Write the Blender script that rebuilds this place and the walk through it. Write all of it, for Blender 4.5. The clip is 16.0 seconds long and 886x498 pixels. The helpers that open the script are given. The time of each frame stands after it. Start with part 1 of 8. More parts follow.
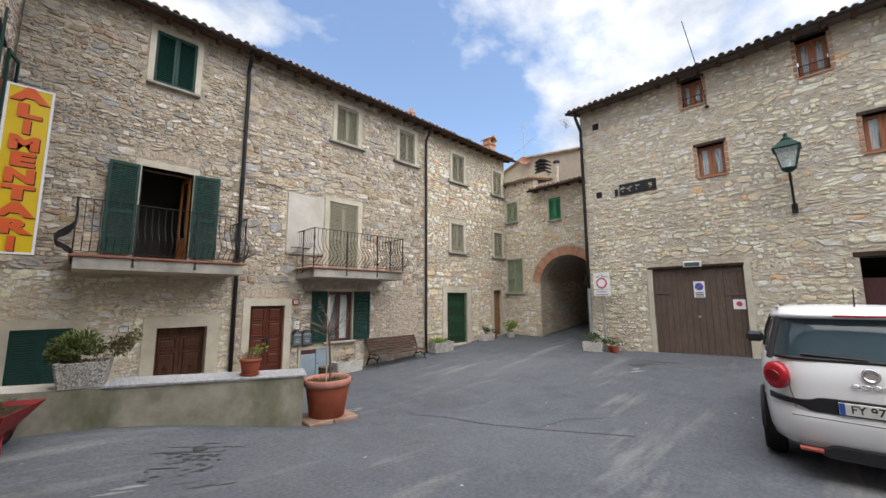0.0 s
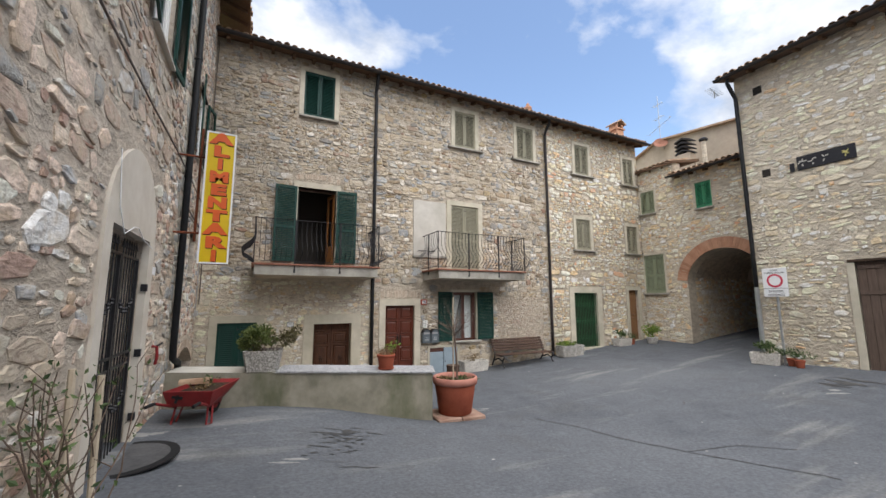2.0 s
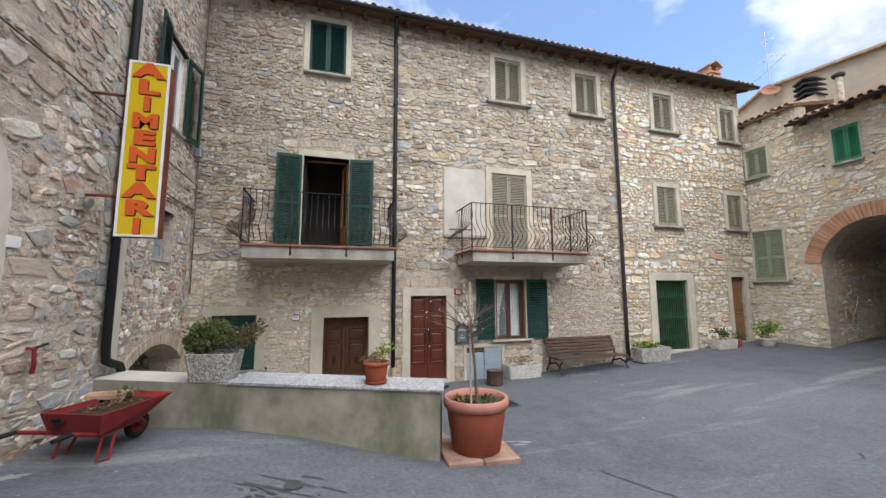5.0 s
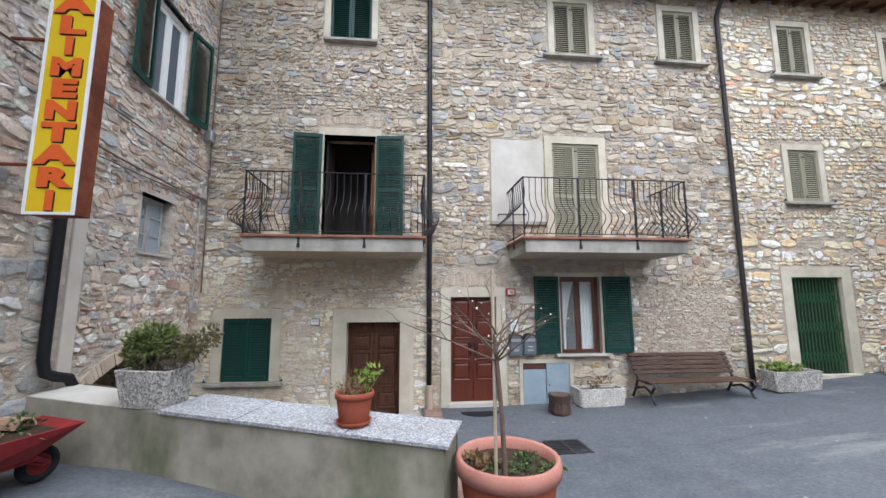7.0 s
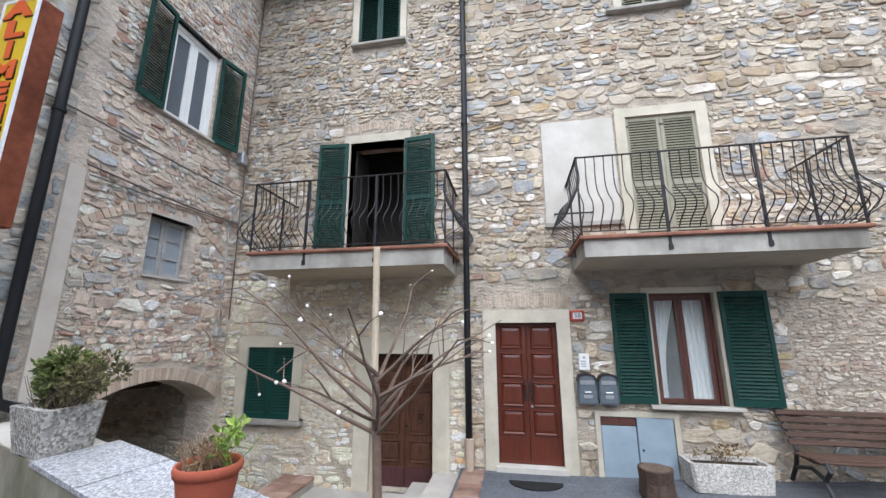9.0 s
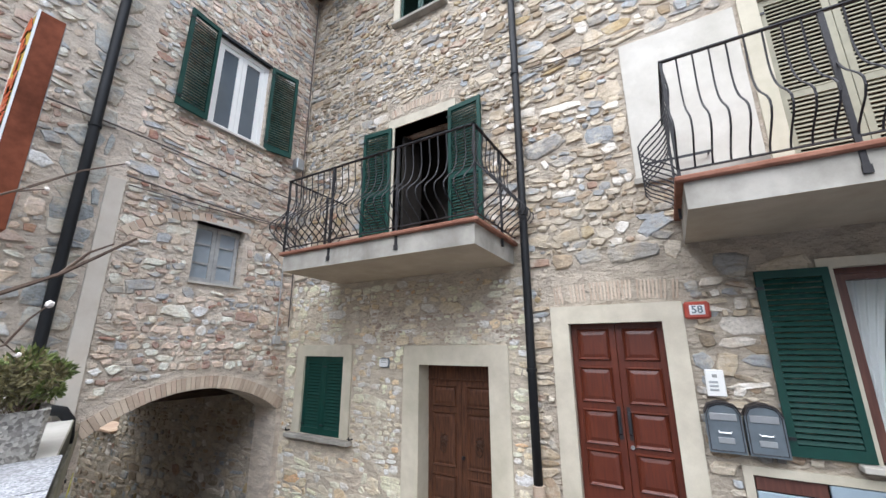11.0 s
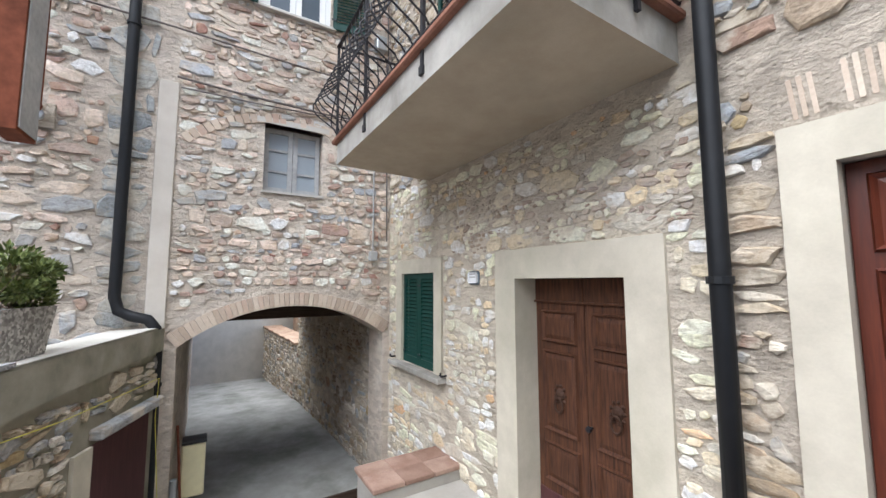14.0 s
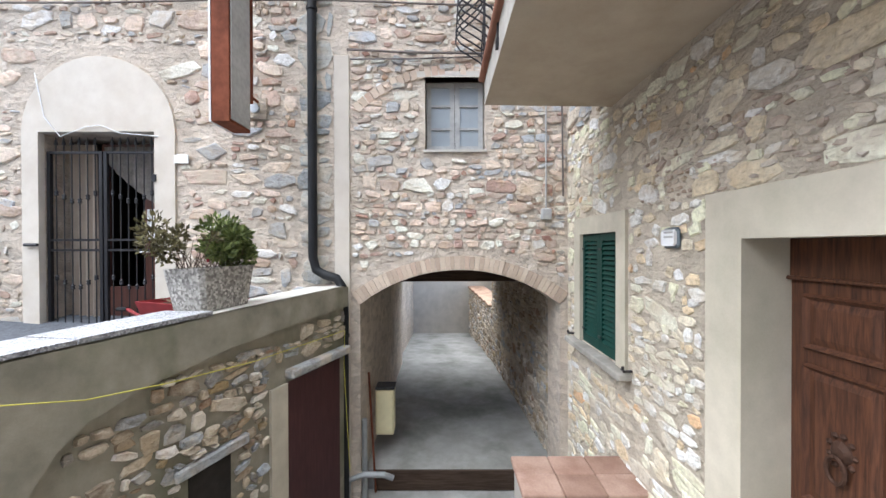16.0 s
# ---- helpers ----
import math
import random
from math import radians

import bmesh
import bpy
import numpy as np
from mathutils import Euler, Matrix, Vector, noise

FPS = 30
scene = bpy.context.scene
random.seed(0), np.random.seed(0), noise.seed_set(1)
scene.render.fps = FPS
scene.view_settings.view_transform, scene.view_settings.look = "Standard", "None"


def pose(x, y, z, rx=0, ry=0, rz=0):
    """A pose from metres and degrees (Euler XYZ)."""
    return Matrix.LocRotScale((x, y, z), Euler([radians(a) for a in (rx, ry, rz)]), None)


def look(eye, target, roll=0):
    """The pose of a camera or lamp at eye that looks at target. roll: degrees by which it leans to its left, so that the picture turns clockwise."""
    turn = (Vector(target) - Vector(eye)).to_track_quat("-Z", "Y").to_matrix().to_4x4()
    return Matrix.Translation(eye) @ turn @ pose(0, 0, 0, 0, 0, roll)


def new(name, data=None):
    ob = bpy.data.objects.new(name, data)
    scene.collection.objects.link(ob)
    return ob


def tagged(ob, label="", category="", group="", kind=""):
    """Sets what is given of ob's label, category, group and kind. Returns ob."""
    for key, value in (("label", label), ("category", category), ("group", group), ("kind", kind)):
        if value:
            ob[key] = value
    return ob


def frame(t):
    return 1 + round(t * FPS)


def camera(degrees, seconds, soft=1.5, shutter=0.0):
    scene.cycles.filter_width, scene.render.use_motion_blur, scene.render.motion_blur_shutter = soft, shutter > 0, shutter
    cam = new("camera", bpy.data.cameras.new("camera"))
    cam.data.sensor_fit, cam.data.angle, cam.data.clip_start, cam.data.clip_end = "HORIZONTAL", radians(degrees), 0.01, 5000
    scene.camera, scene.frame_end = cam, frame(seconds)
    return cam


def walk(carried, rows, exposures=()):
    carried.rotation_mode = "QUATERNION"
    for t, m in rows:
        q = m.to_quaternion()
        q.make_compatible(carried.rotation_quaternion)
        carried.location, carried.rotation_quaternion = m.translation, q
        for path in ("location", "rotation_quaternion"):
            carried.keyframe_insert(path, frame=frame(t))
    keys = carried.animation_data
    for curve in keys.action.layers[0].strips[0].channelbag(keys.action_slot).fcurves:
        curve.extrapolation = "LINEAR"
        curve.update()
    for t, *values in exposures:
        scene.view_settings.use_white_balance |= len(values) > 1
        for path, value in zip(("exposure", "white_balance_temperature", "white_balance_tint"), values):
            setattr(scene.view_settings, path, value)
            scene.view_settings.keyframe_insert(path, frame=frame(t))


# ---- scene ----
cam = camera(98.8, 16.0)
METRES, EYE, TILT, LEAN, TURN = 11.6, 2.28, 0.0, 0.0, -44.8
ROWS = [
    (0.0, 0.0, 0.0, 0.0, 0.04, 7.48, 0.3),
    (0.5, -0.0016, -0.0001, 0.0007, 8.08, 7.58, 0.21),
    (1.0, -0.002, 0.0009, 0.0008, 13.45, 7.63, 0.18),
    (1.5, -0.0016, 0.0029, 0.0008, 16.48, 7.65, 0.15),
    (2.0, 0.0005, 0.0088, 0.0003, 18.38, 7.62, 0.16),
    (2.5, 0.0021, 0.025, -0.0031, 20.01, 7.54, 0.18),
    (3.0, -0.0003, 0.0543, -0.0035, 21.53, 7.31, 0.23),
    (3.5, 0.0026, 0.0907, -0.0045, 23.23, 6.88, 0.22),
    (4.0, 0.002, 0.1318, -0.0054, 25.07, 6.77, 0.25),
    (6.5, -0.0326, 0.3416, -0.0134, 35.26, 6.7, 0.12),
    (7.0, -0.0418, 0.3811, -0.0151, 39.24, 7.28, 0.11),
    (7.5, -0.0466, 0.4227, -0.018, 43.01, 8.44, 0.13),
    (8.0, -0.0518, 0.4653, -0.0209, 47.32, 9.8, 0.14),
    (8.5, -0.0557, 0.5072, -0.0224, 51.2, 11.04, 0.13),
    (9.0, -0.0588, 0.5483, -0.0249, 55.45, 12.15, 0.12),
    (11.5, -0.1442, 0.7201, -0.0398, 78.96, 14.27, 0.09),
    (12.0, -0.1767, 0.745, -0.0451, 81.71, 13.78, 0.05),
    (12.5, -0.2097, 0.7643, -0.0496, 84.0, 12.56, 0.06),
    (13.0, -0.2374, 0.7799, -0.0536, 89.24, 10.47, 0.16),
    (13.5, -0.2645, 0.7886, -0.0572, 96.61, 7.33, 0.05),
    (14.0, -0.2876, 0.798, -0.0595, 103.43, 5.08, 0.13),
    (14.5, -0.3116, 0.8094, -0.0587, 110.74, 3.09, 0.19),
    (15.0, -0.3332, 0.8125, -0.0604, 118.66, 1.6, 0.15),
    (15.5, -0.354, 0.8107, -0.0599, 126.58, 0.42, 0.16),
    (16.0, -0.3684, 0.8086, -0.0596, 134.88, -0.43, 0.16),
]
walk(cam, [(t, pose(0, 0, EYE, TILT, LEAN, TURN) @ pose(METRES * x, METRES * y, METRES * z, 90 + pitch, roll, yaw)) for t, x, y, z, yaw, pitch, roll in ROWS],
     exposures=[(0.0, 0.82, 6600, 10), (4.0, 0.97, 6550, 10), (6.5, 1.15, 6000, 10), (9.0, 1.38, 5850, 10), (11.5, 1.58, 6000, 10), (13.5, 1.80, 6000, 10), (16.0, 2.10, 6000, 10)])

# ---- world, sun ----
SUN_ELEVATION, SUN_AZIMUTH = radians(66), radians(264)   # azimuth from +x towards +y
world = bpy.data.worlds.new("sky")
scene.world = world
world.use_nodes = True
wn, wl = world.node_tree.nodes, world.node_tree.links
wn.clear()


def wnode(kind, **values):
    n = wn.new(kind)
    for k, v in values.items():
        n.inputs[k].default_value = v
    return n


w_out, w_bg = wn.new("ShaderNodeOutputWorld"), wnode("ShaderNodeBackground", Strength=0.15)
w_sky = wn.new("ShaderNodeTexSky")
w_sky.sky_type, w_sky.sun_disc = "NISHITA", False
w_sky.sun_elevation, w_sky.sun_rotation = SUN_ELEVATION, radians(90) - SUN_AZIMUTH
w_sky.air_density, w_sky.dust_density, w_sky.ozone_density = 1.0, 1.0, 1.4
w_co, w_map = wn.new("ShaderNodeTexCoord"), wn.new("ShaderNodeMapping")
w_map.inputs["Scale"].default_value = (1.0, 1.0, 1.7)
w_map.inputs["Location"].default_value = (0.35, 0.1, 0.2)
w_noise = wnode("ShaderNodeTexNoise", Scale=2.3, Detail=10.0, Roughness=0.55, Distortion=0.15)
w_ramp = wn.new("ShaderNodeValToRGB")
w_ramp.color_ramp.elements[0].position, w_ramp.color_ramp.elements[1].position = 0.44, 0.56
w_shade = wnode("ShaderNodeTexNoise", Scale=3.6, Detail=6.0, Roughness=0.6)
w_cloud = wn.new("ShaderNodeValToRGB")
w_cloud.color_ramp.elements[0].color = (2.3, 2.6, 3.15, 1)
w_cloud.color_ramp.elements[1].color = (4.7, 4.8, 5.0, 1)
w_cloud.color_ramp.elements[0].position, w_cloud.color_ramp.elements[1].position = 0.35, 0.62
w_mix = wn.new("ShaderNodeMixRGB")
w_dot = wn.new("ShaderNodeVectorMath")          # the large blue gap in the clouds, to the north-east
w_dot.operation = "DOT_PRODUCT"
w_dot.inputs[1].default_value = (0.40, 0.70, 0.59)
w_gap = wn.new("ShaderNodeMapRange")
w_gap.inputs["From Min"].default_value, w_gap.inputs["From Max"].default_value = 0.80, 1.0
w_gap.inputs["To Min"].default_value, w_gap.inputs["To Max"].default_value = 0.07, -0.10
w_add = wn.new("ShaderNodeMath")
wl.new(w_co.outputs["Generated"], w_dot.inputs[0])
wl.new(w_dot.outputs["Value"], w_gap.inputs["Value"])
wl.new(w_gap.outputs["Result"], w_add.inputs[1])
wl.new(w_co.outputs["Generated"], w_map.inputs["Vector"])
wl.new(w_map.outputs["Vector"], w_noise.inputs["Vector"])
wl.new(w_map.outputs["Vector"], w_shade.inputs["Vector"])
wl.new(w_noise.outputs["Fac"], w_add.inputs[0])
wl.new(w_add.outputs["Value"], w_ramp.inputs["Fac"])
wl.new(w_shade.outputs["Fac"], w_cloud.inputs["Fac"])
wl.new(w_ramp.outputs["Color"], w_mix.inputs["Fac"])
wl.new(w_sky.outputs["Color"], w_mix.inputs["Color1"])
wl.new(w_cloud.outputs["Color"], w_mix.inputs["Color2"])
wl.new(w_mix.outputs["Color"], w_bg.inputs["Color"])
wl.new(w_bg.outputs["Background"], w_out.inputs["Surface"])

sun = new("sun", bpy.data.lights.new("sun", "SUN"))
sun.data.energy, sun.data.angle, sun.data.color = 3.1, radians(90), (1.0, 0.975, 0.95)
sun_way = Vector((math.cos(SUN_ELEVATION) * math.cos(SUN_AZIMUTH), math.cos(SUN_ELEVATION) * math.sin(SUN_AZIMUTH), math.sin(SUN_ELEVATION)))
sun.matrix_world = look(sun_way * 60, (0, 0, 0))


# ---- materials ----
class Mat:
    """A small builder for node materials."""

    def __init__(self, name, rough=0.8, metal=0.0):
        self.m = bpy.data.materials.new(name)
        self.m.use_nodes = True
        self.n, self.l = self.m.node_tree.nodes, self.m.node_tree.links
        self.b = self.n["Principled BSDF"]
        self.b.inputs["Roughness"].default_value = rough
        self.b.inputs["Metallic"].default_value = metal
        self.b.inputs["Specular IOR Level"].default_value = 0.12 if rough >= 0.8 else 0.3 if rough >= 0.5 else 0.5
        self.co = None

    def coord(self):
        if not self.co:
            self.co = self.n.new("ShaderNodeTexCoord").outputs["Object"]
        return self.co

    def world(self):
        return self.n.new("ShaderNodeNewGeometry").outputs["Position"]

    def noise(self, scale, detail=4, rough=0.55, stretch=(1, 1, 1), where=None, distort=0.0):
        mp, nz = self.n.new("ShaderNodeMapping"), self.n.new("ShaderNodeTexNoise")
        mp.inputs["Scale"].default_value = stretch
        self.l.new(where or self.coord(), mp.inputs["Vector"])
        self.l.new(mp.outputs["Vector"], nz.inputs["Vector"])
        nz.inputs["Scale"].default_value, nz.inputs["Detail"].default_value = scale, detail
        nz.inputs["Roughness"].default_value, nz.inputs["Distortion"].default_value = rough, distort
        return nz.outputs["Fac"]

    def voronoi(self, scale, where=None, feature="F1"):
        v = self.n.new("ShaderNodeTexVoronoi")
        v.feature = feature
        v.inputs["Scale"].default_value = scale
        self.l.new(where or self.coord(), v.inputs["Vector"])
        return v

    def ramp(self, fac, stops, constant=False):
        r = self.n.new("ShaderNodeValToRGB")
        e = r.color_ramp.elements
        while len(e) < len(stops):
            e.new(0.5)
        for k, (p, c) in zip(e, stops):
            k.position = p
            k.color = (*c, 1) if len(c) == 3 else c
        if constant:
            r.color_ramp.interpolation = "CONSTANT"
        self.l.new(fac, r.inputs["Fac"])
        return r.outputs["Color"]

    def mix(self, fac, a, b, kind="MIX"):
        x = self.n.new("ShaderNodeMixRGB")
        x.blend_type = kind
        for key, v in (("Fac", fac), ("Color1", a), ("Color2", b)):
            if isinstance(v, (int, float)):
                x.inputs[key].default_value = v
            elif isinstance(v, tuple):
                x.inputs[key].default_value = (*v, 1)
            else:
                self.l.new(v, x.inputs[key])
        return x.outputs["Color"]

    def base(self, v):
        if isinstance(v, tuple):
            self.b.inputs["Base Color"].default_value = (*v, 1)
        else:
            self.l.new(v, self.b.inputs["Base Color"])
        return self

    def rough(self, v):
        self.l.new(v, self.b.inputs["Roughness"])
        return self

    def bump(self, fac, strength=0.4, distance=0.01):
        p = self.n.new("ShaderNodeBump")
        p.inputs["Strength"].default_value, p.inputs["Distance"].default_value = strength, distance
        self.l.new(fac, p.inputs["Height"])
        old = self.b.inputs["Normal"].links
        if old:
            self.l.new(old[0].from_socket, p.inputs["Normal"])
        self.l.new(p.outputs["Normal"], self.b.inputs["Normal"])
        return self

    def n_stretch(self, where, scale):
        mp = self.n.new("ShaderNodeMapping")
        mp.inputs["Scale"].default_value = scale
        self.l.new(where, mp.inputs["Vector"])
        return mp.outputs["Vector"]

    def island(self):
        return self.n.new("ShaderNodeNewGeometry").outputs["Random Per Island"]

    def objrand(self):
        return self.n.new("ShaderNodeObjectInfo").outputs["Random"]


def plain(name, colour, rough=0.6, metal=0.0, spread=0.25, scale=14, bump=0.15, dist=0.003):
    """A paint, plastic or metal with slight wear at two scales."""
    m = Mat(name, rough, metal)
    a, b = m.noise(scale, 5), m.noise(scale * 0.15, 3)
    lo, hi = tuple(c * (1 - spread) for c in colour), tuple(min(1, c * (1 + spread)) for c in colour)
    c = m.mix(0.5, m.ramp(a, [(0.3, lo), (0.7, hi)]), m.ramp(b, [(0.3, lo), (0.7, hi)]))
    return m.base(c).bump(a, bump, dist).m


STONE_WARM = [(0.0, (0.52, 0.44, 0.33)), (0.12, (0.38, 0.40, 0.41)), (0.22, (0.60, 0.54, 0.44)), (0.33, (0.36, 0.29, 0.21)), (0.42, (0.56, 0.48, 0.36)),
              (0.52, (0.43, 0.46, 0.48)), (0.60, (0.66, 0.62, 0.55)), (0.69, (0.48, 0.37, 0.26)), (0.76, (0.35, 0.34, 0.32)), (0.83, (0.58, 0.51, 0.40)),
              (0.90, (0.70, 0.67, 0.62)), (0.94, (0.42, 0.27, 0.20)), (0.97, (0.50, 0.39, 0.22))]
STONE_PINK = [(0.0, (0.55, 0.44, 0.36)), (0.14, (0.42, 0.33, 0.27)), (0.26, (0.62, 0.53, 0.44)), (0.38, (0.36, 0.38, 0.40)), (0.48, (0.54, 0.45, 0.36)),
              (0.58, (0.40, 0.27, 0.22)), (0.66, (0.64, 0.56, 0.49)), (0.75, (0.48, 0.36, 0.29)), (0.83, (0.34, 0.35, 0.35)), (0.91, (0.58, 0.46, 0.38)), (0.96, (0.38, 0.20, 0.15))]
STONE_GOLD = [(0.0, (0.67, 0.56, 0.40)), (0.15, (0.74, 0.65, 0.48)), (0.30, (0.55, 0.44, 0.30)), (0.42, (0.70, 0.62, 0.50)), (0.55, (0.62, 0.50, 0.32)),
              (0.66, (0.78, 0.72, 0.58)), (0.78, (0.53, 0.48, 0.40)), (0.87, (0.65, 0.48, 0.29)), (0.95, (0.62, 0.36, 0.23))]
STONE_PALE = [(0.0, (0.64, 0.54, 0.40)), (0.15, (0.57, 0.51, 0.40)), (0.30, (0.71, 0.62, 0.47)), (0.45, (0.53, 0.46, 0.33)), (0.58, (0.67, 0.57, 0.42)),
              (0.72, (0.76, 0.67, 0.52)), (0.84, (0.57, 0.47, 0.32)), (0.92, (0.48, 0.45, 0.38)), (0.97, (0.61, 0.40, 0.23))]


STONE_SLATE = [(0.0, (0.34, 0.36, 0.37)), (0.25, (0.42, 0.44, 0.44)), (0.5, (0.30, 0.32, 0.33)), (0.75, (0.46, 0.46, 0.43))]
STONE_BRICK = [(0.0, (0.52, 0.40, 0.31)), (0.2, (0.46, 0.31, 0.23)), (0.4, (0.58, 0.48, 0.38)), (0.6, (0.50, 0.36, 0.27)), (0.8, (0.62, 0.54, 0.44))]


def calm(c, k=0.30):
    """A colour drawn towards its own grey."""
    g = 0.3 * c[0] + 0.6 * c[1] + 0.1 * c[2]
    return tuple(v + (g - v) * k for v in c)


STONE_BRICK = [(f, calm(c, 0.4)) for f, c in STONE_BRICK]
STONE_PINK = [(f, calm(c, 0.10)) for f, c in STONE_PINK]
STONE_WARM = [(f, tuple(v * 0.92 for v in c)) for f, c in STONE_WARM]
STONE_GOLD = [(f, tuple(min(v * 1.08, 0.8) for v in c)) for f, c in STONE_GOLD]
STONE_PALE = [(f, tuple(min(v * 1.18, 0.8) for v in c)) for f, c in STONE_PALE]
STONE_PINK = [(f, tuple(min(v * 1.22, 0.8) for v in c)) for f, c in STONE_PINK]
for palette_list in (STONE_WARM, STONE_PINK, STONE_GOLD, STONE_PALE):
    for at, (place, colour) in enumerate(palette_list):
        r, g, b = calm(colour, 0.02)
        k = 1.06 + (0.3 * r + 0.6 * g + 0.1 * b - 0.47) * 1.15
        palette_list[at] = (place, (min(0.8, r * k), min(0.8, g * k), min(0.8, b * k * 1.02)))


def stone_material(name, palette, pieces):
    m = Mat(name, 0.9)
    rnd = m.objrand() if pieces else m.island()
    pos = m.world()
    c = m.ramp(rnd, palette, True)
    fine, vein, big = m.noise(34, 7, 0.7, where=pos), m.noise(7, 6, 0.65, (1, 1, 2.6), pos, 0.8), m.noise(0.55, 4, 0.5, where=pos)
    blotch = m.noise(4.2, 5, 0.6, where=pos)
    c = m.mix(0.75, c, m.ramp(fine, [(0.30, (0.55, 0.52, 0.48)), (0.5, (0.98, 0.98, 0.98)), (0.68, (1.18, 1.18, 1.17))]), "MULTIPLY")
    c = m.mix(0.8, c, m.ramp(vein, [(0.30, (0.50, 0.46, 0.42)), (0.45, (0.95, 0.94, 0.92)), (0.62, (1.15, 1.14, 1.12))]), "MULTIPLY")
    # ochre and grey weathering inside each stone
    c = m.mix(m.ramp(blotch, [(0.50, (0, 0, 0)), (0.68, (0.45, 0.45, 0.45))]), c, (0.50, 0.36, 0.20))
    # lime wash smeared over parts of the stones
    c = m.mix(m.ramp(m.noise(3.1, 7, 0.7, where=pos), [(0.50, (0, 0, 0)), (0.62, (0.7, 0.7, 0.7))]), c, (0.64, 0.57, 0.46))
    c = m.mix(m.ramp(big, [(0.42, (0, 0, 0)), (0.68, (0.45, 0.45, 0.45))]), c, (0.30, 0.26, 0.20), "MIX")
    return m.base(c).bump(vein, 0.8, 0.03).bump(fine, 0.8, 0.010).m


def mortar_material(name, light, dark):
    m = Mat(name, 0.95)
    pos = m.world()
    fine, mid, big = m.noise(60, 6, 0.7, where=pos), m.noise(5, 6, 0.6, where=pos), m.noise(0.5, 4, 0.55, where=pos)
    c = m.ramp(mid, [(0.3, calm(dark)), (0.68, calm(light))])
    chips = m.voronoi(9, m.n_stretch(pos, (0.7, 0.7, 1.6)))
    c = m.mix(0.45, c, m.ramp(chips.outputs["Color"], [(0.2, (0.62, 0.60, 0.58)), (0.5, (1, 0.98, 0.95)), (0.8, (1.15, 1.13, 1.1))]), "MULTIPLY")
    m.bump(chips.outputs["Distance"], 0.5, 0.02)
    c = m.mix(0.45, c, m.ramp(fine, [(0.3, (0.6, 0.58, 0.54)), (0.7, (1, 1, 1))]), "MULTIPLY")
    c = m.mix(m.ramp(big, [(0.45, (0, 0, 0)), (0.7, (0.45, 0.45, 0.45))]), c, (0.34, 0.30, 0.24))
    return m.base(c).bump(m.noise(14, 6, 0.65, (1, 1, 1.9), pos), 1.0, 0.05).bump(mid, 0.8, 0.05).bump(fine, 0.7, 0.009).m


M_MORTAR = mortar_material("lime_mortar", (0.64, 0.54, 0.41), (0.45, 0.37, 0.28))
M_MORTAR_PINK = mortar_material("pink_mortar", (0.80, 0.69, 0.56), (0.66, 0.54, 0.42))
M_MORTAR_PALE = mortar_material("pale_mortar", (0.75, 0.65, 0.49), (0.61, 0.51, 0.38))
STONES = {k: (stone_material(k + "_stone_piece", p, True), stone_material(k + "_stone", p, False))
          for k, p in (("warm", STONE_WARM), ("pink", STONE_PINK), ("gold", STONE_GOLD), ("pale", STONE_PALE), ("slate", STONE_SLATE), ("brick", STONE_BRICK))}


def stucco(name, light, dark, dirt=(0.35, 0.33, 0.27), dirty=0.4, rough=0.9):
    m = Mat(name, rough)
    pos = m.world()
    fine, mid, big = m.noise(90, 5, 0.7, where=pos), m.noise(3.2, 6, 0.6, where=pos), m.noise(1.1, 5, 0.6, (1, 1, 0.45), pos)
    c = m.ramp(mid, [(0.3, calm(dark, 0.25)), (0.66, calm(light, 0.25))])
    c = m.mix(m.ramp(big, [(0.48, (0, 0, 0)), (0.72, (dirty,) * 3)]), c, dirt)
    c = m.mix(0.2, c, m.ramp(fine, [(0.3, (0.7, 0.7, 0.68)), (0.7, (1, 1, 1))]), "MULTIPLY")
    return m.base(c).bump(mid, 0.25, 0.012).bump(fine, 0.3, 0.003).m


M_TRIM = stucco("cream_stucco", (0.62, 0.555, 0.42), (0.47, 0.415, 0.31), (0.37, 0.35, 0.26), dirty=0.6)
M_TRIM_PINK = stucco("pale_pink_stucco", (0.64, 0.58, 0.49), (0.55, 0.48, 0.39), dirty=0.2)
M_WHITE_PANEL = stucco("white_plaster", (0.59, 0.555, 0.49), (0.48, 0.445, 0.385), dirty=0.35)
M_PARAPET = stucco("stained_cement", (0.36, 0.325, 0.245), (0.21, 0.195, 0.14), dirt=(0.085, 0.10, 0.045), dirty=0.95)
M_PARAPET_TOP = stucco("pale_cement", (0.56, 0.53, 0.47), (0.45, 0.43, 0.37), dirty=0.4)
M_SLAB_UNDER = stucco("balcony_soffit_cement", (0.50, 0.41, 0.29), (0.42, 0.33, 0.22), dirty=0.35)
M_SLAB_EDGE = stucco("weathered_cement", (0.46, 0.43, 0.375), (0.29, 0.27, 0.23), dirt=(0.14, 0.13, 0.11), dirty=0.9)
M_TAN = stucco("tan_plaster", (0.50, 0.40, 0.29), (0.42, 0.33, 0.24), dirty=0.35)
M_GREY_STUCCO = stucco("grey_plaster", (0.56, 0.52, 0.46), (0.46, 0.43, 0.38), dirty=0.5)
M_LANE = stucco("lane_concrete", (0.35, 0.345, 0.32), (0.25, 0.245, 0.225), dirt=(0.12, 0.125, 0.105), dirty=0.8)
M_STEP = stucco("worn_step_stone", (0.44, 0.41, 0.36), (0.34, 0.31, 0.27), dirty=0.5)


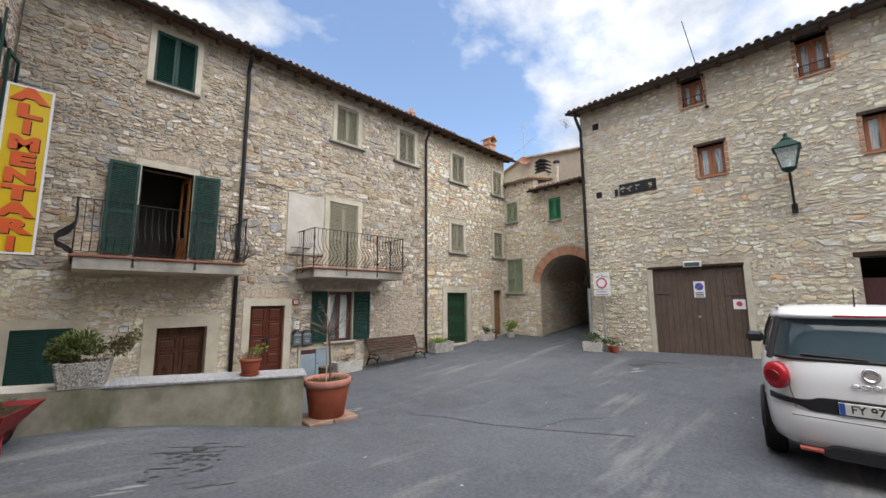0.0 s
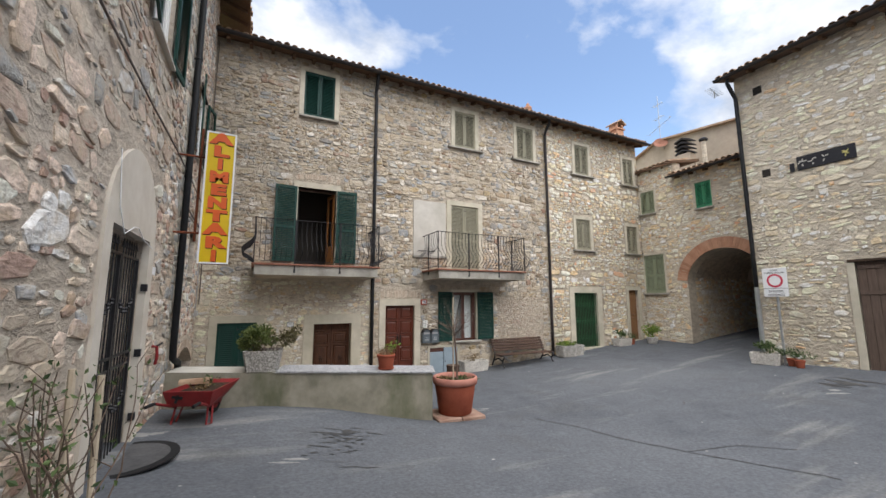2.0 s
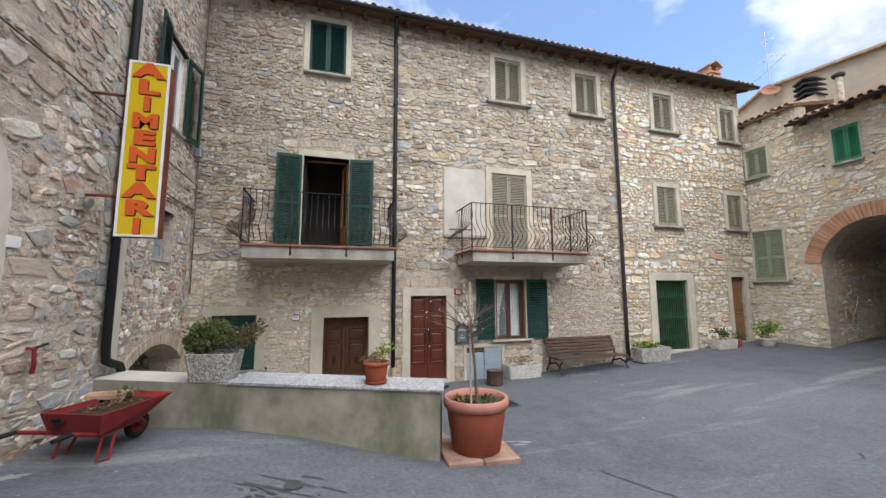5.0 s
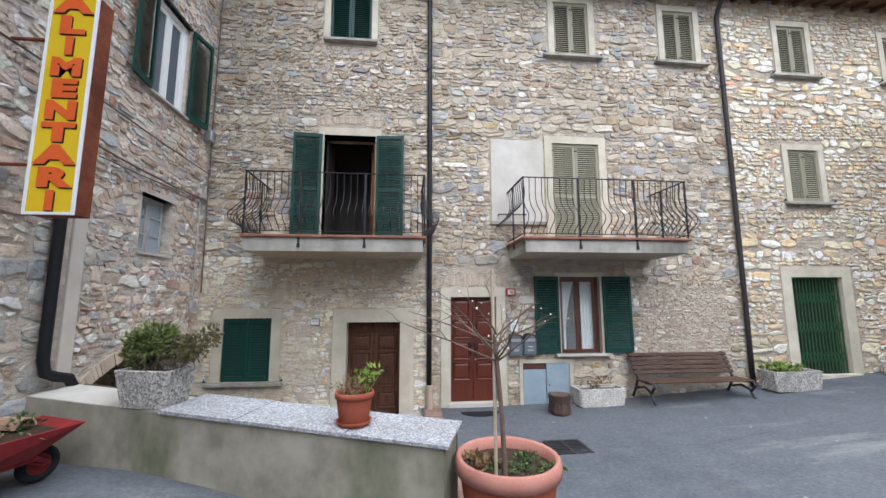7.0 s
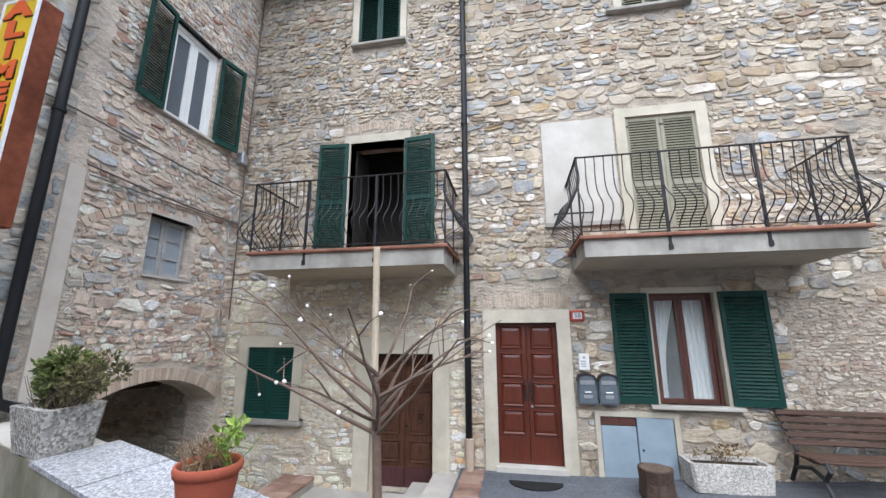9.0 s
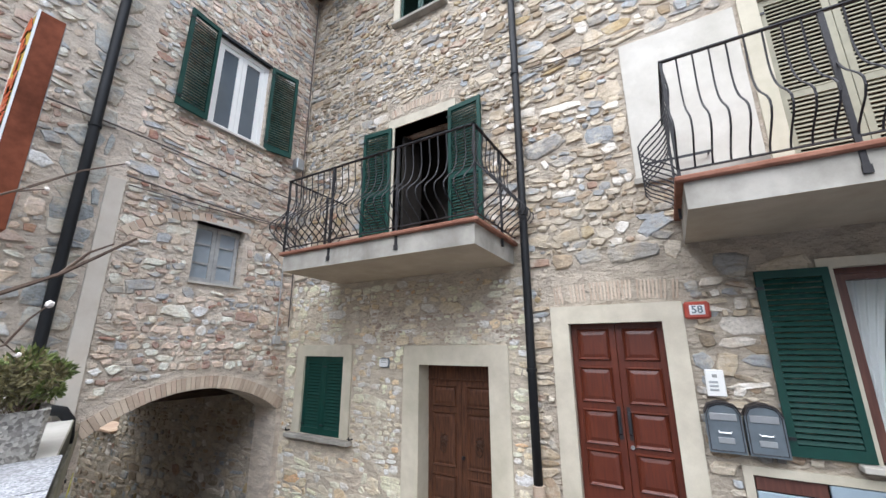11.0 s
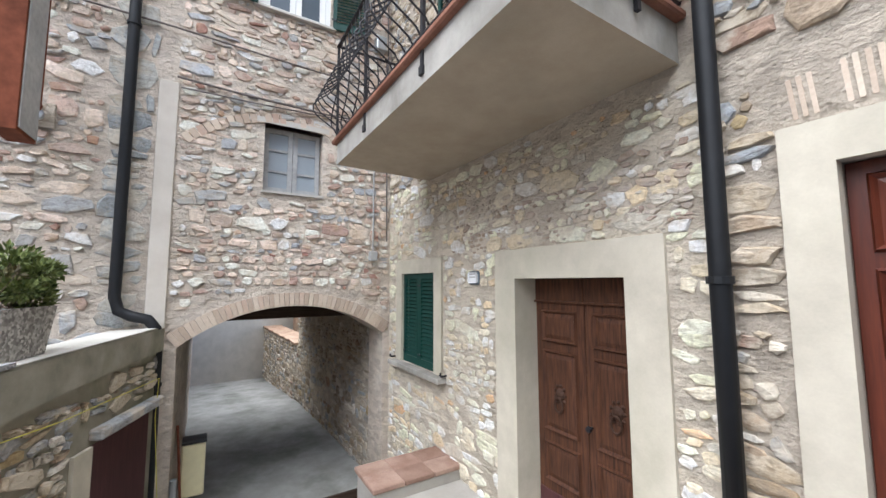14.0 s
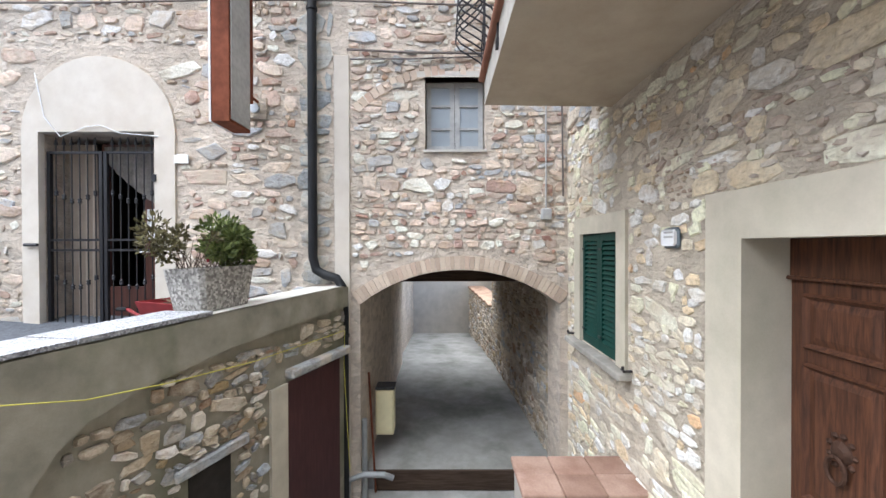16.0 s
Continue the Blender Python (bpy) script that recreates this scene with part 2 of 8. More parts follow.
def asphalt():
    m = Mat("asphalt", 0.88)
    pos = m.world()
    fine, mid, big, streak = m.noise(150, 4, 0.7, where=pos), m.noise(2.2, 6, 0.62, where=pos), m.noise(0.22, 4, 0.5, where=pos), m.noise(0.8, 5, 0.6, (0.35, 2.2, 1), pos)
    c = m.ramp(mid, [(0.3, (0.086, 0.093, 0.106)), (0.7, (0.119, 0.128, 0.144))])
    c = m.mix(m.ramp(big, [(0.4, (0, 0, 0)), (0.66, (0.7, 0.7, 0.7))]), c, (0.142, 0.151, 0.166))
    c = m.mix(m.ramp(streak, [(0.57, (0, 0, 0)), (0.74, (0.75, 0.75, 0.75))]), c, (0.25, 0.25, 0.245))
    c = m.mix(m.ramp(m.noise(0.9, 5, 0.6, where=pos), [(0.56, (0, 0, 0)), (0.7, (0.45, 0.45, 0.45))]), c, (0.09, 0.092, 0.095))
    c = m.mix(0.5, c, m.ramp(fine, [(0.3, (0.62, 0.62, 0.62)), (0.7, (1.0, 1.0, 1.0))]), "MULTIPLY")
    grit = m.noise(22, 5, 0.75, where=pos)
    c = m.mix(0.6, c, m.ramp(grit, [(0.34, (0.62, 0.62, 0.63)), (0.5, (1, 1, 1)), (0.68, (1.45, 1.45, 1.44))]), "MULTIPLY")
    spots = m.voronoi(1.7, pos).outputs["Distance"]
    flecks = m.voronoi(5.5, pos).outputs["Distance"]
    c = m.mix(m.ramp(flecks, [(0.03, (0.5, 0.5, 0.5)), (0.07, (0, 0, 0))]), c, (0.34, 0.34, 0.33))
    c = m.mix(m.ramp(spots, [(0.025, (0.75, 0.75, 0.75)), (0.045, (0, 0, 0))]), c, (0.42, 0.41, 0.39))
    return m.base(c).bump(fine, 0.45, 0.004).bump(mid, 0.15, 0.02).m


M_ASPHALT = asphalt()
M_TAR = plain("tar_seam", (0.045, 0.045, 0.047), 0.75, 0, 0.3)
M_STAIN = plain("wet_stain", (0.055, 0.056, 0.058), 0.5, 0, 0.25)
M_CHALK = plain("white_spill", (0.25, 0.25, 0.245), 0.9, 0, 0.35, 6)
M_IRON = plain("dark_wrought_iron", (0.028, 0.027, 0.03), 0.6, 0.1, 0.4, 30)
M_BLACK_IRON = plain("black_iron", (0.022, 0.022, 0.026), 0.45, 0.4, 0.3, 30)
M_PIPE = plain("dark_brown_sheet_metal", (0.03, 0.026, 0.026), 0.55, 0.15, 0.3, 8)
M_PIPE_BLACK = plain("black_drainpipe", (0.011, 0.012, 0.014), 0.55, 0.1, 0.3, 8)
M_GREEN = plain("dark_green_paint", (0.006, 0.042, 0.033), 0.55, 0, 0.25, 9)
M_GREEN_BRIGHT = plain("bright_green_paint", (0.03, 0.20, 0.10), 0.45, 0, 0.25, 9)
M_OLIVE = plain("grey_olive_paint", (0.26, 0.245, 0.18), 0.6, 0, 0.2, 9)
M_GREY_GREEN = plain("grey_green_paint", (0.24, 0.27, 0.18), 0.6, 0, 0.2, 9)
M_GATE_GREEN = plain("green_gate_paint", (0.035, 0.11, 0.05), 0.5, 0.1, 0.3, 12)
M_RUST = plain("rusty_sheet", (0.17, 0.055, 0.03), 0.8, 0.2, 0.6, 7, 0.4)
M_RUSTY_IRON = plain("rusted_iron", (0.055, 0.028, 0.018), 0.75, 0.3, 0.5, 40, 0.5)
# near-black colour that stands for shade in openings and hollows
M_DARK = plain("painted_shade", (0.03, 0.027, 0.024), 0.9, 0, 0.3)
# room walls: near-black, so the dimness indoors is put into their colour
M_ROOM = plain("room_shade", (0.05, 0.045, 0.04), 0.9, 0, 0.1)
M_WHITE_PAINT = plain("white_paint", (0.78, 0.78, 0.76), 0.4, 0, 0.06, 5)
M_GREY_PAINT = plain("grey_weathered_paint", (0.38, 0.38, 0.37), 0.7, 0, 0.25, 18)
M_CURTAIN = plain("white_curtain", (0.72, 0.72, 0.72), 0.9, 0, 0.1, 6)
M_BROWN_CURTAIN = plain("beige_curtain", (0.42, 0.36, 0.30), 0.9, 0, 0.15, 8)
M_LACE = plain("grey_lace", (0.22, 0.20, 0.185), 0.95, 0, 0.5, 60, 0.3)
M_BLUE_STEEL = plain("pale_blue_steel", (0.31, 0.385, 0.445), 0.5, 0.2, 0.2, 4)
M_MAIL = plain("grey_blue_mailbox", (0.155, 0.185, 0.21), 0.42, 0.5, 0.2, 10)
M_SILVER = plain("brushed_steel", (0.55, 0.56, 0.57), 0.35, 0.9, 0.1, 20)
M_GALV = plain("galvanised_steel", (0.40, 0.42, 0.43), 0.45, 0.7, 0.2, 10)
M_YELLOW = plain("yellow_acrylic", (0.64, 0.45, 0.006), 0.3, 0, 0.08, 4, 0.02)
M_SIGN_RED = plain("red_letters", (0.62, 0.10, 0.015), 0.35, 0, 0.12, 6)
M_BLACK = plain("black_paint", (0.012, 0.011, 0.011), 0.5, 0, 0.2)
M_RED_BARROW = plain("red_barrow_paint", (0.20, 0.020, 0.022), 0.5, 0.1, 0.35, 7, 0.3)
M_RUBBER = plain("black_rubber", (0.02, 0.02, 0.021), 0.85, 0, 0.3)
M_MAT = plain("grey_ribbed_mat", (0.085, 0.085, 0.088), 0.8, 0, 0.3, 30)
M_SOIL = plain("potting_soil", (0.05, 0.034, 0.024), 1.0, 0, 0.5, 40, 1.0, 0.02)
M_RED_PLATE = plain("red_enamel", (0.36, 0.06, 0.04), 0.35, 0, 0.2)
M_CAR = plain("white_car_paint", (0.74, 0.75, 0.77), 0.18, 0.0, 0.03, 3, 0.0)
M_CAR_BLACK = plain("black_car_plastic", (0.022, 0.022, 0.024), 0.55, 0, 0.15)
M_CAR_GLASS = plain("tinted_glass", (0.05, 0.08, 0.10), 0.06, 0.0, 0.2, 2, 0.0)
M_TAIL = plain("red_lamp_lens", (0.42, 0.01, 0.02), 0.12, 0, 0.2, 12, 0.0)
M_TAIL_DARK = plain("dark_red_lens", (0.20, 0.006, 0.012), 0.15, 0, 0.2, 12, 0.0)
M_CHROME = plain("chrome", (0.7, 0.7, 0.72), 0.12, 1.0, 0.05, 5, 0.0)
M_PLATE = plain("white_number_plate", (0.70, 0.70, 0.68), 0.4, 0, 0.05)
M_BLUE = plain("blue_print", (0.03, 0.10, 0.42), 0.4, 0, 0.1)
M_SIGN_WHITE = plain("white_sheet_sign", (0.74, 0.75, 0.76), 0.4, 0.0, 0.06)
M_RED_PRINT = plain("red_print", (0.55, 0.05, 0.09), 0.4, 0, 0.1)
M_CREAM_BOX = plain("cream_plastic", (0.72, 0.66, 0.42), 0.45, 0, 0.08)
M_ROPE = plain("yellow_cord", (0.55, 0.50, 0.10), 0.8, 0, 0.2)
M_CABLE = plain("grey_cable", (0.12, 0.10, 0.09), 0.7, 0, 0.3)
M_STUCK_WOOD = plain("bleached_stake", (0.45, 0.38, 0.29), 0.85, 0, 0.25, 20)
M_BARK = plain("grey_brown_bark", (0.13, 0.095, 0.075), 0.9, 0, 0.4, 30, 0.6)
M_STUMP = plain("dark_stump_bark", (0.075, 0.052, 0.042), 0.9, 0, 0.45, 16, 0.9, 0.02)
M_BLOSSOM = plain("white_blossom", (0.78, 0.72, 0.68), 0.7, 0, 0.1)
M_DRYTWIG = plain("dry_stalk", (0.24, 0.16, 0.10), 0.9, 0, 0.4)
M_COPPER = plain("burnt_copper", (0.17, 0.07, 0.05), 0.6, 0.6, 0.3)
M_LINOCUT = plain("yellow_flower_paint", (0.55, 0.50, 0.18), 0.6, 0, 0.3)


def wood(name, dark, light, rough=0.5, axis=2, scale=5.0):
    m = Mat(name, rough)
    st = [9, 9, 9]
    st[axis] = 0.7
    grain, big = m.noise(scale, 6, 0.6, tuple(st), m.world(), 0.4), m.noise(1.6, 4, where=m.world())
    c = m.ramp(grain, [(0.3, dark), (0.7, light)])
    c = m.mix(m.ramp(big, [(0.4, (0, 0, 0)), (0.7, (0.35, 0.35, 0.35))]), c, tuple(d * 0.7 for d in dark))
    return m.base(c).bump(grain, 0.25, 0.004).m


M_DOOR_RED = wood("mahogany_varnish", (0.070, 0.015, 0.008), (0.135, 0.030, 0.013), 0.38)
M_DOOR_OLD = wood("old_walnut", (0.026, 0.010, 0.006), (0.125, 0.050, 0.024), 0.6, scale=7.0)
M_DOOR_TAN = wood("tan_door_wood", (0.17, 0.085, 0.04), (0.28, 0.15, 0.07), 0.55)
M_GARAGE = wood("grey_brown_boards", (0.085, 0.058, 0.046), (0.15, 0.108, 0.085), 0.75)
M_PLUM = wood("dark_plum_paint", (0.05, 0.018, 0.02), (0.085, 0.032, 0.032), 0.6)
M_WINDOW_WOOD = wood("red_window_wood", (0.26, 0.09, 0.04), (0.38, 0.15, 0.07), 0.5)
M_BROWN_WOOD = wood("brown_window_wood", (0.07, 0.025, 0.018), (0.13, 0.05, 0.035), 0.45)
M_OAK = wood("orange_oak", (0.28, 0.11, 0.03), (0.42, 0.19, 0.06), 0.35)
M_BENCH = wood("weathered_bench_slat", (0.05, 0.028, 0.02), (0.105, 0.06, 0.042), 0.7, 0)
M_BEAM = wood("old_beam", (0.035, 0.024, 0.018), (0.08, 0.055, 0.04), 0.85, 1)
M_SOFFIT = wood("eave_boards", (0.10, 0.06, 0.04), (0.19, 0.12, 0.075), 0.8, 0)


def speckled(name, lo, hi, scale=55, rough=0.85):
    m = Mat(name, rough)
    v = m.voronoi(scale, m.world())
    c = m.ramp(v.outputs["Color"], [(0.2, lo), (0.55, tuple((a + b) / 2 for a, b in zip(lo, hi))), (0.8, hi)])
    c = m.mix(m.ramp(m.noise(3, 4, where=m.world()), [(0.4, (0, 0, 0)), (0.75, (0.4, 0.4, 0.4))]), c, (0.22, 0.21, 0.18))
    return m.base(c).bump(v.outputs["Distance"], 0.7, 0.008).m


M_TERRAZZO = speckled("pale_terrazzo", (0.21, 0.215, 0.23), (0.47, 0.478, 0.50), 70)
M_GRAVEL = speckled("exposed_gravel_concrete", (0.19, 0.18, 0.17), (0.58, 0.56, 0.52), 48)
M_GRAVEL_PALE = speckled("white_gravel_concrete", (0.36, 0.34, 0.31), (0.72, 0.69, 0.64), 60)


def clay(name, a, b, pieces=None):
    m = Mat(name, 0.85)
    n = m.noise(4, 5, where=m.world())
    c = m.ramp(n, [(0.3, a), (0.7, b)])
    if pieces:
        r = m.objrand() if pieces == "object" else m.island()
        c = m.mix(0.75, c, m.ramp(r, [(0.0, (0.62, 0.55, 0.5)), (0.5, (0.95, 0.9, 0.85)), (0.8, (1, 1, 0.96)), (1.0, (0.75, 0.6, 0.55))]), "MULTIPLY")
    c = m.mix(0.35, c, m.ramp(m.noise(60, 4, where=m.world()), [(0.3, (0.6, 0.58, 0.55)), (0.7, (1, 1, 1))]), "MULTIPLY")
    return m.base(c).bump(m.noise(50, 4, where=m.world()), 0.3, 0.003).m


M_POT = clay("terracotta_plastic", (0.27, 0.070, 0.042), (0.35, 0.105, 0.062))
M_POT_RIM = clay("pale_terracotta", (0.37, 0.155, 0.12), (0.46, 0.225, 0.18))
M_TILE = clay("roof_clay", (0.30, 0.20, 0.14), (0.50, 0.38, 0.28), "island")
M_BRICK = clay("red_brick", (0.44, 0.24, 0.16), (0.56, 0.34, 0.24), "object")
M_BRICK_PALE = clay("limewashed_brick", (0.57, 0.48, 0.39), (0.66, 0.57, 0.48), "object")
M_TILE_TOP = clay("worn_cotto_tile", (0.26, 0.16, 0.125), (0.42, 0.30, 0.245), "object")
M_BRICK_OLD = clay("old_dusty_brick", (0.20, 0.13, 0.105), (0.32, 0.23, 0.185), "object")
M_TERRA_EDGE = clay("balcony_cotto_edge", (0.22, 0.10, 0.07), (0.34, 0.17, 0.12))


def leaf(name, a, b):
    m = Mat(name, 0.6)
    c = m.ramp(m.island(), [(0.0, a), (0.6, b), (1.0, tuple(x * 1.4 for x in b))])
    return m.base(c).m


M_LEAF = leaf("olive_leaf", (0.05, 0.075, 0.022), (0.135, 0.165, 0.05))
M_LEAF_DARK = leaf("dark_leaf", (0.025, 0.05, 0.02), (0.07, 0.105, 0.035))
M_LEAF_FRESH = leaf("fresh_leaf", (0.08, 0.15, 0.03), (0.20, 0.27, 0.05))
M_LEAF_OLD = leaf("withering_leaf", (0.06, 0.05, 0.028), (0.13, 0.115, 0.05))
M_LEAF_DRY = leaf("dry_leaf", (0.10, 0.06, 0.035), (0.19, 0.13, 0.06))


def glass(name, tint=(0.9, 0.95, 0.95)):
    m = Mat(name, 0.04)
    m.base(tint)
    m.b.inputs["Transmission Weight"].default_value = 0.92
    m.b.inputs["IOR"].default_value = 1.45
    return m.m


M_GLASS = glass("window_glass")
# opaque pane whose dark colour stands for the unlit room behind
M_WINDOW_DARK = plain("window_pane", (0.10, 0.12, 0.14), 0.08, 0.0, 0.2, 2, 0.0)
M_FROST = plain("frosted_pane", (0.30, 0.34, 0.37), 0.3, 0.0, 0.15, 3, 0.0)


# ---- building helpers ----
def part(name, bm, material, parent=None, label="", smooth=False):
    """Links a bmesh as one mesh object, under a thing or a part where one is given."""
    me = bpy.data.meshes.new(name)
    if smooth:
        for f in bm.faces:
            f.smooth = True
    bm.normal_update()
    bm.to_mesh(me)
    bm.free()
    for mt in (material if isinstance(material, (list, tuple)) else (material,)):
        me.materials.append(mt)
    ob = new(name, me)
    ob.parent = parent
    if label:
        ob["label"] = label
    return ob


def thing(name, m, label, category, group="", kind=""):
    ob = new(name)
    ob.empty_display_size = 0.1
    ob.matrix_basis = m
    return tagged(ob, label, category, group, kind)


def B():
    return bmesh.new()


def box(bm, x0, x1, y0, y1, z0, z1, bevel=0.0, m=None):
    vs = [bm.verts.new((x, y, z)) for x in (x0, x1) for y in (y0, y1) for z in (z0, z1)]
    fs = [bm.faces.new([vs[i] for i in q]) for q in ((0, 1, 3, 2), (4, 6, 7, 5), (0, 4, 5, 1), (2, 3, 7, 6), (0, 2, 6, 4), (1, 5, 7, 3))]
    if bevel:
        r = bmesh.ops.bevel(bm, geom=list({e for f in fs for e in f.edges}), offset=bevel, segments=1, affect="EDGES")
        vs = list({v for f in r["faces"] for v in f.verts} | {v for v in vs if v.is_valid})
    if m is not None:
        bmesh.ops.transform(bm, matrix=m, verts=vs)
    return bm


def tube(bm, pts, r, seg=8, r2=None, cap=True):
    """A round bar along points, tapering to r2."""
    pts = [Vector(p) for p in pts]
    rings, n = [], len(pts)
    side = None
    for i, p in enumerate(pts):
        d = (pts[min(i + 1, n - 1)] - pts[max(i - 1, 0)]).normalized()
        if side is None or abs(side.dot(d)) > 0.95:
            side = d.orthogonal().normalized()
        side = (side - d * side.dot(d)).normalized()
        up = d.cross(side)
        k = r if r2 is None else r + (r2 - r) * i / max(n - 1, 1)
        rings.append([bm.verts.new(p + (side * math.cos(a) + up * math.sin(a)) * k) for a in (2 * math.pi * j / seg for j in range(seg))])
    for a, b in zip(rings, rings[1:]):
        for j in range(seg):
            bm.faces.new((a[j], a[(j + 1) % seg], b[(j + 1) % seg], b[j]))
    if cap and seg > 2:
        bm.faces.new(rings[0][::-1])
        bm.faces.new(rings[-1])
    return bm


def lathe(bm, profile, seg=24, centre=(0, 0, 0), close=False):
    cx, cy, cz = centre
    rings = []
    for r, z in profile:
        rings.append([bm.verts.new((cx + r * math.cos(a), cy + r * math.sin(a), cz + z)) for a in (2 * math.pi * j / seg for j in range(seg))])
    for a, b in zip(rings, rings[1:]):
        for j in range(seg):
            bm.faces.new((a[j], a[(j + 1) % seg], b[(j + 1) % seg], b[j]))
    bm.faces.new(rings[0][::-1])
    if close:
        bm.faces.new(rings[-1])
    return bm


def prism(bm, outline, y0, y1):
    """An outline in x, z drawn through from y0 to y1."""
    a = [bm.verts.new((x, y0, z)) for x, z in outline]
    b = [bm.verts.new((x, y1, z)) for x, z in outline]
    n = len(a)
    bm.faces.new(a)
    bm.faces.new(b[::-1])
    for i in range(n):
        bm.faces.new((a[i], b[i], b[(i + 1) % n], a[(i + 1) % n]))
    bmesh.ops.recalc_face_normals(bm, faces=bm.faces[:])
    return bm


def text_mesh(words, size, depth=0.004, bold=0.0):
    """Lettering of the built-in font as a bmesh in the x, z plane, centred, facing -y."""
    cu = bpy.data.curves.new("lettering", "FONT")
    cu.body, cu.size, cu.extrude, cu.offset = words, size, depth, bold
    cu.align_x, cu.align_y = "CENTER", "CENTER"
    ob = bpy.data.objects.new("lettering", cu)
    me = bpy.data.meshes.new_from_object(ob)
    bm = B()
    bm.from_mesh(me)
    bpy.data.objects.remove(ob)
    bpy.data.curves.remove(cu)
    bpy.data.meshes.remove(me)
    bmesh.ops.transform(bm, matrix=pose(0, 0, 0, 90), verts=bm.verts[:])
    return bm


# frames of the four facades: x to the right as seen from the square, y into the wall, z up
FN = pose(0, 11.22, 0)
FW = pose(-1.175, 0, 0, 0, 0, 90)
FE = pose(15.6, 0, 0, 0, 0, -90)
FL = pose(13.4, 0, 0, 0, 0, -90)


def wall_mesh(bm, u0, u1, w0, w1, thick, holes, coat=None):
    """A wall with rectangular openings through it, in the facade's frame; coat: a stretch with the second material."""
    cuts = [*holes, coat] if coat else holes
    us = sorted({u0, u1, *(min(max(v, u0), u1) for h in cuts for v in h[:2])})
    ws = sorted({w0, w1, *(min(max(v, w0), w1) for h in cuts for v in h[2:4])})

    def solid(i, j):
        if not (0 <= i < len(us) - 1 and 0 <= j < len(ws) - 1):
            return False
        u, w = (us[i] + us[i + 1]) / 2, (ws[j] + ws[j + 1]) / 2
        return not any(h[0] < u < h[1] and h[2] < w < h[3] for h in holes)

    def quad(*p):
        f = bm.faces.new([bm.verts.new(q) for q in p])
        u, w = sum(q[0] for q in p) / 4, sum(q[2] for q in p) / 4
        if coat and coat[0] < u < coat[1] and coat[2] < w < coat[3]:
            f.material_index = 1

    for i in range(len(us) - 1):
        for j in range(len(ws) - 1):
            if not solid(i, j):
                continue
            a, b, c, d = us[i], us[i + 1], ws[j], ws[j + 1]
            quad((a, 0, c), (b, 0, c), (b, 0, d), (a, 0, d))
            quad((a, thick, c), (a, thick, d), (b, thick, d), (b, thick, c))
            if not solid(i - 1, j):
                quad((a, 0, c), (a, 0, d), (a, thick, d), (a, thick, c))
            if not solid(i + 1, j):
                quad((b, 0, c), (b, thick, c), (b, thick, d), (b, 0, d))
            if not solid(i, j - 1):
                quad((a, 0, c), (a, thick, c), (b, thick, c), (b, 0, c))
            if not solid(i, j + 1):
                quad((a, 0, d), (b, 0, d), (b, thick, d), (a, thick, d))
    bmesh.ops.remove_doubles(bm, verts=bm.verts[:], dist=0.0005)
    return bm


def arch_curve(u0, u1, spring, crown, n=24):
    """Points of a segmental or round arch from (u0, spring) over the crown to (u1, spring)."""
    half, rise = (u1 - u0) / 2, crown - spring
    r = (half * half + rise * rise) / (2 * rise)
    cz, c = crown - r, (u0 + u1) / 2
    a0 = math.atan2(spring - cz, half)
    return [(c - r * math.cos(a), cz + r * math.sin(a)) for a in (a0 + (math.pi - 2 * a0) * i / n for i in range(n + 1))]


def arch_fill(bm, u0, u1, spring, crown, top, thick):
    """The masonry between a rectangular opening's head and the arch in it."""
    pts = arch_curve(u0, u1, spring, crown)
    for (a, za), (b, zb) in zip(pts, pts[1:]):
        f = [bm.verts.new(p) for p in ((a, 0, za), (b, 0, zb), (b, 0, top), (a, 0, top))]
        k = [bm.verts.new((v.co.x, thick, v.co.z)) for v in f]
        bm.faces.new(f)
        bm.faces.new(k[::-1])
        bm.faces.new((f[0], k[0], k[1], f[1]))
    return bm


# rubble stones: a few unit shapes, each an uneven polygon with a chipped, hummocky face
STONE_SHAPES = []
for k in range(40):
    rs = random.Random(100 + k)
    ring, n, sq = [], rs.choice((5, 6, 7, 7, 8)), rs.uniform(3.2, 8.0)
    start, skew = rs.uniform(0, 0.8), rs.uniform(-0.16, 0.16)
    for i in range(n):
        a = 2 * math.pi * (i + rs.uniform(-0.34, 0.34)) / n + start
        ca, sa = math.cos(a), math.sin(a)
        r = 0.5 / (abs(ca) ** sq + abs(sa) ** sq) ** (1 / sq) * rs.uniform(0.84, 1.08)
        ring.append((ca * r + skew * sa * r, sa * r))
    mid = [(x * rs.uniform(0.93, 1.0), y * rs.uniform(0.92, 1.0), rs.uniform(0.25, 0.65)) for x, y in ring]
    face = [(x * rs.uniform(0.74, 0.94), y * rs.uniform(0.70, 0.93), rs.uniform(0.65, 1.15)) for x, y in ring]
    v = [(x, 0.35, y) for x, y in ring] + [(x, -d, y) for x, y, d in mid] + [(x, -d, y) for x, y, d in face]
    v.append((rs.uniform(-0.2, 0.2), -rs.uniform(0.75, 1.2), rs.uniform(-0.2, 0.2)))
    f = [(r * n + i, r * n + (i + 1) % n, (r + 1) * n + (i + 1) % n, (r + 1) * n + i) for r in (0, 1) for i in range(n)] + [(2 * n + i, 2 * n + (i + 1) % n, 3 * n) for i in range(n)]
    STONE_SHAPES.append((np.array(v), f))
STONE_MESH = {}


def shape_mesh(k, material):
    key = (k, material.name)
    if key not in STONE_MESH:
        v, f = STONE_SHAPES[k]
        me = bpy.data.meshes.new("stone")
        me.from_pydata(v.tolist(), [], f)
        me.materials.append(material)
        STONE_MESH[key] = me
    return STONE_MESH[key]


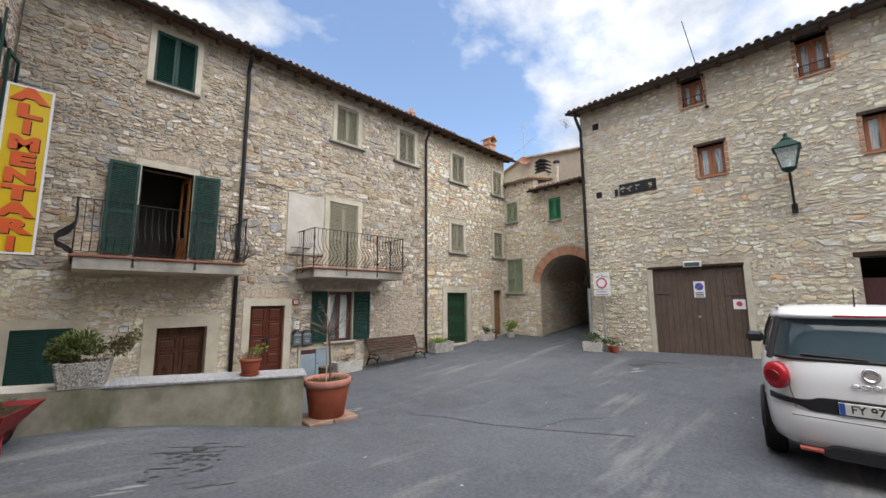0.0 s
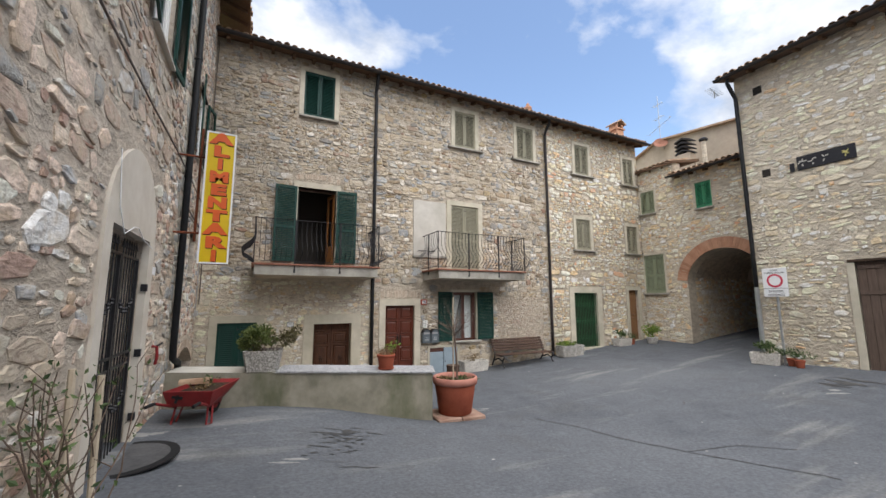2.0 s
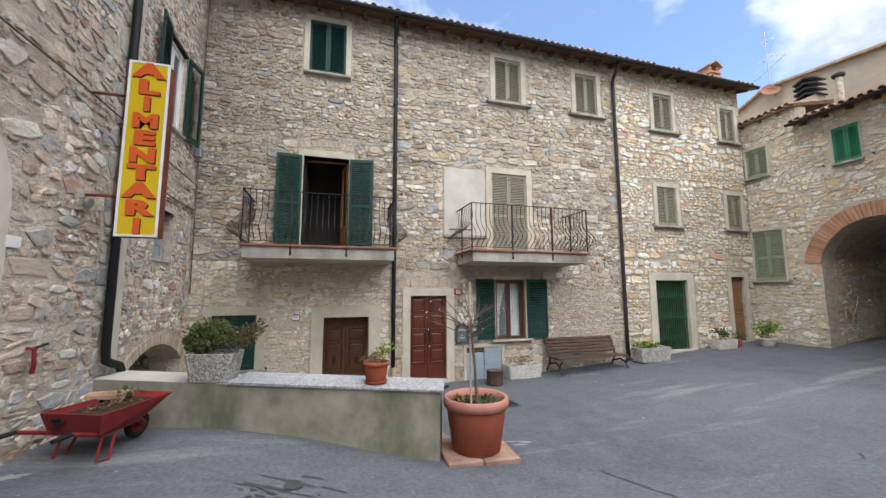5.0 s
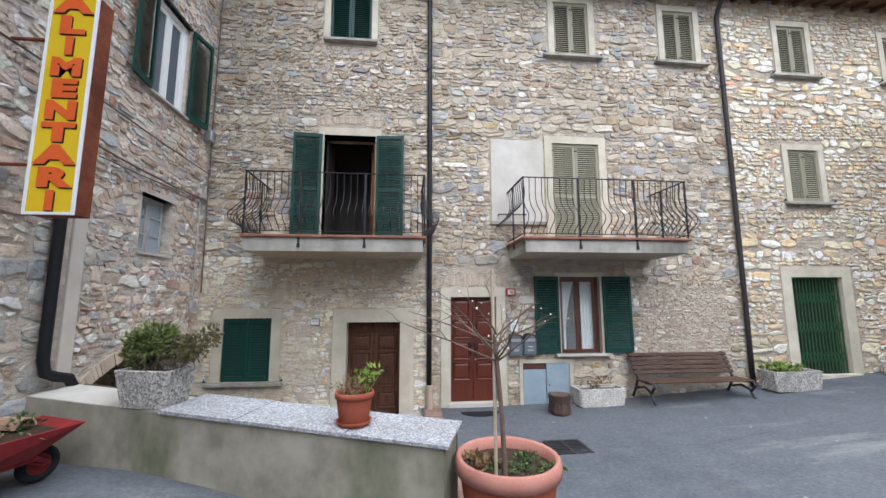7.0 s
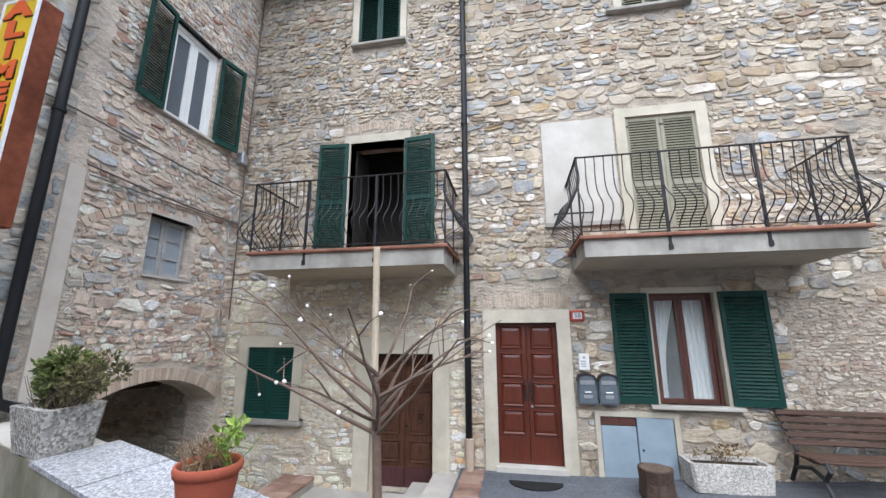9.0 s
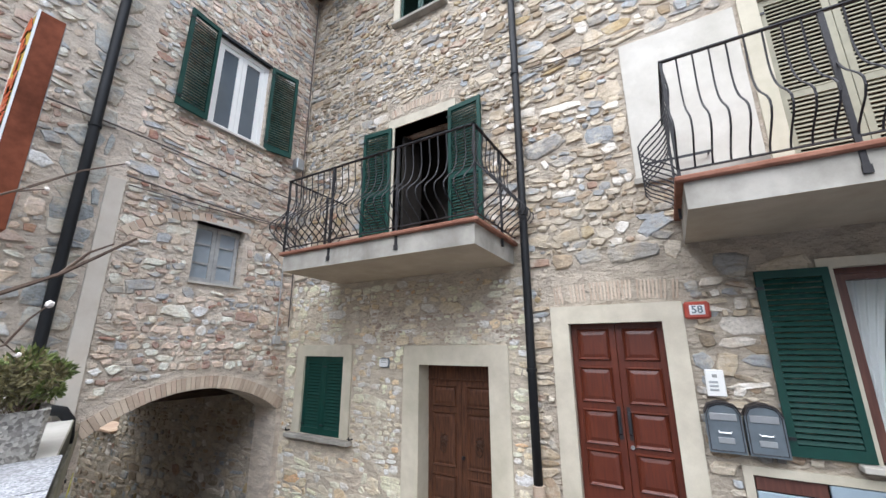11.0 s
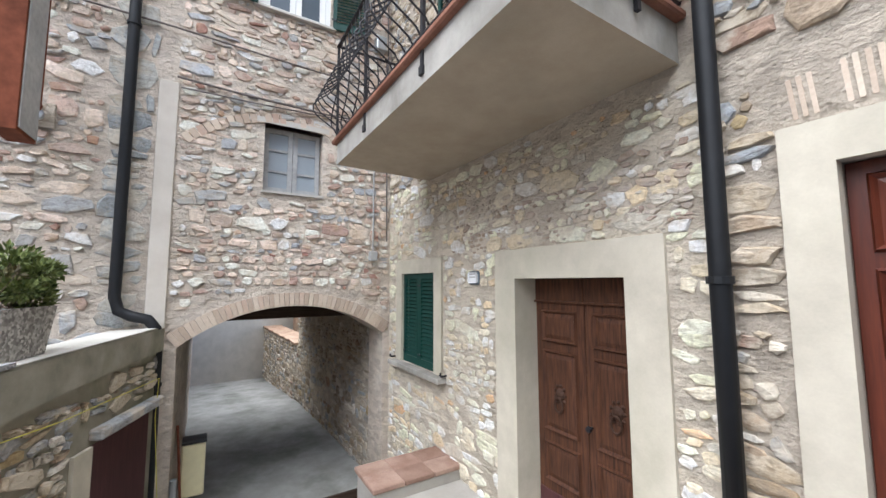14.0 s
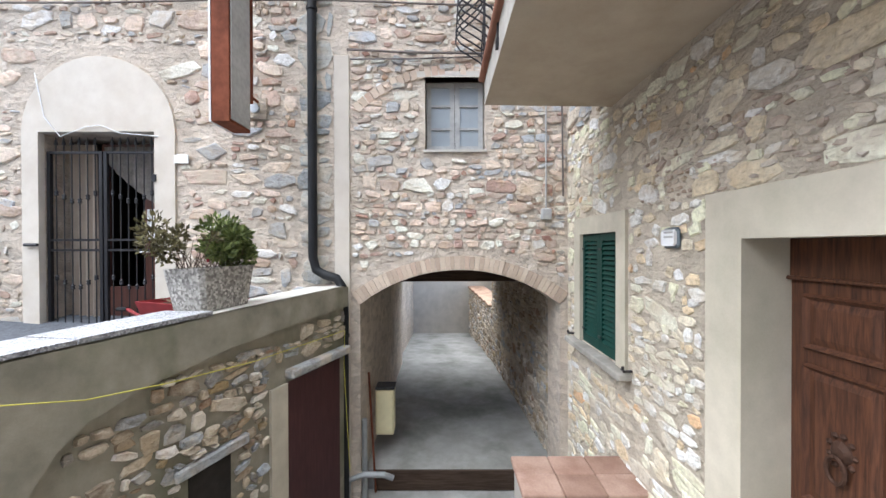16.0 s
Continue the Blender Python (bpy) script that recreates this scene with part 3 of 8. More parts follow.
def lay_stones(wall, m, regions, holes, near, seed):
    """Lays rubble over a wall. regions: u0, u1, w0, w1, palette, course height low and high, gap, share left out, proud.
    near: u0, u1, w0, w1 of the stretch whose stones are pieces of their own."""
    rs = random.Random(seed)
    joined, singles = {}, 0
    for u0, u1, w0, w1, palette, lo, hi, gap, bare, proud in regions:
        w = w0
        while w < w1 - lo * 0.6:
            h = min(rs.uniform(lo, hi) * rs.choice((0.7, 1, 1, 1.3, 1.6)), w1 - w)
            u = u0 + rs.uniform(-0.025, 0.02)
            while u < u1:
                width = h * rs.choice((rs.uniform(0.7, 1.3), rs.uniform(1.1, 2.1), rs.uniform(1.7, 3.1)))
                if u + width > u1 - 0.07:
                    width = u1 - u
                c, cw = u + width / 2, w + h / 2 + rs.uniform(-0.22, 0.22) * h + 0.035 * math.sin(u * 1.1 + w * 2.3 + seed)
                u += width
                if c - width / 2 < u0 - 0.03 or c + width / 2 > u1 + 0.03 or rs.random() < bare:
                    continue
                pieces = [(c, cw, width, h)]
                if h > 0.11 and rs.random() < 0.28:
                    q = rs.uniform(0.4, 0.6)
                    lift = cw - w - h / 2
                    pieces = [(c, w + lift + h * q / 2, width, h * q), (c, w + lift + h * (1 + q) / 2, width * rs.uniform(0.7, 1), h * (1 - q))]
                for pc, pw, pwid, ph in pieces:
                    a, b, z0, z1 = pc - pwid / 2, pc + pwid / 2, pw - ph / 2, pw + ph / 2
                    drop = False
                    for hole in holes:
                        if callable(hole):
                            drop = drop or any(hole(x, z) for x in (a, pc, b) for z in (z0, z1))
                        elif a < hole[1] and b > hole[0] and z0 < hole[3] and z1 > hole[2]:
                            if hole[0] > pc and hole[0] - a > 0.09:
                                b = hole[0]
                            elif hole[1] < pc and b - hole[1] > 0.09:
                                a = hole[1]
                            else:
                                drop = True
                    if drop or b - a < 0.05:
                        continue
                    g = gap * rs.uniform(0.6, 1.5)
                    sx, sz, sy = (b - a) * rs.uniform(0.93, 1.10) - g, ph * rs.uniform(0.92, 1.24) - g * 0.8, proud * rs.uniform(0.4, 1.5)
                    if sx < 0.035 or sz < 0.02:
                        continue
                    k, tilt = rs.randrange(len(STONE_SHAPES)), rs.gauss(0, 8)
                    mm = Matrix.LocRotScale(((a + b) / 2, 0, pw), Euler((0, radians(tilt), 0)), (sx, sy, sz))
                    if near and singles < 300 and near[0] < pc < near[1] and near[2] < pw < near[3]:
                        ob = new("stone", shape_mesh(k, STONES[palette][0]))
                        ob.parent = wall
                        ob.matrix_basis = mm
                        singles += 1
                    else:
                        joined.setdefault(palette, []).append((k, np.array(mm)))
            w += h
    for palette, rows in joined.items():
        verts, faces, base = [], [], 0
        for k, mm in rows:
            v, f = STONE_SHAPES[k]
            verts.append(v @ mm[:3, :3].T + mm[:3, 3])
            faces += [tuple(i + base for i in q) for q in f]
            base += len(v)
        me = bpy.data.meshes.new("rubble_stones")
        me.from_pydata(np.concatenate(verts).tolist(), [], faces)
        me.materials.append(STONES[palette][1])
        ob = new("rubble_stones", me)
        ob.parent = wall
        tagged(ob, kind="stuff")


def setting(ob, label, category="wall"):
    return tagged(ob, label, category, kind="structure")


# ---- ground ----
def smooth(f):
    f = min(max(f, 0.0), 1.0)
    return f * f * (3 - 2 * f)


def ground_z(x, y):
    """The square falls gently from the south and east towards the north-west corner."""
    xx, yy = min(max(x, -1.5), 16.5), min(max(y, -3.0), 11.5)
    z = 0.726 - 0.1278 * xx - 0.0229 * yy + 0.01497 * xx * xx + 0.00263 * xx * yy - 0.0096 * yy * yy - 0.000439 * xx ** 3 + 0.000627 * yy ** 3
    rise = 0.26 * smooth((y - 4.8) / 2.6) * (1 - smooth((y - 7.6) / 1.2)) * (1 - smooth((x - 1.0) / 2.6)) * (0.6 + 0.4 * smooth((x + 1) / 1.5))   # bank against the parapet
    return z + rise + max(0, x - 15.6) * 0.09


PAR_DIR = Vector((1, -0.352, 0)).normalized()
PAR_N = Vector((-PAR_DIR.y, PAR_DIR.x, 0))
PAR_A = Vector((-1.175, 8.02, 0))          # south face of the parapet at the west wall
PAR_LEN, PAR_WIDE = 4.5, 0.47


def parapet_south(x):
    return PAR_A.y - 0.352 * (x - PAR_A.x)


bm = B()
GX = [-1.6 + 0.235 * i for i in range(21)]
GX[-1] = 3.1
rows = []
for x in GX:
    y1 = parapet_south(x) + 0.2
    rows.append([bm.verts.new((x, y, ground_z(x, y))) for y in (-12 + (y1 + 12) * j / 60 for j in range(61))])
for a, b in zip(rows, rows[1:]):
    for j in range(60):
        bm.faces.new((a[j], b[j], b[j + 1], a[j + 1]))
rows = []
for i in range(60):
    x = 3.1 + 0.42 * i
    rows.append([bm.verts.new((x, y, ground_z(x, y))) for y in (-12 + 24.2 * j / 80 for j in range(81))])
for a, b in zip(rows, rows[1:]):
    for j in range(80):
        bm.faces.new((a[j], b[j], b[j + 1], a[j + 1]))
ground = setting(part("ground", bm, M_ASPHALT, smooth=True), "worn grey asphalt of the small square", "ground")
bm = B()
bmesh.ops.create_grid(bm, x_segments=8, y_segments=8, size=400)
bmesh.ops.translate(bm, verts=bm.verts[:], vec=(0, 0, -3.2))
setting(part("terrain", bm, M_LEAF), "far ground beyond the village houses", "ground")

# ---- the lower lane, its stairs and the vaulted passage ----
bm = B()
for k in range(9):
    x1 = 3.1 - 0.36 * k
    box(bm, x1 - 0.40, x1, 6.6 + 0.3 * min(k, 4), 11.25, -2.4, -0.10 - 0.178 * k)
stairs = setting(part("stairs", bm, M_STEP), "worn stone steps down to the lower lane", "stairs")
bm = B()
box(bm, 0.72, 2.98, 10.27, 11.25, -1.7, -0.44)
setting(part("landing", bm, M_STEP), "raised stone landing before the old door", "landing")
bm = B()
box(bm, -1.42, 0.2, 7.4, 11.25, -2.4, -1.62)
setting(part("lane_foot", bm, M_LANE), "grey concrete landing at the foot of the stairs", "floor")
bm = B()
box(bm, -6.0, -1.42, 8.3, 11.3, -2.4, -1.36)
v = [bm.verts.new(p) for p in ((-6, 7.5, -1.36), (-6, 11.3, -1.36), (-16, 11.3, -2.15), (-16, 7.5, -2.15))]
bm.faces.new(v)
setting(part("lane", bm, M_LANE), "grey concrete floor of the lower lane under the vault", "floor")
bm = B()
box(bm, -1.405, -1.37, 8.75, 10.9, -1.61, -1.35, 0.004)
setting(part("step_edge", bm, M_BEAM), "dark timber riser edging the passage floor", "trim")
bm = B()
box(bm, -6.0, -1.72, 8.2, 8.62, -2.4, 3.0)
setting(part("wall_passage_south", bm, M_MORTAR_PINK), "rough plastered side of the vaulted passage")
bm = B()
box(bm, 0, 9.8, 0, 0.5, -2.4, 0.0)
box(bm, 9.8, 14.4, 0, 0.5, -2.4, 3.0)
wall_passage_north = setting(part("wall_passage_north", bm, M_MORTAR), "rough rubble side of the passage running on as a low wall")
wall_passage_north.matrix_basis = pose(-16, 10.38, 0, 0, 0, 3.1)
bm = B()
box(bm, -6.0, -1.72, 8.2, 11.3, 1.24, 1.6)
setting(part("ceiling_passage", bm, M_BEAM), "dark boarded ceiling over the passage", "ceiling")
for x in (-2.4, -3.6, -4.8, -5.85):
    bm = B()
    box(bm, x - 0.09, x + 0.09, 8.5, 11.2, 1.04, 1.24, 0.012)
    tagged(part("beam", bm, M_BEAM), "dark old timber beam under the passage ceiling", "beam", "beams of the passage", "structure")
bm = B()
box(bm, -16.0, -6.0, 7.8, 8.50, -2.4, 2.8)
wall_lane_south = setting(part("wall_lane_south", bm, M_MORTAR_PINK), "sunlit rubble wall beside the lane")
bm = B()
box(bm, -11.6, -11.0, 7.0, 13.0, -2.6, 3.2)
setting(part("wall_lane_end", bm, M_GREY_STUCCO), "grey plastered wall closing the lane")
bm = B()
for k in range(6):
    x = -6.3 - 0.8 * k
    y = 10.88 - 0.054 * (-x - 6.3)
    box(bm, x - 0.78, x, y - 0.06, y + 0.56, 0.0, 0.06, 0.01)
tagged(part("coping", bm, M_TILE), "clay tile coping on the low lane wall", "coping", kind="structure")
bm = B()
box(bm, -10.9, -10.2, 11.6, 14, -2.4, 4.0)
setting(part("wall_brick_far", bm, M_TILE), "reddish brick house wall beyond the lane")

# ---- north house ----
N_DOOR2 = (1.62, 2.67, -0.44, 1.63)
N_DOOR58 = (3.67, 4.62, 0.02, 2.12)
N_GWIN = (-0.69, 0.21, 0.53, 1.72)
N_RWIN = (5.97, 6.86, 0.96, 2.54)
N_BDOOR1 = (1.06, 2.11, 3.27, 5.47)
N_BDOOR2 = (5.92, 7.0, 3.27, 5.48)
N_GREEN = (11.35, 12.62, 0.43, 2.55)
N_DOOR4 = (14.5, 15.12, 0.58, 2.68)
N_UPPER = [(1.09, 1.98, 7.62, 9.02), (6.08, 6.92, 7.57, 8.92), (8.76, 9.55, 7.57, 8.9), (11.73, 12.5, 7.42, 8.72), (14.65, 15.32, 7.36, 8.6)]
N_MIDDLE = [(11.63, 12.43, 4.27, 5.54), (14.63, 15.3, 4.27, 5.48)]
N_CABINET = (5.14, 6.12, 0.0, 0.78)
n_holes = [N_DOOR2, N_DOOR58, N_GWIN, N_RWIN, N_BDOOR1, N_BDOOR2, N_GREEN, N_DOOR4, N_CABINET, *N_UPPER, *N_MIDDLE]
bm = wall_mesh(B(), -1.6, 15.6, -2.4, 9.42, 0.45, n_holes, (-1.6, 3.2, -2.4, 2.9))
wall_north = setting(part("wall_north", bm, (M_MORTAR, M_MORTAR_PALE)), "long rubble stone facade of three storeys with shuttered windows")
wall_north.matrix_basis = FN
# inner walls of the north house, shade painted in by their near-black colour
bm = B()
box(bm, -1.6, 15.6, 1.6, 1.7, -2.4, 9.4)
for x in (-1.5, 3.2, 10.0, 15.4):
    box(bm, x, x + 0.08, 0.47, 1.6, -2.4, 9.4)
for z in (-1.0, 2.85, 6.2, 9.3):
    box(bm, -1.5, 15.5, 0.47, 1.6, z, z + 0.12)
rooms_north = setting(part("wall_rooms_north", bm, M_ROOM), "plain inner walls and floors behind the openings, coloured near-black for shade")
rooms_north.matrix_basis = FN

# ---- west house ----
W_GATE = (4.62, 6.08, 0.50, 3.03)
W_SWIN = (9.44, 10.19, 2.79, 3.69)
W_UWIN = (9.30, 10.26, 5.28, 6.93)
W_NEAR = (5.30, 6.30, 5.60, 7.10)
W_ARCH = (8.62, 11.12, -2.4, 1.30)
w_holes = [W_GATE, W_SWIN, W_UWIN, W_NEAR, W_ARCH]
bm = wall_mesh(B(), -12.0, 11.22, -2.4, 10.25, 0.55, w_holes)
arch_fill(bm, 8.62, 11.12, 0.86, 1.29, 1.30, 0.55)
wall_west = setting(part("wall_west", bm, M_MORTAR_PINK), "rubble wall in pinkish lime mortar with an arched shop gate")
wall_west.matrix_basis = FW
# inner walls of the west house, coloured dark to stand for unlit rooms
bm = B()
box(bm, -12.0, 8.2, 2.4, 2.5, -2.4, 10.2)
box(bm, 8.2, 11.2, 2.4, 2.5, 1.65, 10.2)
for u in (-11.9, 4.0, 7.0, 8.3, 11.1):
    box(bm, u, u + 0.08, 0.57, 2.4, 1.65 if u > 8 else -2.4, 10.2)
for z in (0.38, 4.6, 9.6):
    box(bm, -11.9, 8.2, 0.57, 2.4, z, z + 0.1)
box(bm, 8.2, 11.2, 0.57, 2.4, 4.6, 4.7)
rooms_west = setting(part("wall_rooms_west", bm, M_ROOM), "plain inner walls and floors behind the openings, coloured near-black for shade")
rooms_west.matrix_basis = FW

# ---- east house with the archway ----
E_ARCH = (-9.33, -6.67, -1.0, 4.20)
E_WIN = [(-8.75, -8.14, 5.82, 6.86), (-11.12, -10.46, 6.05, 7.05), (-11.16, -10.24, 2.55, 4.2)]
bm = wall_mesh(B(), -11.22, -5.4, -1.0, 7.45, 0.5, [E_ARCH, *E_WIN])
arch_fill(bm, -9.33, -6.67, 3.0, 4.18, 4.20, 0.5)
box(bm, -11.22, -9.55, 0.0, 0.5, 7.45, 8.02)
wall_east = setting(part("wall_east", bm, M_MORTAR_PALE), "rubble wall closing the square over a dark archway")
wall_east.matrix_basis = FE
bm = B()
box(bm, 16.1, 24.6, 0.0, 0.4, -1.0, 4.6)
wall_arch_north = setting(part("wall_arch_north", bm, M_MORTAR_PALE), "rubble side wall inside the archway")
wall_arch_north.matrix_basis = pose(0, 9.35, 0)
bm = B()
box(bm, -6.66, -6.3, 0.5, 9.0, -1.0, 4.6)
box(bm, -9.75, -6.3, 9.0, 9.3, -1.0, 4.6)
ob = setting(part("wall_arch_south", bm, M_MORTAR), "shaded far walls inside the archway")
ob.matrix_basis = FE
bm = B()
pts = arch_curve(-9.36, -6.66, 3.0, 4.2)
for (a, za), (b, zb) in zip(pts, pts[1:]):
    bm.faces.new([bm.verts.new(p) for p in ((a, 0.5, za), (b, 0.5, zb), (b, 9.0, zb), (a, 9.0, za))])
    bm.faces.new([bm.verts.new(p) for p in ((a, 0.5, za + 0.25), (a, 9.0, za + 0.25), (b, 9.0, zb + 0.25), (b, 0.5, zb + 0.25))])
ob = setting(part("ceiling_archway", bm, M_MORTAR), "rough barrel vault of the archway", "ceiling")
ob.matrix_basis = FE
# inner walls of the east house, with room shade in their colour
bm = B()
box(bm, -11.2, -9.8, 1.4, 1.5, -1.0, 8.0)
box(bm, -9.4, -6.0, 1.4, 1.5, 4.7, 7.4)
ob = setting(part("wall_rooms_east", bm, M_ROOM), "plain inner walls behind the openings, coloured near-black for shade")
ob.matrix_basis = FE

# ---- lantern house ----
L_GARAGE = (-3.93, -1.60, 0.45, 3.18)
L_WIN = [(-2.43, -1.75, 5.88, 6.85), (-2.70, -2.13, 8.20, 9.06), (0.0, 0.60, 8.06, 9.10), (0.98, 1.66, 5.70, 6.65)]
L_DOOR5 = (0.60, 1.9, 0.45, 3.22)
L_HOLES = [(-5.58, -5.36, 8.42, 8.66), (-5.58, -5.38, 5.84, 6.06)]
bm = wall_mesh(B(), -6.05, 12.0, -1.0, 9.2, 0.5, [L_GARAGE, *L_WIN, L_DOOR5])
box(bm, -6.05, -5.55, 0.5, 9.0, -1.0, 9.2)
wall_lantern = setting(part("wall_lantern", bm, M_MORTAR_PALE), "tall pale rubble facade with a garage door and small windows")
wall_lantern.matrix_basis = FL
# inner walls of the lantern house, darkened by colour to look unlit
bm = B()
box(bm, -5.5, 12.0, 1.8, 1.9, -1.0, 9.2)
box(bm, -5.5, 12.0, 0.52, 1.8, 4.4, 4.5)
box(bm, -5.5, 12.0, 0.52, 1.8, 7.4, 7.5)
ob = setting(part("wall_rooms_lantern", bm, M_ROOM), "plain inner walls behind the openings, coloured near-black for shade")
ob.matrix_basis = FL

# ---- south side, closing the square behind ----
bm = B()
box(bm, -1.7, 14.0, -12.6, -12.0, -1.0, 7.0)
setting(part("wall_south", bm, M_TAN), "plain plastered house front closing the square")


# ---- roofs ----
def coppi_row(bm, u0, u1, y, z, pitch, length=0.45, courses=3, gap=0.205, seed=1):
    """Rows of round clay tiles from the eave upwards, in a facade's frame (y into the house)."""
    rs = random.Random(seed)
    for c in range(courses):
        for i in range(int((u1 - u0) / gap)):
            u = u0 + gap * (i + 0.5) + rs.uniform(-0.012, 0.012)
            y0 = y + c * (length - 0.08) * math.cos(pitch) + rs.uniform(-0.03, 0.03)
            z0 = z + c * (length - 0.08) * math.sin(pitch) + 0.02 + rs.uniform(-0.008, 0.008)
            ends = []
            for k, r in ((0, 0.085), (1, 0.07)):
                yy, zz = y0 + k * length * math.cos(pitch), z0 + k * length * math.sin(pitch)
                ends.append([bm.verts.new((u + r * math.cos(a), yy, zz + r * math.sin(a))) for a in (math.pi * j / 6 for j in range(7))])
            for j in range(6):
                bm.faces.new((ends[0][j], ends[0][j + 1], ends[1][j + 1], ends[1][j]))
            low = [bm.verts.new((u + 0.068 * math.cos(a), y0, z0 + 0.068 * math.sin(a))) for a in (math.pi * j / 6 for j in range(7))]
            for j in range(6):
                bm.faces.new((ends[0][j + 1], ends[0][j], low[j], low[j + 1]))
    return bm


def roof(name, m, u0, u1, eave_y, eave_z, depth, pitch_deg, label, gutter=True, seed=1, soffit_to=0.0):
    p = radians(pitch_deg)
    r = thing(name, m, label, "roof", kind="structure")
    bm = B()
    y1, z1 = eave_y + depth, eave_z + depth * math.tan(p)
    prof = [(eave_y, eave_z), (y1, z1), (y1, z1 - 0.14), (eave_y, eave_z - 0.07)]
    a = [bm.verts.new((u0, y, z)) for y, z in prof]
    b = [bm.verts.new((u1, y, z)) for y, z in prof]
    bm.faces.new(a)
    bm.faces.new(b[::-1])
    for i in range(4):
        bm.faces.new((a[i], b[i], b[(i + 1) % 4], a[(i + 1) % 4]))
    bmesh.ops.recalc_face_normals(bm, faces=bm.faces[:])
    part("deck", bm, M_SOFFIT, r)
    tiles = part("clay_tiles", coppi_row(B(), u0, u1, eave_y - 0.04, eave_z + 0.01, p, courses=4, seed=seed), M_TILE, r, "rounded weathered clay tiles")
    tagged(tiles, kind="stuff")
    if gutter:
        bm = B()
        n = 8
        prof = [(eave_y - 0.08 + 0.075 * math.cos(a), eave_z - 0.03 + 0.075 * math.sin(a)) for a in (math.pi + math.pi * k / n for k in range(n + 1))]
        prof += [(y * 0.999 + 0.0, z + 0.0) for y, z in [(eave_y - 0.08 + 0.06 * math.cos(a), eave_z - 0.03 + 0.06 * math.sin(a)) for a in (2 * math.pi - math.pi * k / n for k in range(n + 1))]]
        a = [bm.verts.new((u0, y, z)) for y, z in prof]
        b = [bm.verts.new((u1, y, z)) for y, z in prof]
        for i in range(len(prof)):
            bm.faces.new((a[i], b[i], b[(i + 1) % len(prof)], a[(i + 1) % len(prof)]))
        part("gutter", bm, M_PIPE, r, "dark half-round gutter")
    bm = B()
    for i in range(int((u1 - u0) / 0.55)):
        u = u0 + 0.3 + 0.55 * i
        v = [bm.verts.new(q) for q in ((u - 0.04, eave_y + 0.06, eave_z - 0.08), (u + 0.04, eave_y + 0.06, eave_z - 0.08), (u + 0.04, 0.02, eave_z - 0.07 - eave_y * math.tan(p) - 0.02), (u - 0.04, 0.02, eave_z - 0.07 - eave_y * math.tan(p) - 0.02))]
        w = [bm.verts.new(q.co + Vector((0, 0, -0.09))) for q in v]
        bm.faces.new(w)
        for k2 in range(4):
            bm.faces.new((v[k2], w[k2], w[(k2 + 1) % 4], v[(k2 + 1) % 4]))
    bmesh.ops.recalc_face_normals(bm, faces=bm.faces[:])
    part("rafters", bm, M_SOFFIT, r)
    return r


roof("roof_north", FN, -1.2, 15.95, -0.42, 9.33, 5.5, 17, "low clay tile roof with a dark gutter over the long facade", seed=3)
roof("roof_west", FW, -12.0, 12.2, -0.75, 10.15, 5.0, 17, "wide timber eave and clay tiles over the west house", gutter=False, seed=4)
roof("roof_lantern", FL, -6.35, 12.0, -0.45, 9.20, 5.0, 17, "dark-edged clay tile roof of the lantern house", seed=5)
roof("roof_arch", FE, -9.62, -5.8, -0.32, 7.36, 2.3, 15, "small clay tile roof above the archway", seed=6)
roof("roof_corner", FE, -11.4, -9.5, -0.12, 8.02, 2.0, 13, "low tile edge over the corner wall", gutter=False, seed=7)


# ---- shutters, windows, doors ----
SLATS = {}


def slat_mesh(width, material):
    key = (round(width, 3), material.name)
    if key not in SLATS:
        bm = box(B(), 0, width, -0.004, 0.004, -0.022, 0.022)
        bmesh.ops.rotate(bm, verts=bm.verts[:], matrix=Matrix.Rotation(radians(-38), 3, "X"))
        me = bpy.data.meshes.new("slat")
        bm.to_mesh(me)
        bm.free()
        me.materials.append(material)
        SLATS[key] = me
    return SLATS[key]


def shutter(parent, m, w, h, material, pitch=0.047, rails=(0.42,)):
    """A louvred shutter leaf, from its lower left corner."""
    bm = B()
    s = 0.055
    box(bm, 0, s, -0.018, 0.018, 0, h)
    box(bm, w - s, w, -0.018, 0.018, 0, h)
    box(bm, s, w - s, -0.0175, 0.0175, 0, 0.09)
    box(bm, s, w - s, -0.0175, 0.0175, h - 0.075, h)
    zs = [0.09, h - 0.075]
    for r in rails:
        box(bm, s, w - s, -0.0175, 0.0175, h * r - 0.035, h * r + 0.035)
        zs += [h * r - 0.035, h * r + 0.035]
    leaf_ob = part("shutter", bm, material, parent)
    leaf_ob.matrix_basis = m
    zs.sort()
    for a, b in zip(zs[::2], zs[1::2]):
        n = max(1, int((b - a) / pitch))
        for i in range(n):
            ob = new("slat", slat_mesh(w - 2 * s + 0.01, material))
            ob.parent = leaf_ob
            ob.matrix_basis = pose(s - 0.005, 0, a + (b - a) * (i + 0.5) / n)
    bm = B()
    for z in (0.14, h - 0.16):
        box(bm, -0.02, 0.05, -0.028, -0.019, z - 0.012, z + 0.012)
    part("hinge", bm, M_BLACK_IRON, leaf_ob)
    return leaf_ob


def surround(parent, hole, side, head, foot=False, material=None, proud=0.026, deep=0.05, name="trim", label="smooth cream stucco surround"):
    u0, u1, w0, w1 = hole
    bm = B()
    box(bm, u0 - side, u0 + 0.006, -proud, deep, w0, w1 + head)
    box(bm, u1 - 0.006, u1 + side, -proud, deep, w0, w1 + head)
    box(bm, u0 + 0.006, u1 - 0.006, -proud, deep, w1 - 0.006, w1 + head)
    return part(name, bm, material or M_TRIM, parent, label)


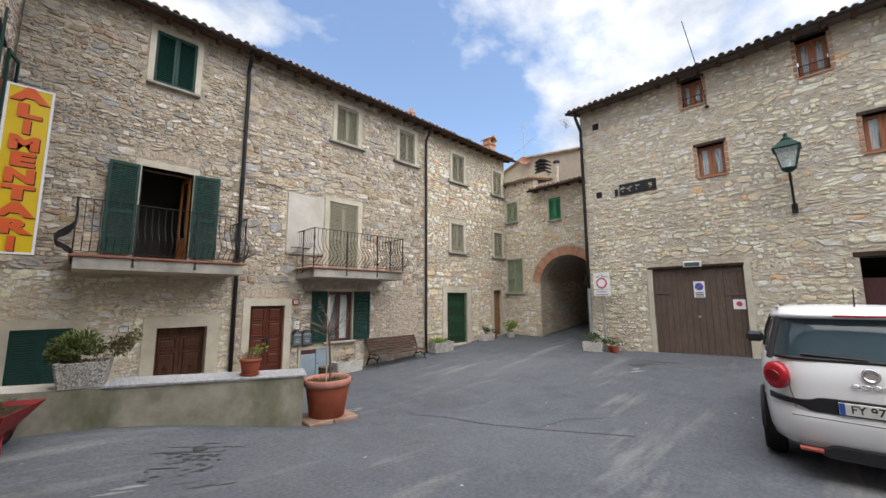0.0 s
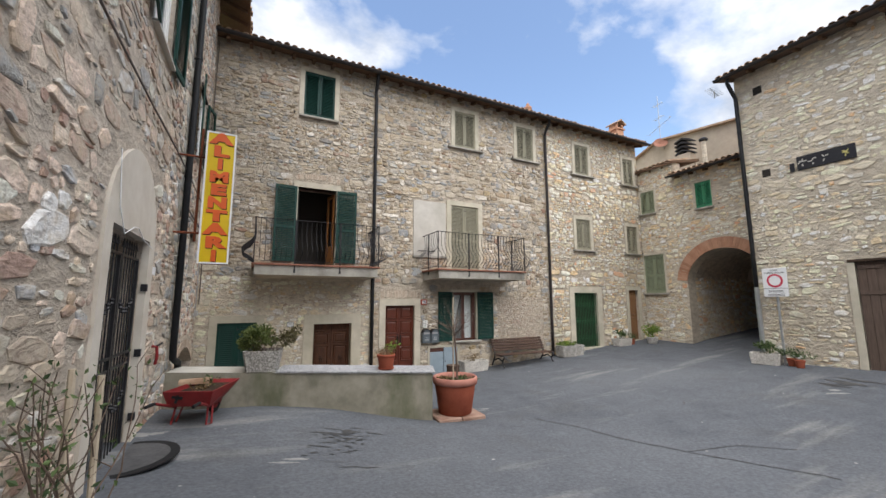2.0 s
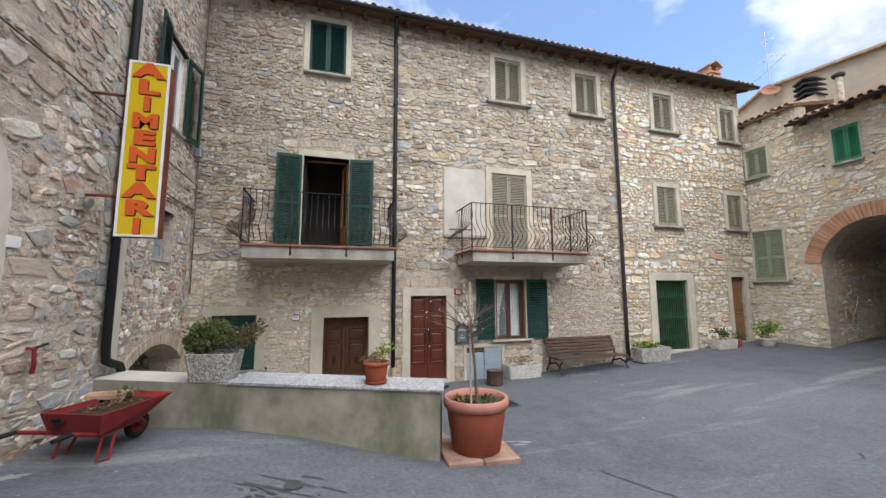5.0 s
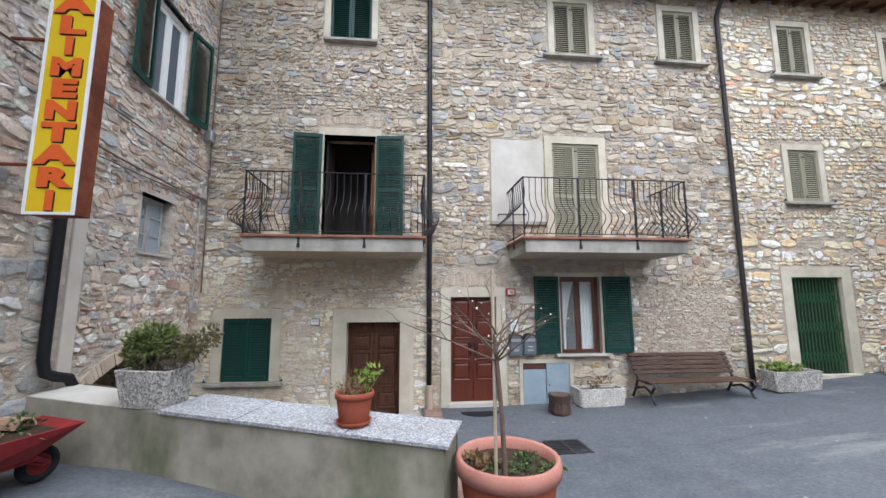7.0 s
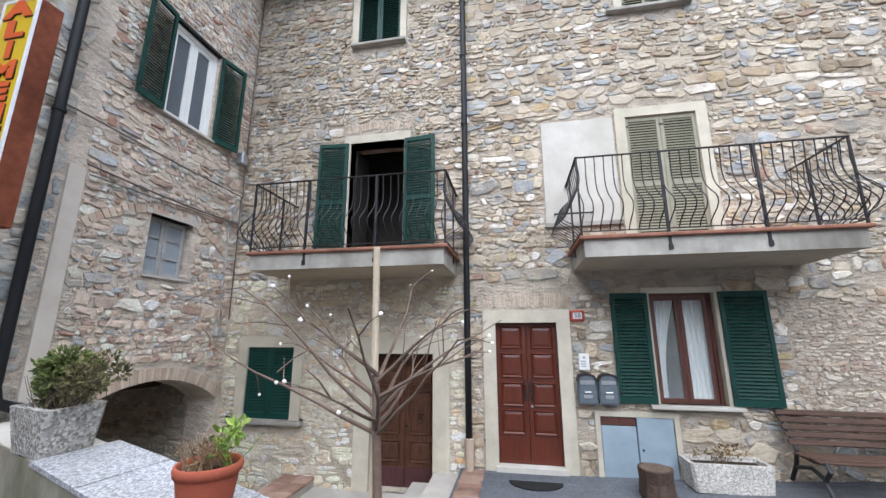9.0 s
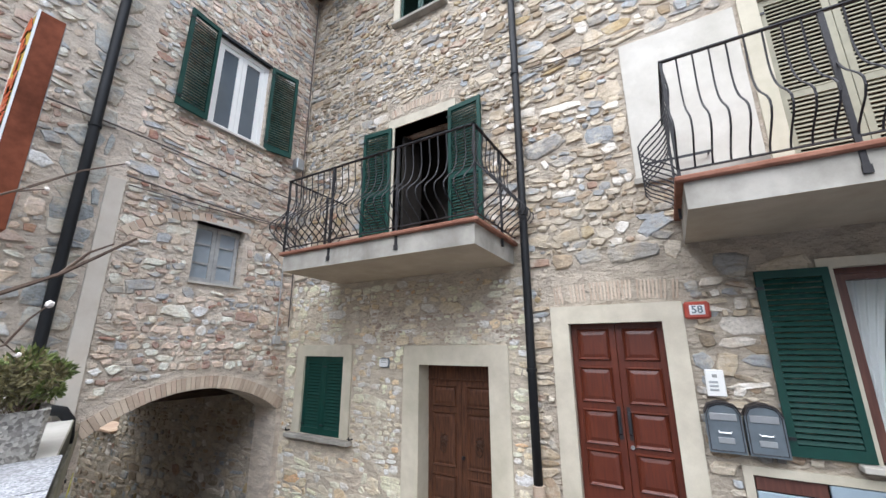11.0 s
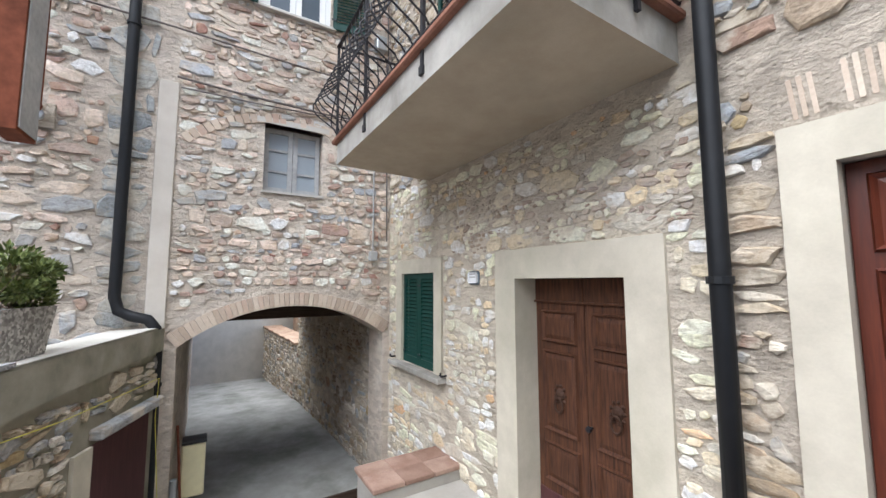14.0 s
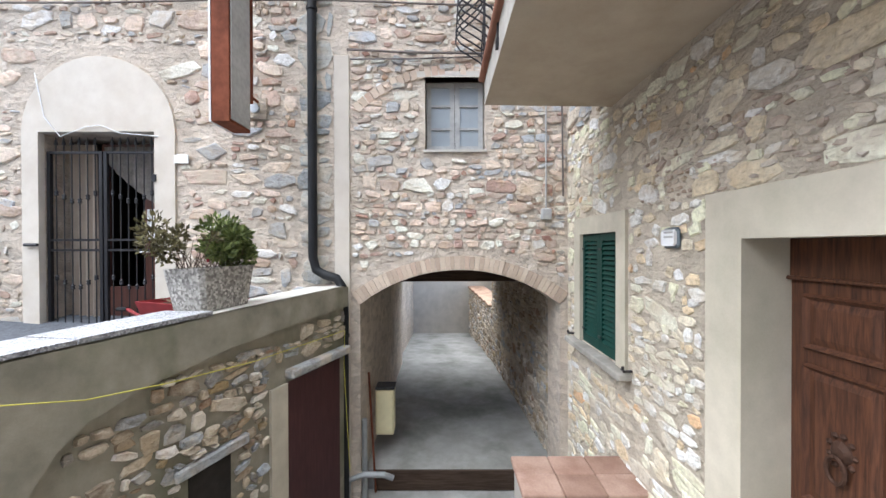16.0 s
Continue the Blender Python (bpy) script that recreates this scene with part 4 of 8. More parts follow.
def sill(parent, u0, u1, w, thick=0.05, out=0.12, material=None):
    return part("sill", box(B(), u0, u1, -out, 0.1, w - thick, w, 0.008), material or M_SLAB_EDGE, parent, "worn grey stone sill")


def hooks(parent, u0, u1, w):
    for u in (u0, u1):
        bm = B()
        tube(bm, [(u, 0, w), (u, -0.07, w), (u, -0.08, w + 0.04)], 0.012, 6)
        tube(bm, [(u - 0.03, -0.075, w + 0.01), (u + 0.03, -0.075, w + 0.01)], 0.009, 6)
        part("shutter_hook", bm, M_BLACK_IRON, parent, "small black iron shutter hook")


def closed_window(name, m, hole, material, label, side=0.13, head=0.13, sill_out=0.17, rails=()):
    t = thing(name, m, label, "window", kind="structure")
    u0, u1, w0, w1 = hole
    surround(t, hole, side, head)
    sill(t, u0 - sill_out, u1 + sill_out, w0 - 0.005, 0.06, 0.12)
    mid = (u0 + u1) / 2
    shutter(t, pose(u0 + 0.004, 0.03, w0 + 0.004), mid - u0 - 0.007, w1 - w0 - 0.01, material, rails=rails)
    shutter(t, pose(mid + 0.003, 0.03, w0 + 0.004), mid - u0 - 0.007, w1 - w0 - 0.01, material, rails=rails)
    hooks(t, u0 - 0.24, u1 + 0.24, w0 + 0.02)
    # dark sheet close behind the slats, painting the shade between them
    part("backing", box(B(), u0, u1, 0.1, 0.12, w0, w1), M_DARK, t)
    return t


closed_window("window_1", FN, N_GWIN, M_GREEN, "dark green louvred shutters closed in a cream surround, low window", 0.17, 0.17, 0.24)
closed_window("window_2", FN, N_UPPER[0], M_GREEN, "dark green louvred shutters closed on an upper window", 0.12, 0.12, 0.12)
for i, h in enumerate(N_UPPER[1:] + N_MIDDLE):
    closed_window("window_%d" % (i + 3), FN, h, M_OLIVE, "grey-olive louvred shutters closed on a window of the long facade", 0.13, 0.13, 0.28 if i < 3 else 0.2)
closed_window("window_9", FE, E_WIN[0], M_GREEN_BRIGHT, "bright green louvred shutters above the archway", 0.02, 0.02, 0.04)
closed_window("window_10", FE, E_WIN[1], M_GREY_GREEN, "faded green shutters on the corner wall", 0.05, 0.05, 0.06)
closed_window("window_11", FE, E_WIN[2], M_GREY_GREEN, "faded green shutters on the low corner window", 0.05, 0.05, 0.12, rails=(0.45,))


def wavy_cloth(bm, u0, u1, w0, w1, y, waves=5, deep=0.025, gather=0.0, n=36, rows=10):
    """A hanging curtain, drawn aside towards its outer edge by gather."""
    g = []
    for j in range(rows + 1):
        f = j / rows
        k = 1 - gather * math.sin(min(1, f * 1.25) * math.pi / 2)
        g.append([bm.verts.new((u0 + (u1 - u0) * k * i / n, y + deep * math.sin(i / n * waves * 2 * math.pi + f), w1 + (w0 - w1) * f)) for i in range(n + 1)])
    for a, b in zip(g, g[1:]):
        for i in range(n):
            bm.faces.new((a[i], b[i], b[i + 1], a[i + 1]))
    return bm


def pane(parent, u0, u1, w0, w1, y, material=None):
    ob = part("pane", box(B(), u0, u1, y, y + 0.005, w0, w1), material or M_GLASS, parent, "clear glass pane" if material is None else "")
    ob.visible_shadow = False
    return ob


def casement(parent, u0, u1, w0, w1, y, material, leaves=2, bar=0.055, glaze=None, cross=0):
    """Window leaves with stiles, rails and panes."""
    step = (u1 - u0) / leaves
    for k in range(leaves):
        a, b = u0 + step * k + 0.003, u0 + step * (k + 1) - 0.003
        bm = B()
        box(bm, a, a + bar, y, y + 0.045, w0, w1)
        box(bm, b - bar, b, y, y + 0.045, w0, w1)
        box(bm, a + bar, b - bar, y + 0.001, y + 0.044, w0, w0 + bar * 1.2)
        box(bm, a + bar, b - bar, y + 0.001, y + 0.044, w1 - bar, w1)
        for c in range(cross):
            z = w0 + (w1 - w0) * (c + 1) / (cross + 1)
            box(bm, a + bar, b - bar, y + 0.002, y + 0.043, z - 0.014, z + 0.014)
        leaf_ob = part("window_frame", bm, material, parent)
        pane(leaf_ob, a + bar, b - bar, w0 + bar, w1 - bar, y + 0.02, glaze)


# window beside the door, curtains behind it, shutters open against the wall
t = thing("window_12", FN, "brown window with white curtains and open dark green shutters", "window", kind="structure")
u0, u1, w0, w1 = N_RWIN
surround(t, N_RWIN, 0.10, 0.08)
part("sill", box(B(), u0 - 0.14, u1 + 0.14, -0.13, 0.12, w0 - 0.05, w0, 0.006), M_WHITE_PANEL, t, "pale marble sill")
bm = B()
box(bm, u0, u0 + 0.05, 0.1, 0.16, w0, w1)
box(bm, u1 - 0.05, u1, 0.1, 0.16, w0, w1)
box(bm, u0 + 0.05, u1 - 0.05, 0.1, 0.16, w1 - 0.05, w1)
part("outer_frame", bm, M_BROWN_WOOD, t)
casement(t, u0 + 0.05, u1 - 0.05, w0, w1 - 0.05, 0.12, M_BROWN_WOOD)
part("curtain", wavy_cloth(B(), u0 + 0.06, (u0 + u1) / 2 - 0.02, w0, w1 - 0.1, 0.26, 5, 0.02, 0.55), M_CURTAIN, t, "white curtain drawn aside")
part("curtain", wavy_cloth(B(), u1 - 0.06, (u0 + u1) / 2 + 0.02, w0, w1 - 0.1, 0.26, 5, 0.02, 0.12), M_CURTAIN, t, "white curtain hanging almost straight")
shutter(t, pose(5.42, -0.06, 0.97, 0, 0, 2), 0.52, 1.57, M_GREEN, rails=())
shutter(t, pose(6.90, -0.05, 0.97, 0, 0, -3), 0.60, 1.57, M_GREEN, rails=())

# balcony door of the first house, standing open
t = thing("door_1", FN, "open balcony door with dark green shutters folded back", "door", kind="structure")
u0, u1, w0, w1 = N_BDOOR1
bm = B()
box(bm, u0 - 0.10, u0, -0.02, 0.3, w0, w1)
box(bm, u1, u1 + 0.06, -0.02, 0.3, w0, w1)
box(bm, u0 - 0.12, u1 + 0.12, -0.022, 0.3, w1, w1 + 0.16)
part("trim", bm, M_TRIM, t)
shutter(t, pose(0.47, -0.10, w0 + 0.06, 0, 0, 5), 0.56, 2.13, M_GREEN, rails=(0.45,))
shutter(t, pose(2.13, -0.05, w0 + 0.06, 0, 0, -6), 0.57, 2.13, M_GREEN, rails=(0.45,))
bm = B()
box(bm, 0, 0.48, -0.02, 0.02, 0, 0.55)
box(bm, 0, 0.07, -0.02, 0.02, 0.55, 2.1)
box(bm, 0.41, 0.48, -0.02, 0.02, 0.55, 2.1)
box(bm, 0.07, 0.41, -0.02, 0.02, 2.02, 2.1)
ob = part("door_leaf", bm, M_OAK, t, "orange oak door leaf swung inwards")
ob.matrix_basis = pose(u1 - 0.02, 0.2, w0 + 0.05, 0, 0, 102)
# second leaf: its shade is painted by the near-black material, not oak
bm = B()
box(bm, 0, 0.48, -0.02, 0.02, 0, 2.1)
ob = part("door_leaf", bm, M_DARK, t, "door leaf swung inwards, coloured near-black for shade")
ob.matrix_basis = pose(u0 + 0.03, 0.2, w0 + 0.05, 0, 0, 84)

# second balcony door, shutters closed
t = thing("door_2", FN, "grey-olive louvred balcony shutters, closed", "door", kind="structure")
u0, u1, w0, w1 = N_BDOOR2
surround(t, N_BDOOR2, 0.16, 0.15)
for a in (u0 + 0.004, (u0 + u1) / 2 + 0.003):
    shutter(t, pose(a, 0.03, w0), (u1 - u0) / 2 - 0.007, w1 - w0 - 0.01, M_OLIVE, 0.045, rails=(0.46,))
# dark sheet that paints the shade behind the balcony louvres
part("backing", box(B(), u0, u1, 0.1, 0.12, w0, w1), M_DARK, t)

# white plaster panel of a walled-up window
t = thing("blind_window", FN, "walled-up window filled with white plaster, grey sill", "window", kind="structure")
part("plaster", box(B(), 4.56, 5.72, -0.024, 0.02, 3.70, 5.50, 0.004), M_WHITE_PANEL, t)
part("sill", box(B(), 4.54, 5.74, -0.06, 0.02, 3.63, 3.70, 0.004), M_SLAB_EDGE, t)
bm = B()
box(bm, 4.68, 5.28, -0.10, -0.085, 3.82, 3.845)
tube(bm, [(4.70, 0, 3.83), (4.70, -0.1, 3.83)], 0.01, 6)
tube(bm, [(5.26, 0, 3.83), (5.26, -0.1, 3.83)], 0.01, 6)
part("iron_bar", bm, M_BLACK_IRON, t, "rusty flower rail")


def panelled_leaf(parent, m, w, h, rows, material, thick=0.045, stile=0.085, label=""):
    """A door leaf with raised panels, from its lower left corner."""
    leaf_ob = part("door_leaf", box(B(), 0, w, 0, thick, 0, h, 0.003), material, parent, label)
    leaf_ob.matrix_basis = m
    for z0, z1 in rows:
        bm = B()
        x0, x1 = stile, w - stile
        lift = [(x0 + 0.055, -0.012, z0 + 0.055), (x1 - 0.055, -0.012, z0 + 0.055), (x1 - 0.055, -0.012, z1 - 0.055), (x0 + 0.055, -0.012, z1 - 0.055)]
        frame_out = [(x0 - 0.012, -0.002, z0 - 0.012), (x1 + 0.012, -0.002, z0 - 0.012), (x1 + 0.012, -0.002, z1 + 0.012), (x0 - 0.012, -0.002, z1 + 0.012)]
        mould = [(x0, -0.026, z0), (x1, -0.026, z0), (x1, -0.026, z1), (x0, -0.026, z1)]
        inner = [(x0 + 0.02, -0.003, z0 + 0.02), (x1 - 0.02, -0.003, z0 + 0.02), (x1 - 0.02, -0.003, z1 - 0.02), (x0 + 0.02, -0.003, z1 - 0.02)]
        rings = [[bm.verts.new(p) for p in ring] for ring in (frame_out, mould, inner, lift)]
        for a, b in zip(rings, rings[1:]):
            for i in range(4):
                bm.faces.new((a[i], a[(i + 1) % 4], b[(i + 1) % 4], b[i]))
        bm.faces.new(rings[-1])
        part("panel", bm, material, leaf_ob)
    return leaf_ob


# number 58
t = thing("door_3", FN, "varnished mahogany double door with raised panels, cream surround", "door", kind="structure")
u0, u1, w0, w1 = N_DOOR58
surround(t, (u0, u1, -0.2, w1), 0.19, 0.19)
part("threshold", box(B(), u0 - 0.04, u1 + 0.04, -0.06, 0.2, -0.15, w0 + 0.02, 0.005), M_WHITE_PANEL, t, "white marble threshold")
hh = w1 - w0 - 0.03
for k in (0, 1):
    a = u0 + k * (u1 - u0) / 2
    lf = panelled_leaf(t, pose(a + 0.003, 0.10, w0 + 0.025), (u1 - u0) / 2 - 0.006, hh, [(0.42, 0.75), (0.82, 1.15), (1.24, 1.59), (1.68, hh - 0.07)], M_DOOR_RED, stile=0.075)
    hx = (u1 - u0) / 2 - 0.05 if k == 0 else 0.045
    bm = B()
    tube(bm, [(hx, 0.0, 0.93), (hx, -0.05, 0.95), (hx, -0.05, 1.13), (hx, 0.0, 1.15)], 0.012, 8)
    box(bm, hx - 0.018, hx + 0.018, -0.008, 0.0, 0.88, 1.2)
    part("handle", bm, M_IRON, lf, "dark iron pull handle")
part("lock", tube(B(), [(u0 + (u1 - u0) / 2 + 0.05, 0.1, 0.86), (u0 + (u1 - u0) / 2 + 0.05, 0.075, 0.86)], 0.02, 12), M_SILVER, t)

# old door below
t = thing("door_4", FN, "worn walnut double door with iron knockers, deep cream surround", "door", kind="structure")
u0, u1, w0, w1 = N_DOOR2
surround(t, (u0, u1, w0, w1), 0.26, 0.25, deep=0.26)
mid = (u0 + u1) / 2
for a, b in ((u0 + 0.004, mid - 0.003), (mid + 0.003, u1 - 0.004)):
    part("transom", box(B(), a, b, 0.222, 0.29, w1 - 0.20, w1 - 0.006, 0.006), M_DOOR_OLD, t, "plain worn board over the leaves")
part("transom_bead", box(B(), u0, u1, 0.205, 0.235, w1 - 0.215, w1 - 0.195, 0.006), M_DOOR_OLD, t)
for k in (0, 1):
    a = u0 + k * (u1 - u0) / 2
    lf = panelled_leaf(t, pose(a + 0.003, 0.235, w0), (u1 - u0) / 2 - 0.006, w1 - w0 - 0.215, [(0.38, 0.68), (0.79, 1.44), (1.53, 1.78)], M_DOOR_OLD, stile=0.085)
    part("kick_board", box(B(), 0.01, (u1 - u0) / 2 - 0.016, -0.014, 0.0, 0.01, 0.29, 0.004), M_PLUM, lf, "grey-brown weathered kick board")
    hx = (u1 - u0) / 4
    bm = B()
    lathe(bm, [(0.002, 0.035), (0.025, 0.032), (0.045, 0.018), (0.06, 0.0)], 12)
    for i in range(9):
        q = 2 * math.pi * i / 9
        bmesh.ops.create_icosphere(bm, subdivisions=1, radius=0.017, matrix=Matrix.Translation((0.055 * math.cos(q), 0.075 * math.sin(q), 0.01)))
    bmesh.ops.transform(bm, matrix=pose(hx, 0, 1.10, 90), verts=bm.verts[:])
    tube(bm, [(hx + 0.042 * math.sin(q), -0.04, 1.02 + 0.06 * math.cos(q)) for q in (2 * math.pi * i / 14 for i in range(15))], 0.010, 6)
    part("knocker", bm, M_RUSTY_IRON, lf, "old rusted iron ring knocker on a scalloped boss")
part("knob", lathe(B(), [(0.012, 0), (0.012, 0.03), (0.026, 0.04), (0.022, 0.055)], 12, close=True), M_BLACK_IRON, t).matrix_basis = pose(mid + 0.035, 0.235, w0 + 0.92, 90)

# folding grille door
t = thing("door_5", FN, "green folding metal grille door in a cream surround", "door", kind="structure")
u0, u1, w0, w1 = N_GREEN
surround(t, (u0, u1, 0.2, w1), 0.24, 0.23)
part("threshold", box(B(), u0 - 0.1, u1 + 0.1, -0.12, 0.2, 0.2, w0, 0.005), M_TRIM, t)
n = 15
for i in range(n):
    x = u0 + 0.03 + (u1 - u0 - 0.06) * i / (n - 1)
    part("bar", box(B(), x - 0.010, x + 0.010, 0.068, 0.086, w0, w1 - 0.04), M_GATE_GREEN, t)
for i in range(n - 1):
    x = u0 + 0.03 + (u1 - u0 - 0.06) * i / (n - 1)
    d = (u1 - u0 - 0.06) / (n - 1)
    bm = B()
    for z in (w0 + 0.35, w0 + 1.0, w0 + 1.65):
        for s in (-1, 1):
            tube(bm, [(x, 0.055, z - s * 0.11), (x + d, 0.055, z + s * 0.11)], 0.006, 4)
    part("lattice", bm, M_GATE_GREEN, t)
part("top_rail", box(B(), u0, u1, 0.05, 0.11, w1 - 0.04, w1), M_GATE_GREEN, t)
# doorway shade is a near-black sheet behind the bars
part("backing", box(B(), u0, u1, 0.2, 0.24, w0, w1), M_DARK, t, "dark sheet painting the doorway shade behind the grille")

# far brown door
t = thing("door_6", FN, "plain tan wooden door at the end of the facade", "door", kind="structure")
u0, u1, w0, w1 = N_DOOR4
surround(t, (u0, u1, 0.3, w1), 0.15, 0.16)
part("threshold", box(B(), u0, u1, -0.05, 0.2, 0.3, w0, 0.005), M_TRIM, t)
panelled_leaf(t, pose(u0, 0.12, w0), u1 - u0, w1 - w0, [(0.12, 0.9), (1.05, 1.95)], M_DOOR_TAN)

# ---- west house openings ----
t = thing("window_13", FW, "small weathered grey window with four panes a leaf", "window", kind="structure")
u0, u1, w0, w1 = W_SWIN
casement(t, u0 + 0.01, u1 - 0.01, w0 + 0.01, w1 - 0.01, 0.14, M_GREY_PAINT, 2, 0.06, M_FROST, 2)
bm = B()
box(bm, u0 - 0.10, u1 + 0.08, -0.02, 0.14, w1, w1 + 0.07)
box(bm, u0 - 0.02, u1 + 0.02, -0.03, 0.14, w0 - 0.03, w0)
part("lintel", bm, M_GREY_STUCCO, t)


def open_shutter_window(name, hole, label, left, right):
    t = thing(name, FW, label, "window", kind="structure")
    u0, u1, w0, w1 = hole
    bm = B()
    box(bm, u0, u0 + 0.07, 0.05, 0.12, w0, w1)
    box(bm, u1 - 0.07, u1, 0.05, 0.12, w0, w1)
    box(bm, u0 + 0.07, u1 - 0.07, 0.05, 0.12, w1 - 0.08, w1)
    part("outer_frame", bm, M_WHITE_PAINT, t, "white window frame")
    # panes here are opaque, with the room's dimness in their colour
    casement(t, u0 + 0.07, u1 - 0.07, w0 + 0.01, w1 - 0.08, 0.07, M_WHITE_PAINT, 2, 0.075, M_WINDOW_DARK)
    part("sill", box(B(), u0 - 0.06, u1 + 0.06, -0.07, 0.1, w0 - 0.035, w0, 0.004), M_WHITE_PANEL, t, "white marble sill")
    shutter(t, pose(u0 - 0.49, -0.07 - left * 0.1, w0 - 0.02, 0, 0, left * 12), 0.48, w1 - w0 + 0.04, M_GREEN, rails=())
    shutter(t, pose(u1 + 0.015, -0.05, w0 - 0.02, 0, 0, -right * 12), 0.50, w1 - w0 + 0.04, M_GREEN, rails=())
    part("lintel", box(B(), u0 - 0.02, u1 + 0.02, -0.03, 0.06, w1, w1 + 0.05), M_BLACK_IRON, t)
    return t


open_shutter_window("window_14", W_UWIN, "white window with dark green shutters thrown open", 0.6, 1.0)
open_shutter_window("window_15", W_NEAR, "white upper window with open dark green shutters", 0.6, 0.5)

# the shop gate: arched plaster surround, iron bars, curtains and a glazed door behind
t = thing("shop_gate", FW, "black wrought iron double gate before a glazed shop door", "gate", kind="structure")
u0, u1, w0, w1 = W_GATE
bm = B()
pts = arch_curve(4.42, 6.33, 3.05, 3.96, 20)
box(bm, 4.42, u0 + 0.006, -0.03, 0.05, 0.3, 3.05)
box(bm, u1 - 0.006, 6.33, -0.03, 0.05, 0.3, 3.05)
box(bm, u0 + 0.006, u1 - 0.006, -0.03, 0.05, w1 - 0.006, 3.05)
for (xa, za), (xb, zb) in zip(pts, pts[1:]):
    f = [bm.verts.new(q) for q in ((xa, -0.03, 3.05), (xb, -0.03, 3.05), (xb, -0.03, zb), (xa, -0.03, za))]
    bm.faces.new(f)
    bm.faces.new([f[3], f[2], bm.verts.new((xb, 0.02, zb)), bm.verts.new((xa, 0.02, za))])
bmesh.ops.remove_doubles(bm, verts=bm.verts[:], dist=0.0005)
part("plaster_arch", bm, M_TRIM_PINK, t, "smooth pale plaster arch round the gate")
for k in (0, 1):
    a = u0 + 0.02 + k * (u1 - u0 - 0.02) / 2
    b = a + (u1 - u0 - 0.06) / 2
    bm = B()
    box(bm, a, a + 0.04, 0.06, 0.10, w0, w1 - 0.24)
    box(bm, b - 0.04, b, 0.06, 0.10, w0, w1 - 0.24)
    for z in (w0 + 0.06, w0 + 1.05, w0 + 1.18, w1 - 0.24):
        box(bm, a, b, 0.065, 0.095, z - 0.014, z + 0.014)
    gl = part("gate_leaf", bm, M_BLACK_IRON, t)
    for i in range(6):
        x = a + 0.05 + (b - a - 0.1) * (i + 0.5) / 6
        bm = B()
        tube(bm, [(x, 0.08, w0 + 0.03), (x, 0.08, w1 - 0.13)], 0.0075, 6)
        tube(bm, [(x, 0.08, w1 - 0.14), (x, 0.08, w1 - 0.04)], 0.022, 6, 0.002)
        for z in (w0 + 0.55 + 0.06 * abs(i - 2.5), w0 + 1.65 + 0.05 * abs(i - 2.5)):
            lathe(bm, [(0.010, -0.035), (0.024, -0.02), (0.016, 0.0), (0.024, 0.02), (0.010, 0.035)], 8, (x, 0.08, z), True)
        part("bar", bm, M_BLACK_IRON, gl)
bm = B()
for z in (w0 + 0.35, w0 + 1.1, w0 + 1.9):
    box(bm, u1 - 0.03, u1 + 0.02, -0.045, 0.02, z, z + 0.09)
part("hinge", bm, M_BLACK_IRON, t)
part("bolt", tube(B(), [(u0 - 0.14, -0.06, w0 + 1.12), (u0 + 0.02, -0.06, w0 + 1.12)], 0.02, 8), M_BLACK_IRON, t)
bm = B()
box(bm, u0 + 0.40, u0 + 0.47, 0.42, 0.48, w0, w1 - 0.04)
box(bm, u1 - 0.06, u1, 0.42, 0.48, w0, w1 - 0.04)
box(bm, u0 + 0.47, u1 - 0.06, 0.425, 0.475, w0, w0 + 0.55)
box(bm, u0 + 0.47, u1 - 0.06, 0.425, 0.475, w1 - 0.14, w1 - 0.04)
box(bm, u0 + 0.98, u0 + 1.12, 0.425, 0.475, w0 + 0.55, w1 - 0.14)
shop_door = part("shop_door", bm, M_BROWN_WOOD, t, "brown glazed shop door")
part("door_handle", tube(B(), [(u0 + 1.05, 0.42, w0 + 1.02), (u0 + 1.05, 0.37, w0 + 1.02), (u0 + 0.95, 0.37, w0 + 1.02)], 0.012, 6), M_SILVER, shop_door, "bright lever handle")
part("curtain", wavy_cloth(B(), u0 + 0.01, u0 + 0.39, w0 + 0.03, w1 - 0.06, 0.36, 4, 0.03), M_BROWN_CURTAIN, t, "beige curtain hanging beside the door")
bm = B()
g = []
for j in range(15):
    f = j / 14
    row = []
    for i in range(33):
        k = i / 32
        foot = w1 - 0.22 - 0.80 * k ** 0.75
        row.append(bm.verts.new((u0 + 0.50 + (u1 - u0 - 0.56) * k, 0.34 + 0.016 * math.sin(k * 44 + 2 * f), w1 - 0.10 + (foot - w1 + 0.10) * f)))
    g.append(row)
for p, q in zip(g, g[1:]):
    for i in range(32):
        bm.faces.new((p[i], q[i], q[i + 1], p[i + 1]))
part("curtain", bm, M_LACE, t, "grey lace curtain swagged over the glass", smooth=True)
part("notice", box(B(), u0 + 1.02, u0 + 1.22, 0.405, 0.415, w0 + 1.2, w0 + 1.6), M_SIGN_WHITE, t, "white notice sheet on the door glass")
part("door_sill", box(B(), u0 - 0.3, u1 + 0.24, -0.16, 0.4, 0.3, w0, 0.01), M_TRIM_PINK, t, "worn pale threshold")
cw = part("cable", tube(B(), [(u0 - 0.02, -0.035, 3.75), (u0 + 0.1, -0.04, 3.2), (u0 + 0.3, -0.045, 2.96), (u0 + 0.62, -0.045, 3.08), (u0 + 0.8, -0.045, 3.1), (u0 + 1.05, -0.045, 3.0), (u1 + 0.05, -0.04, 2.96)], 0.006, 6), M_SIGN_WHITE, t, "thin white cable looped over the arch")

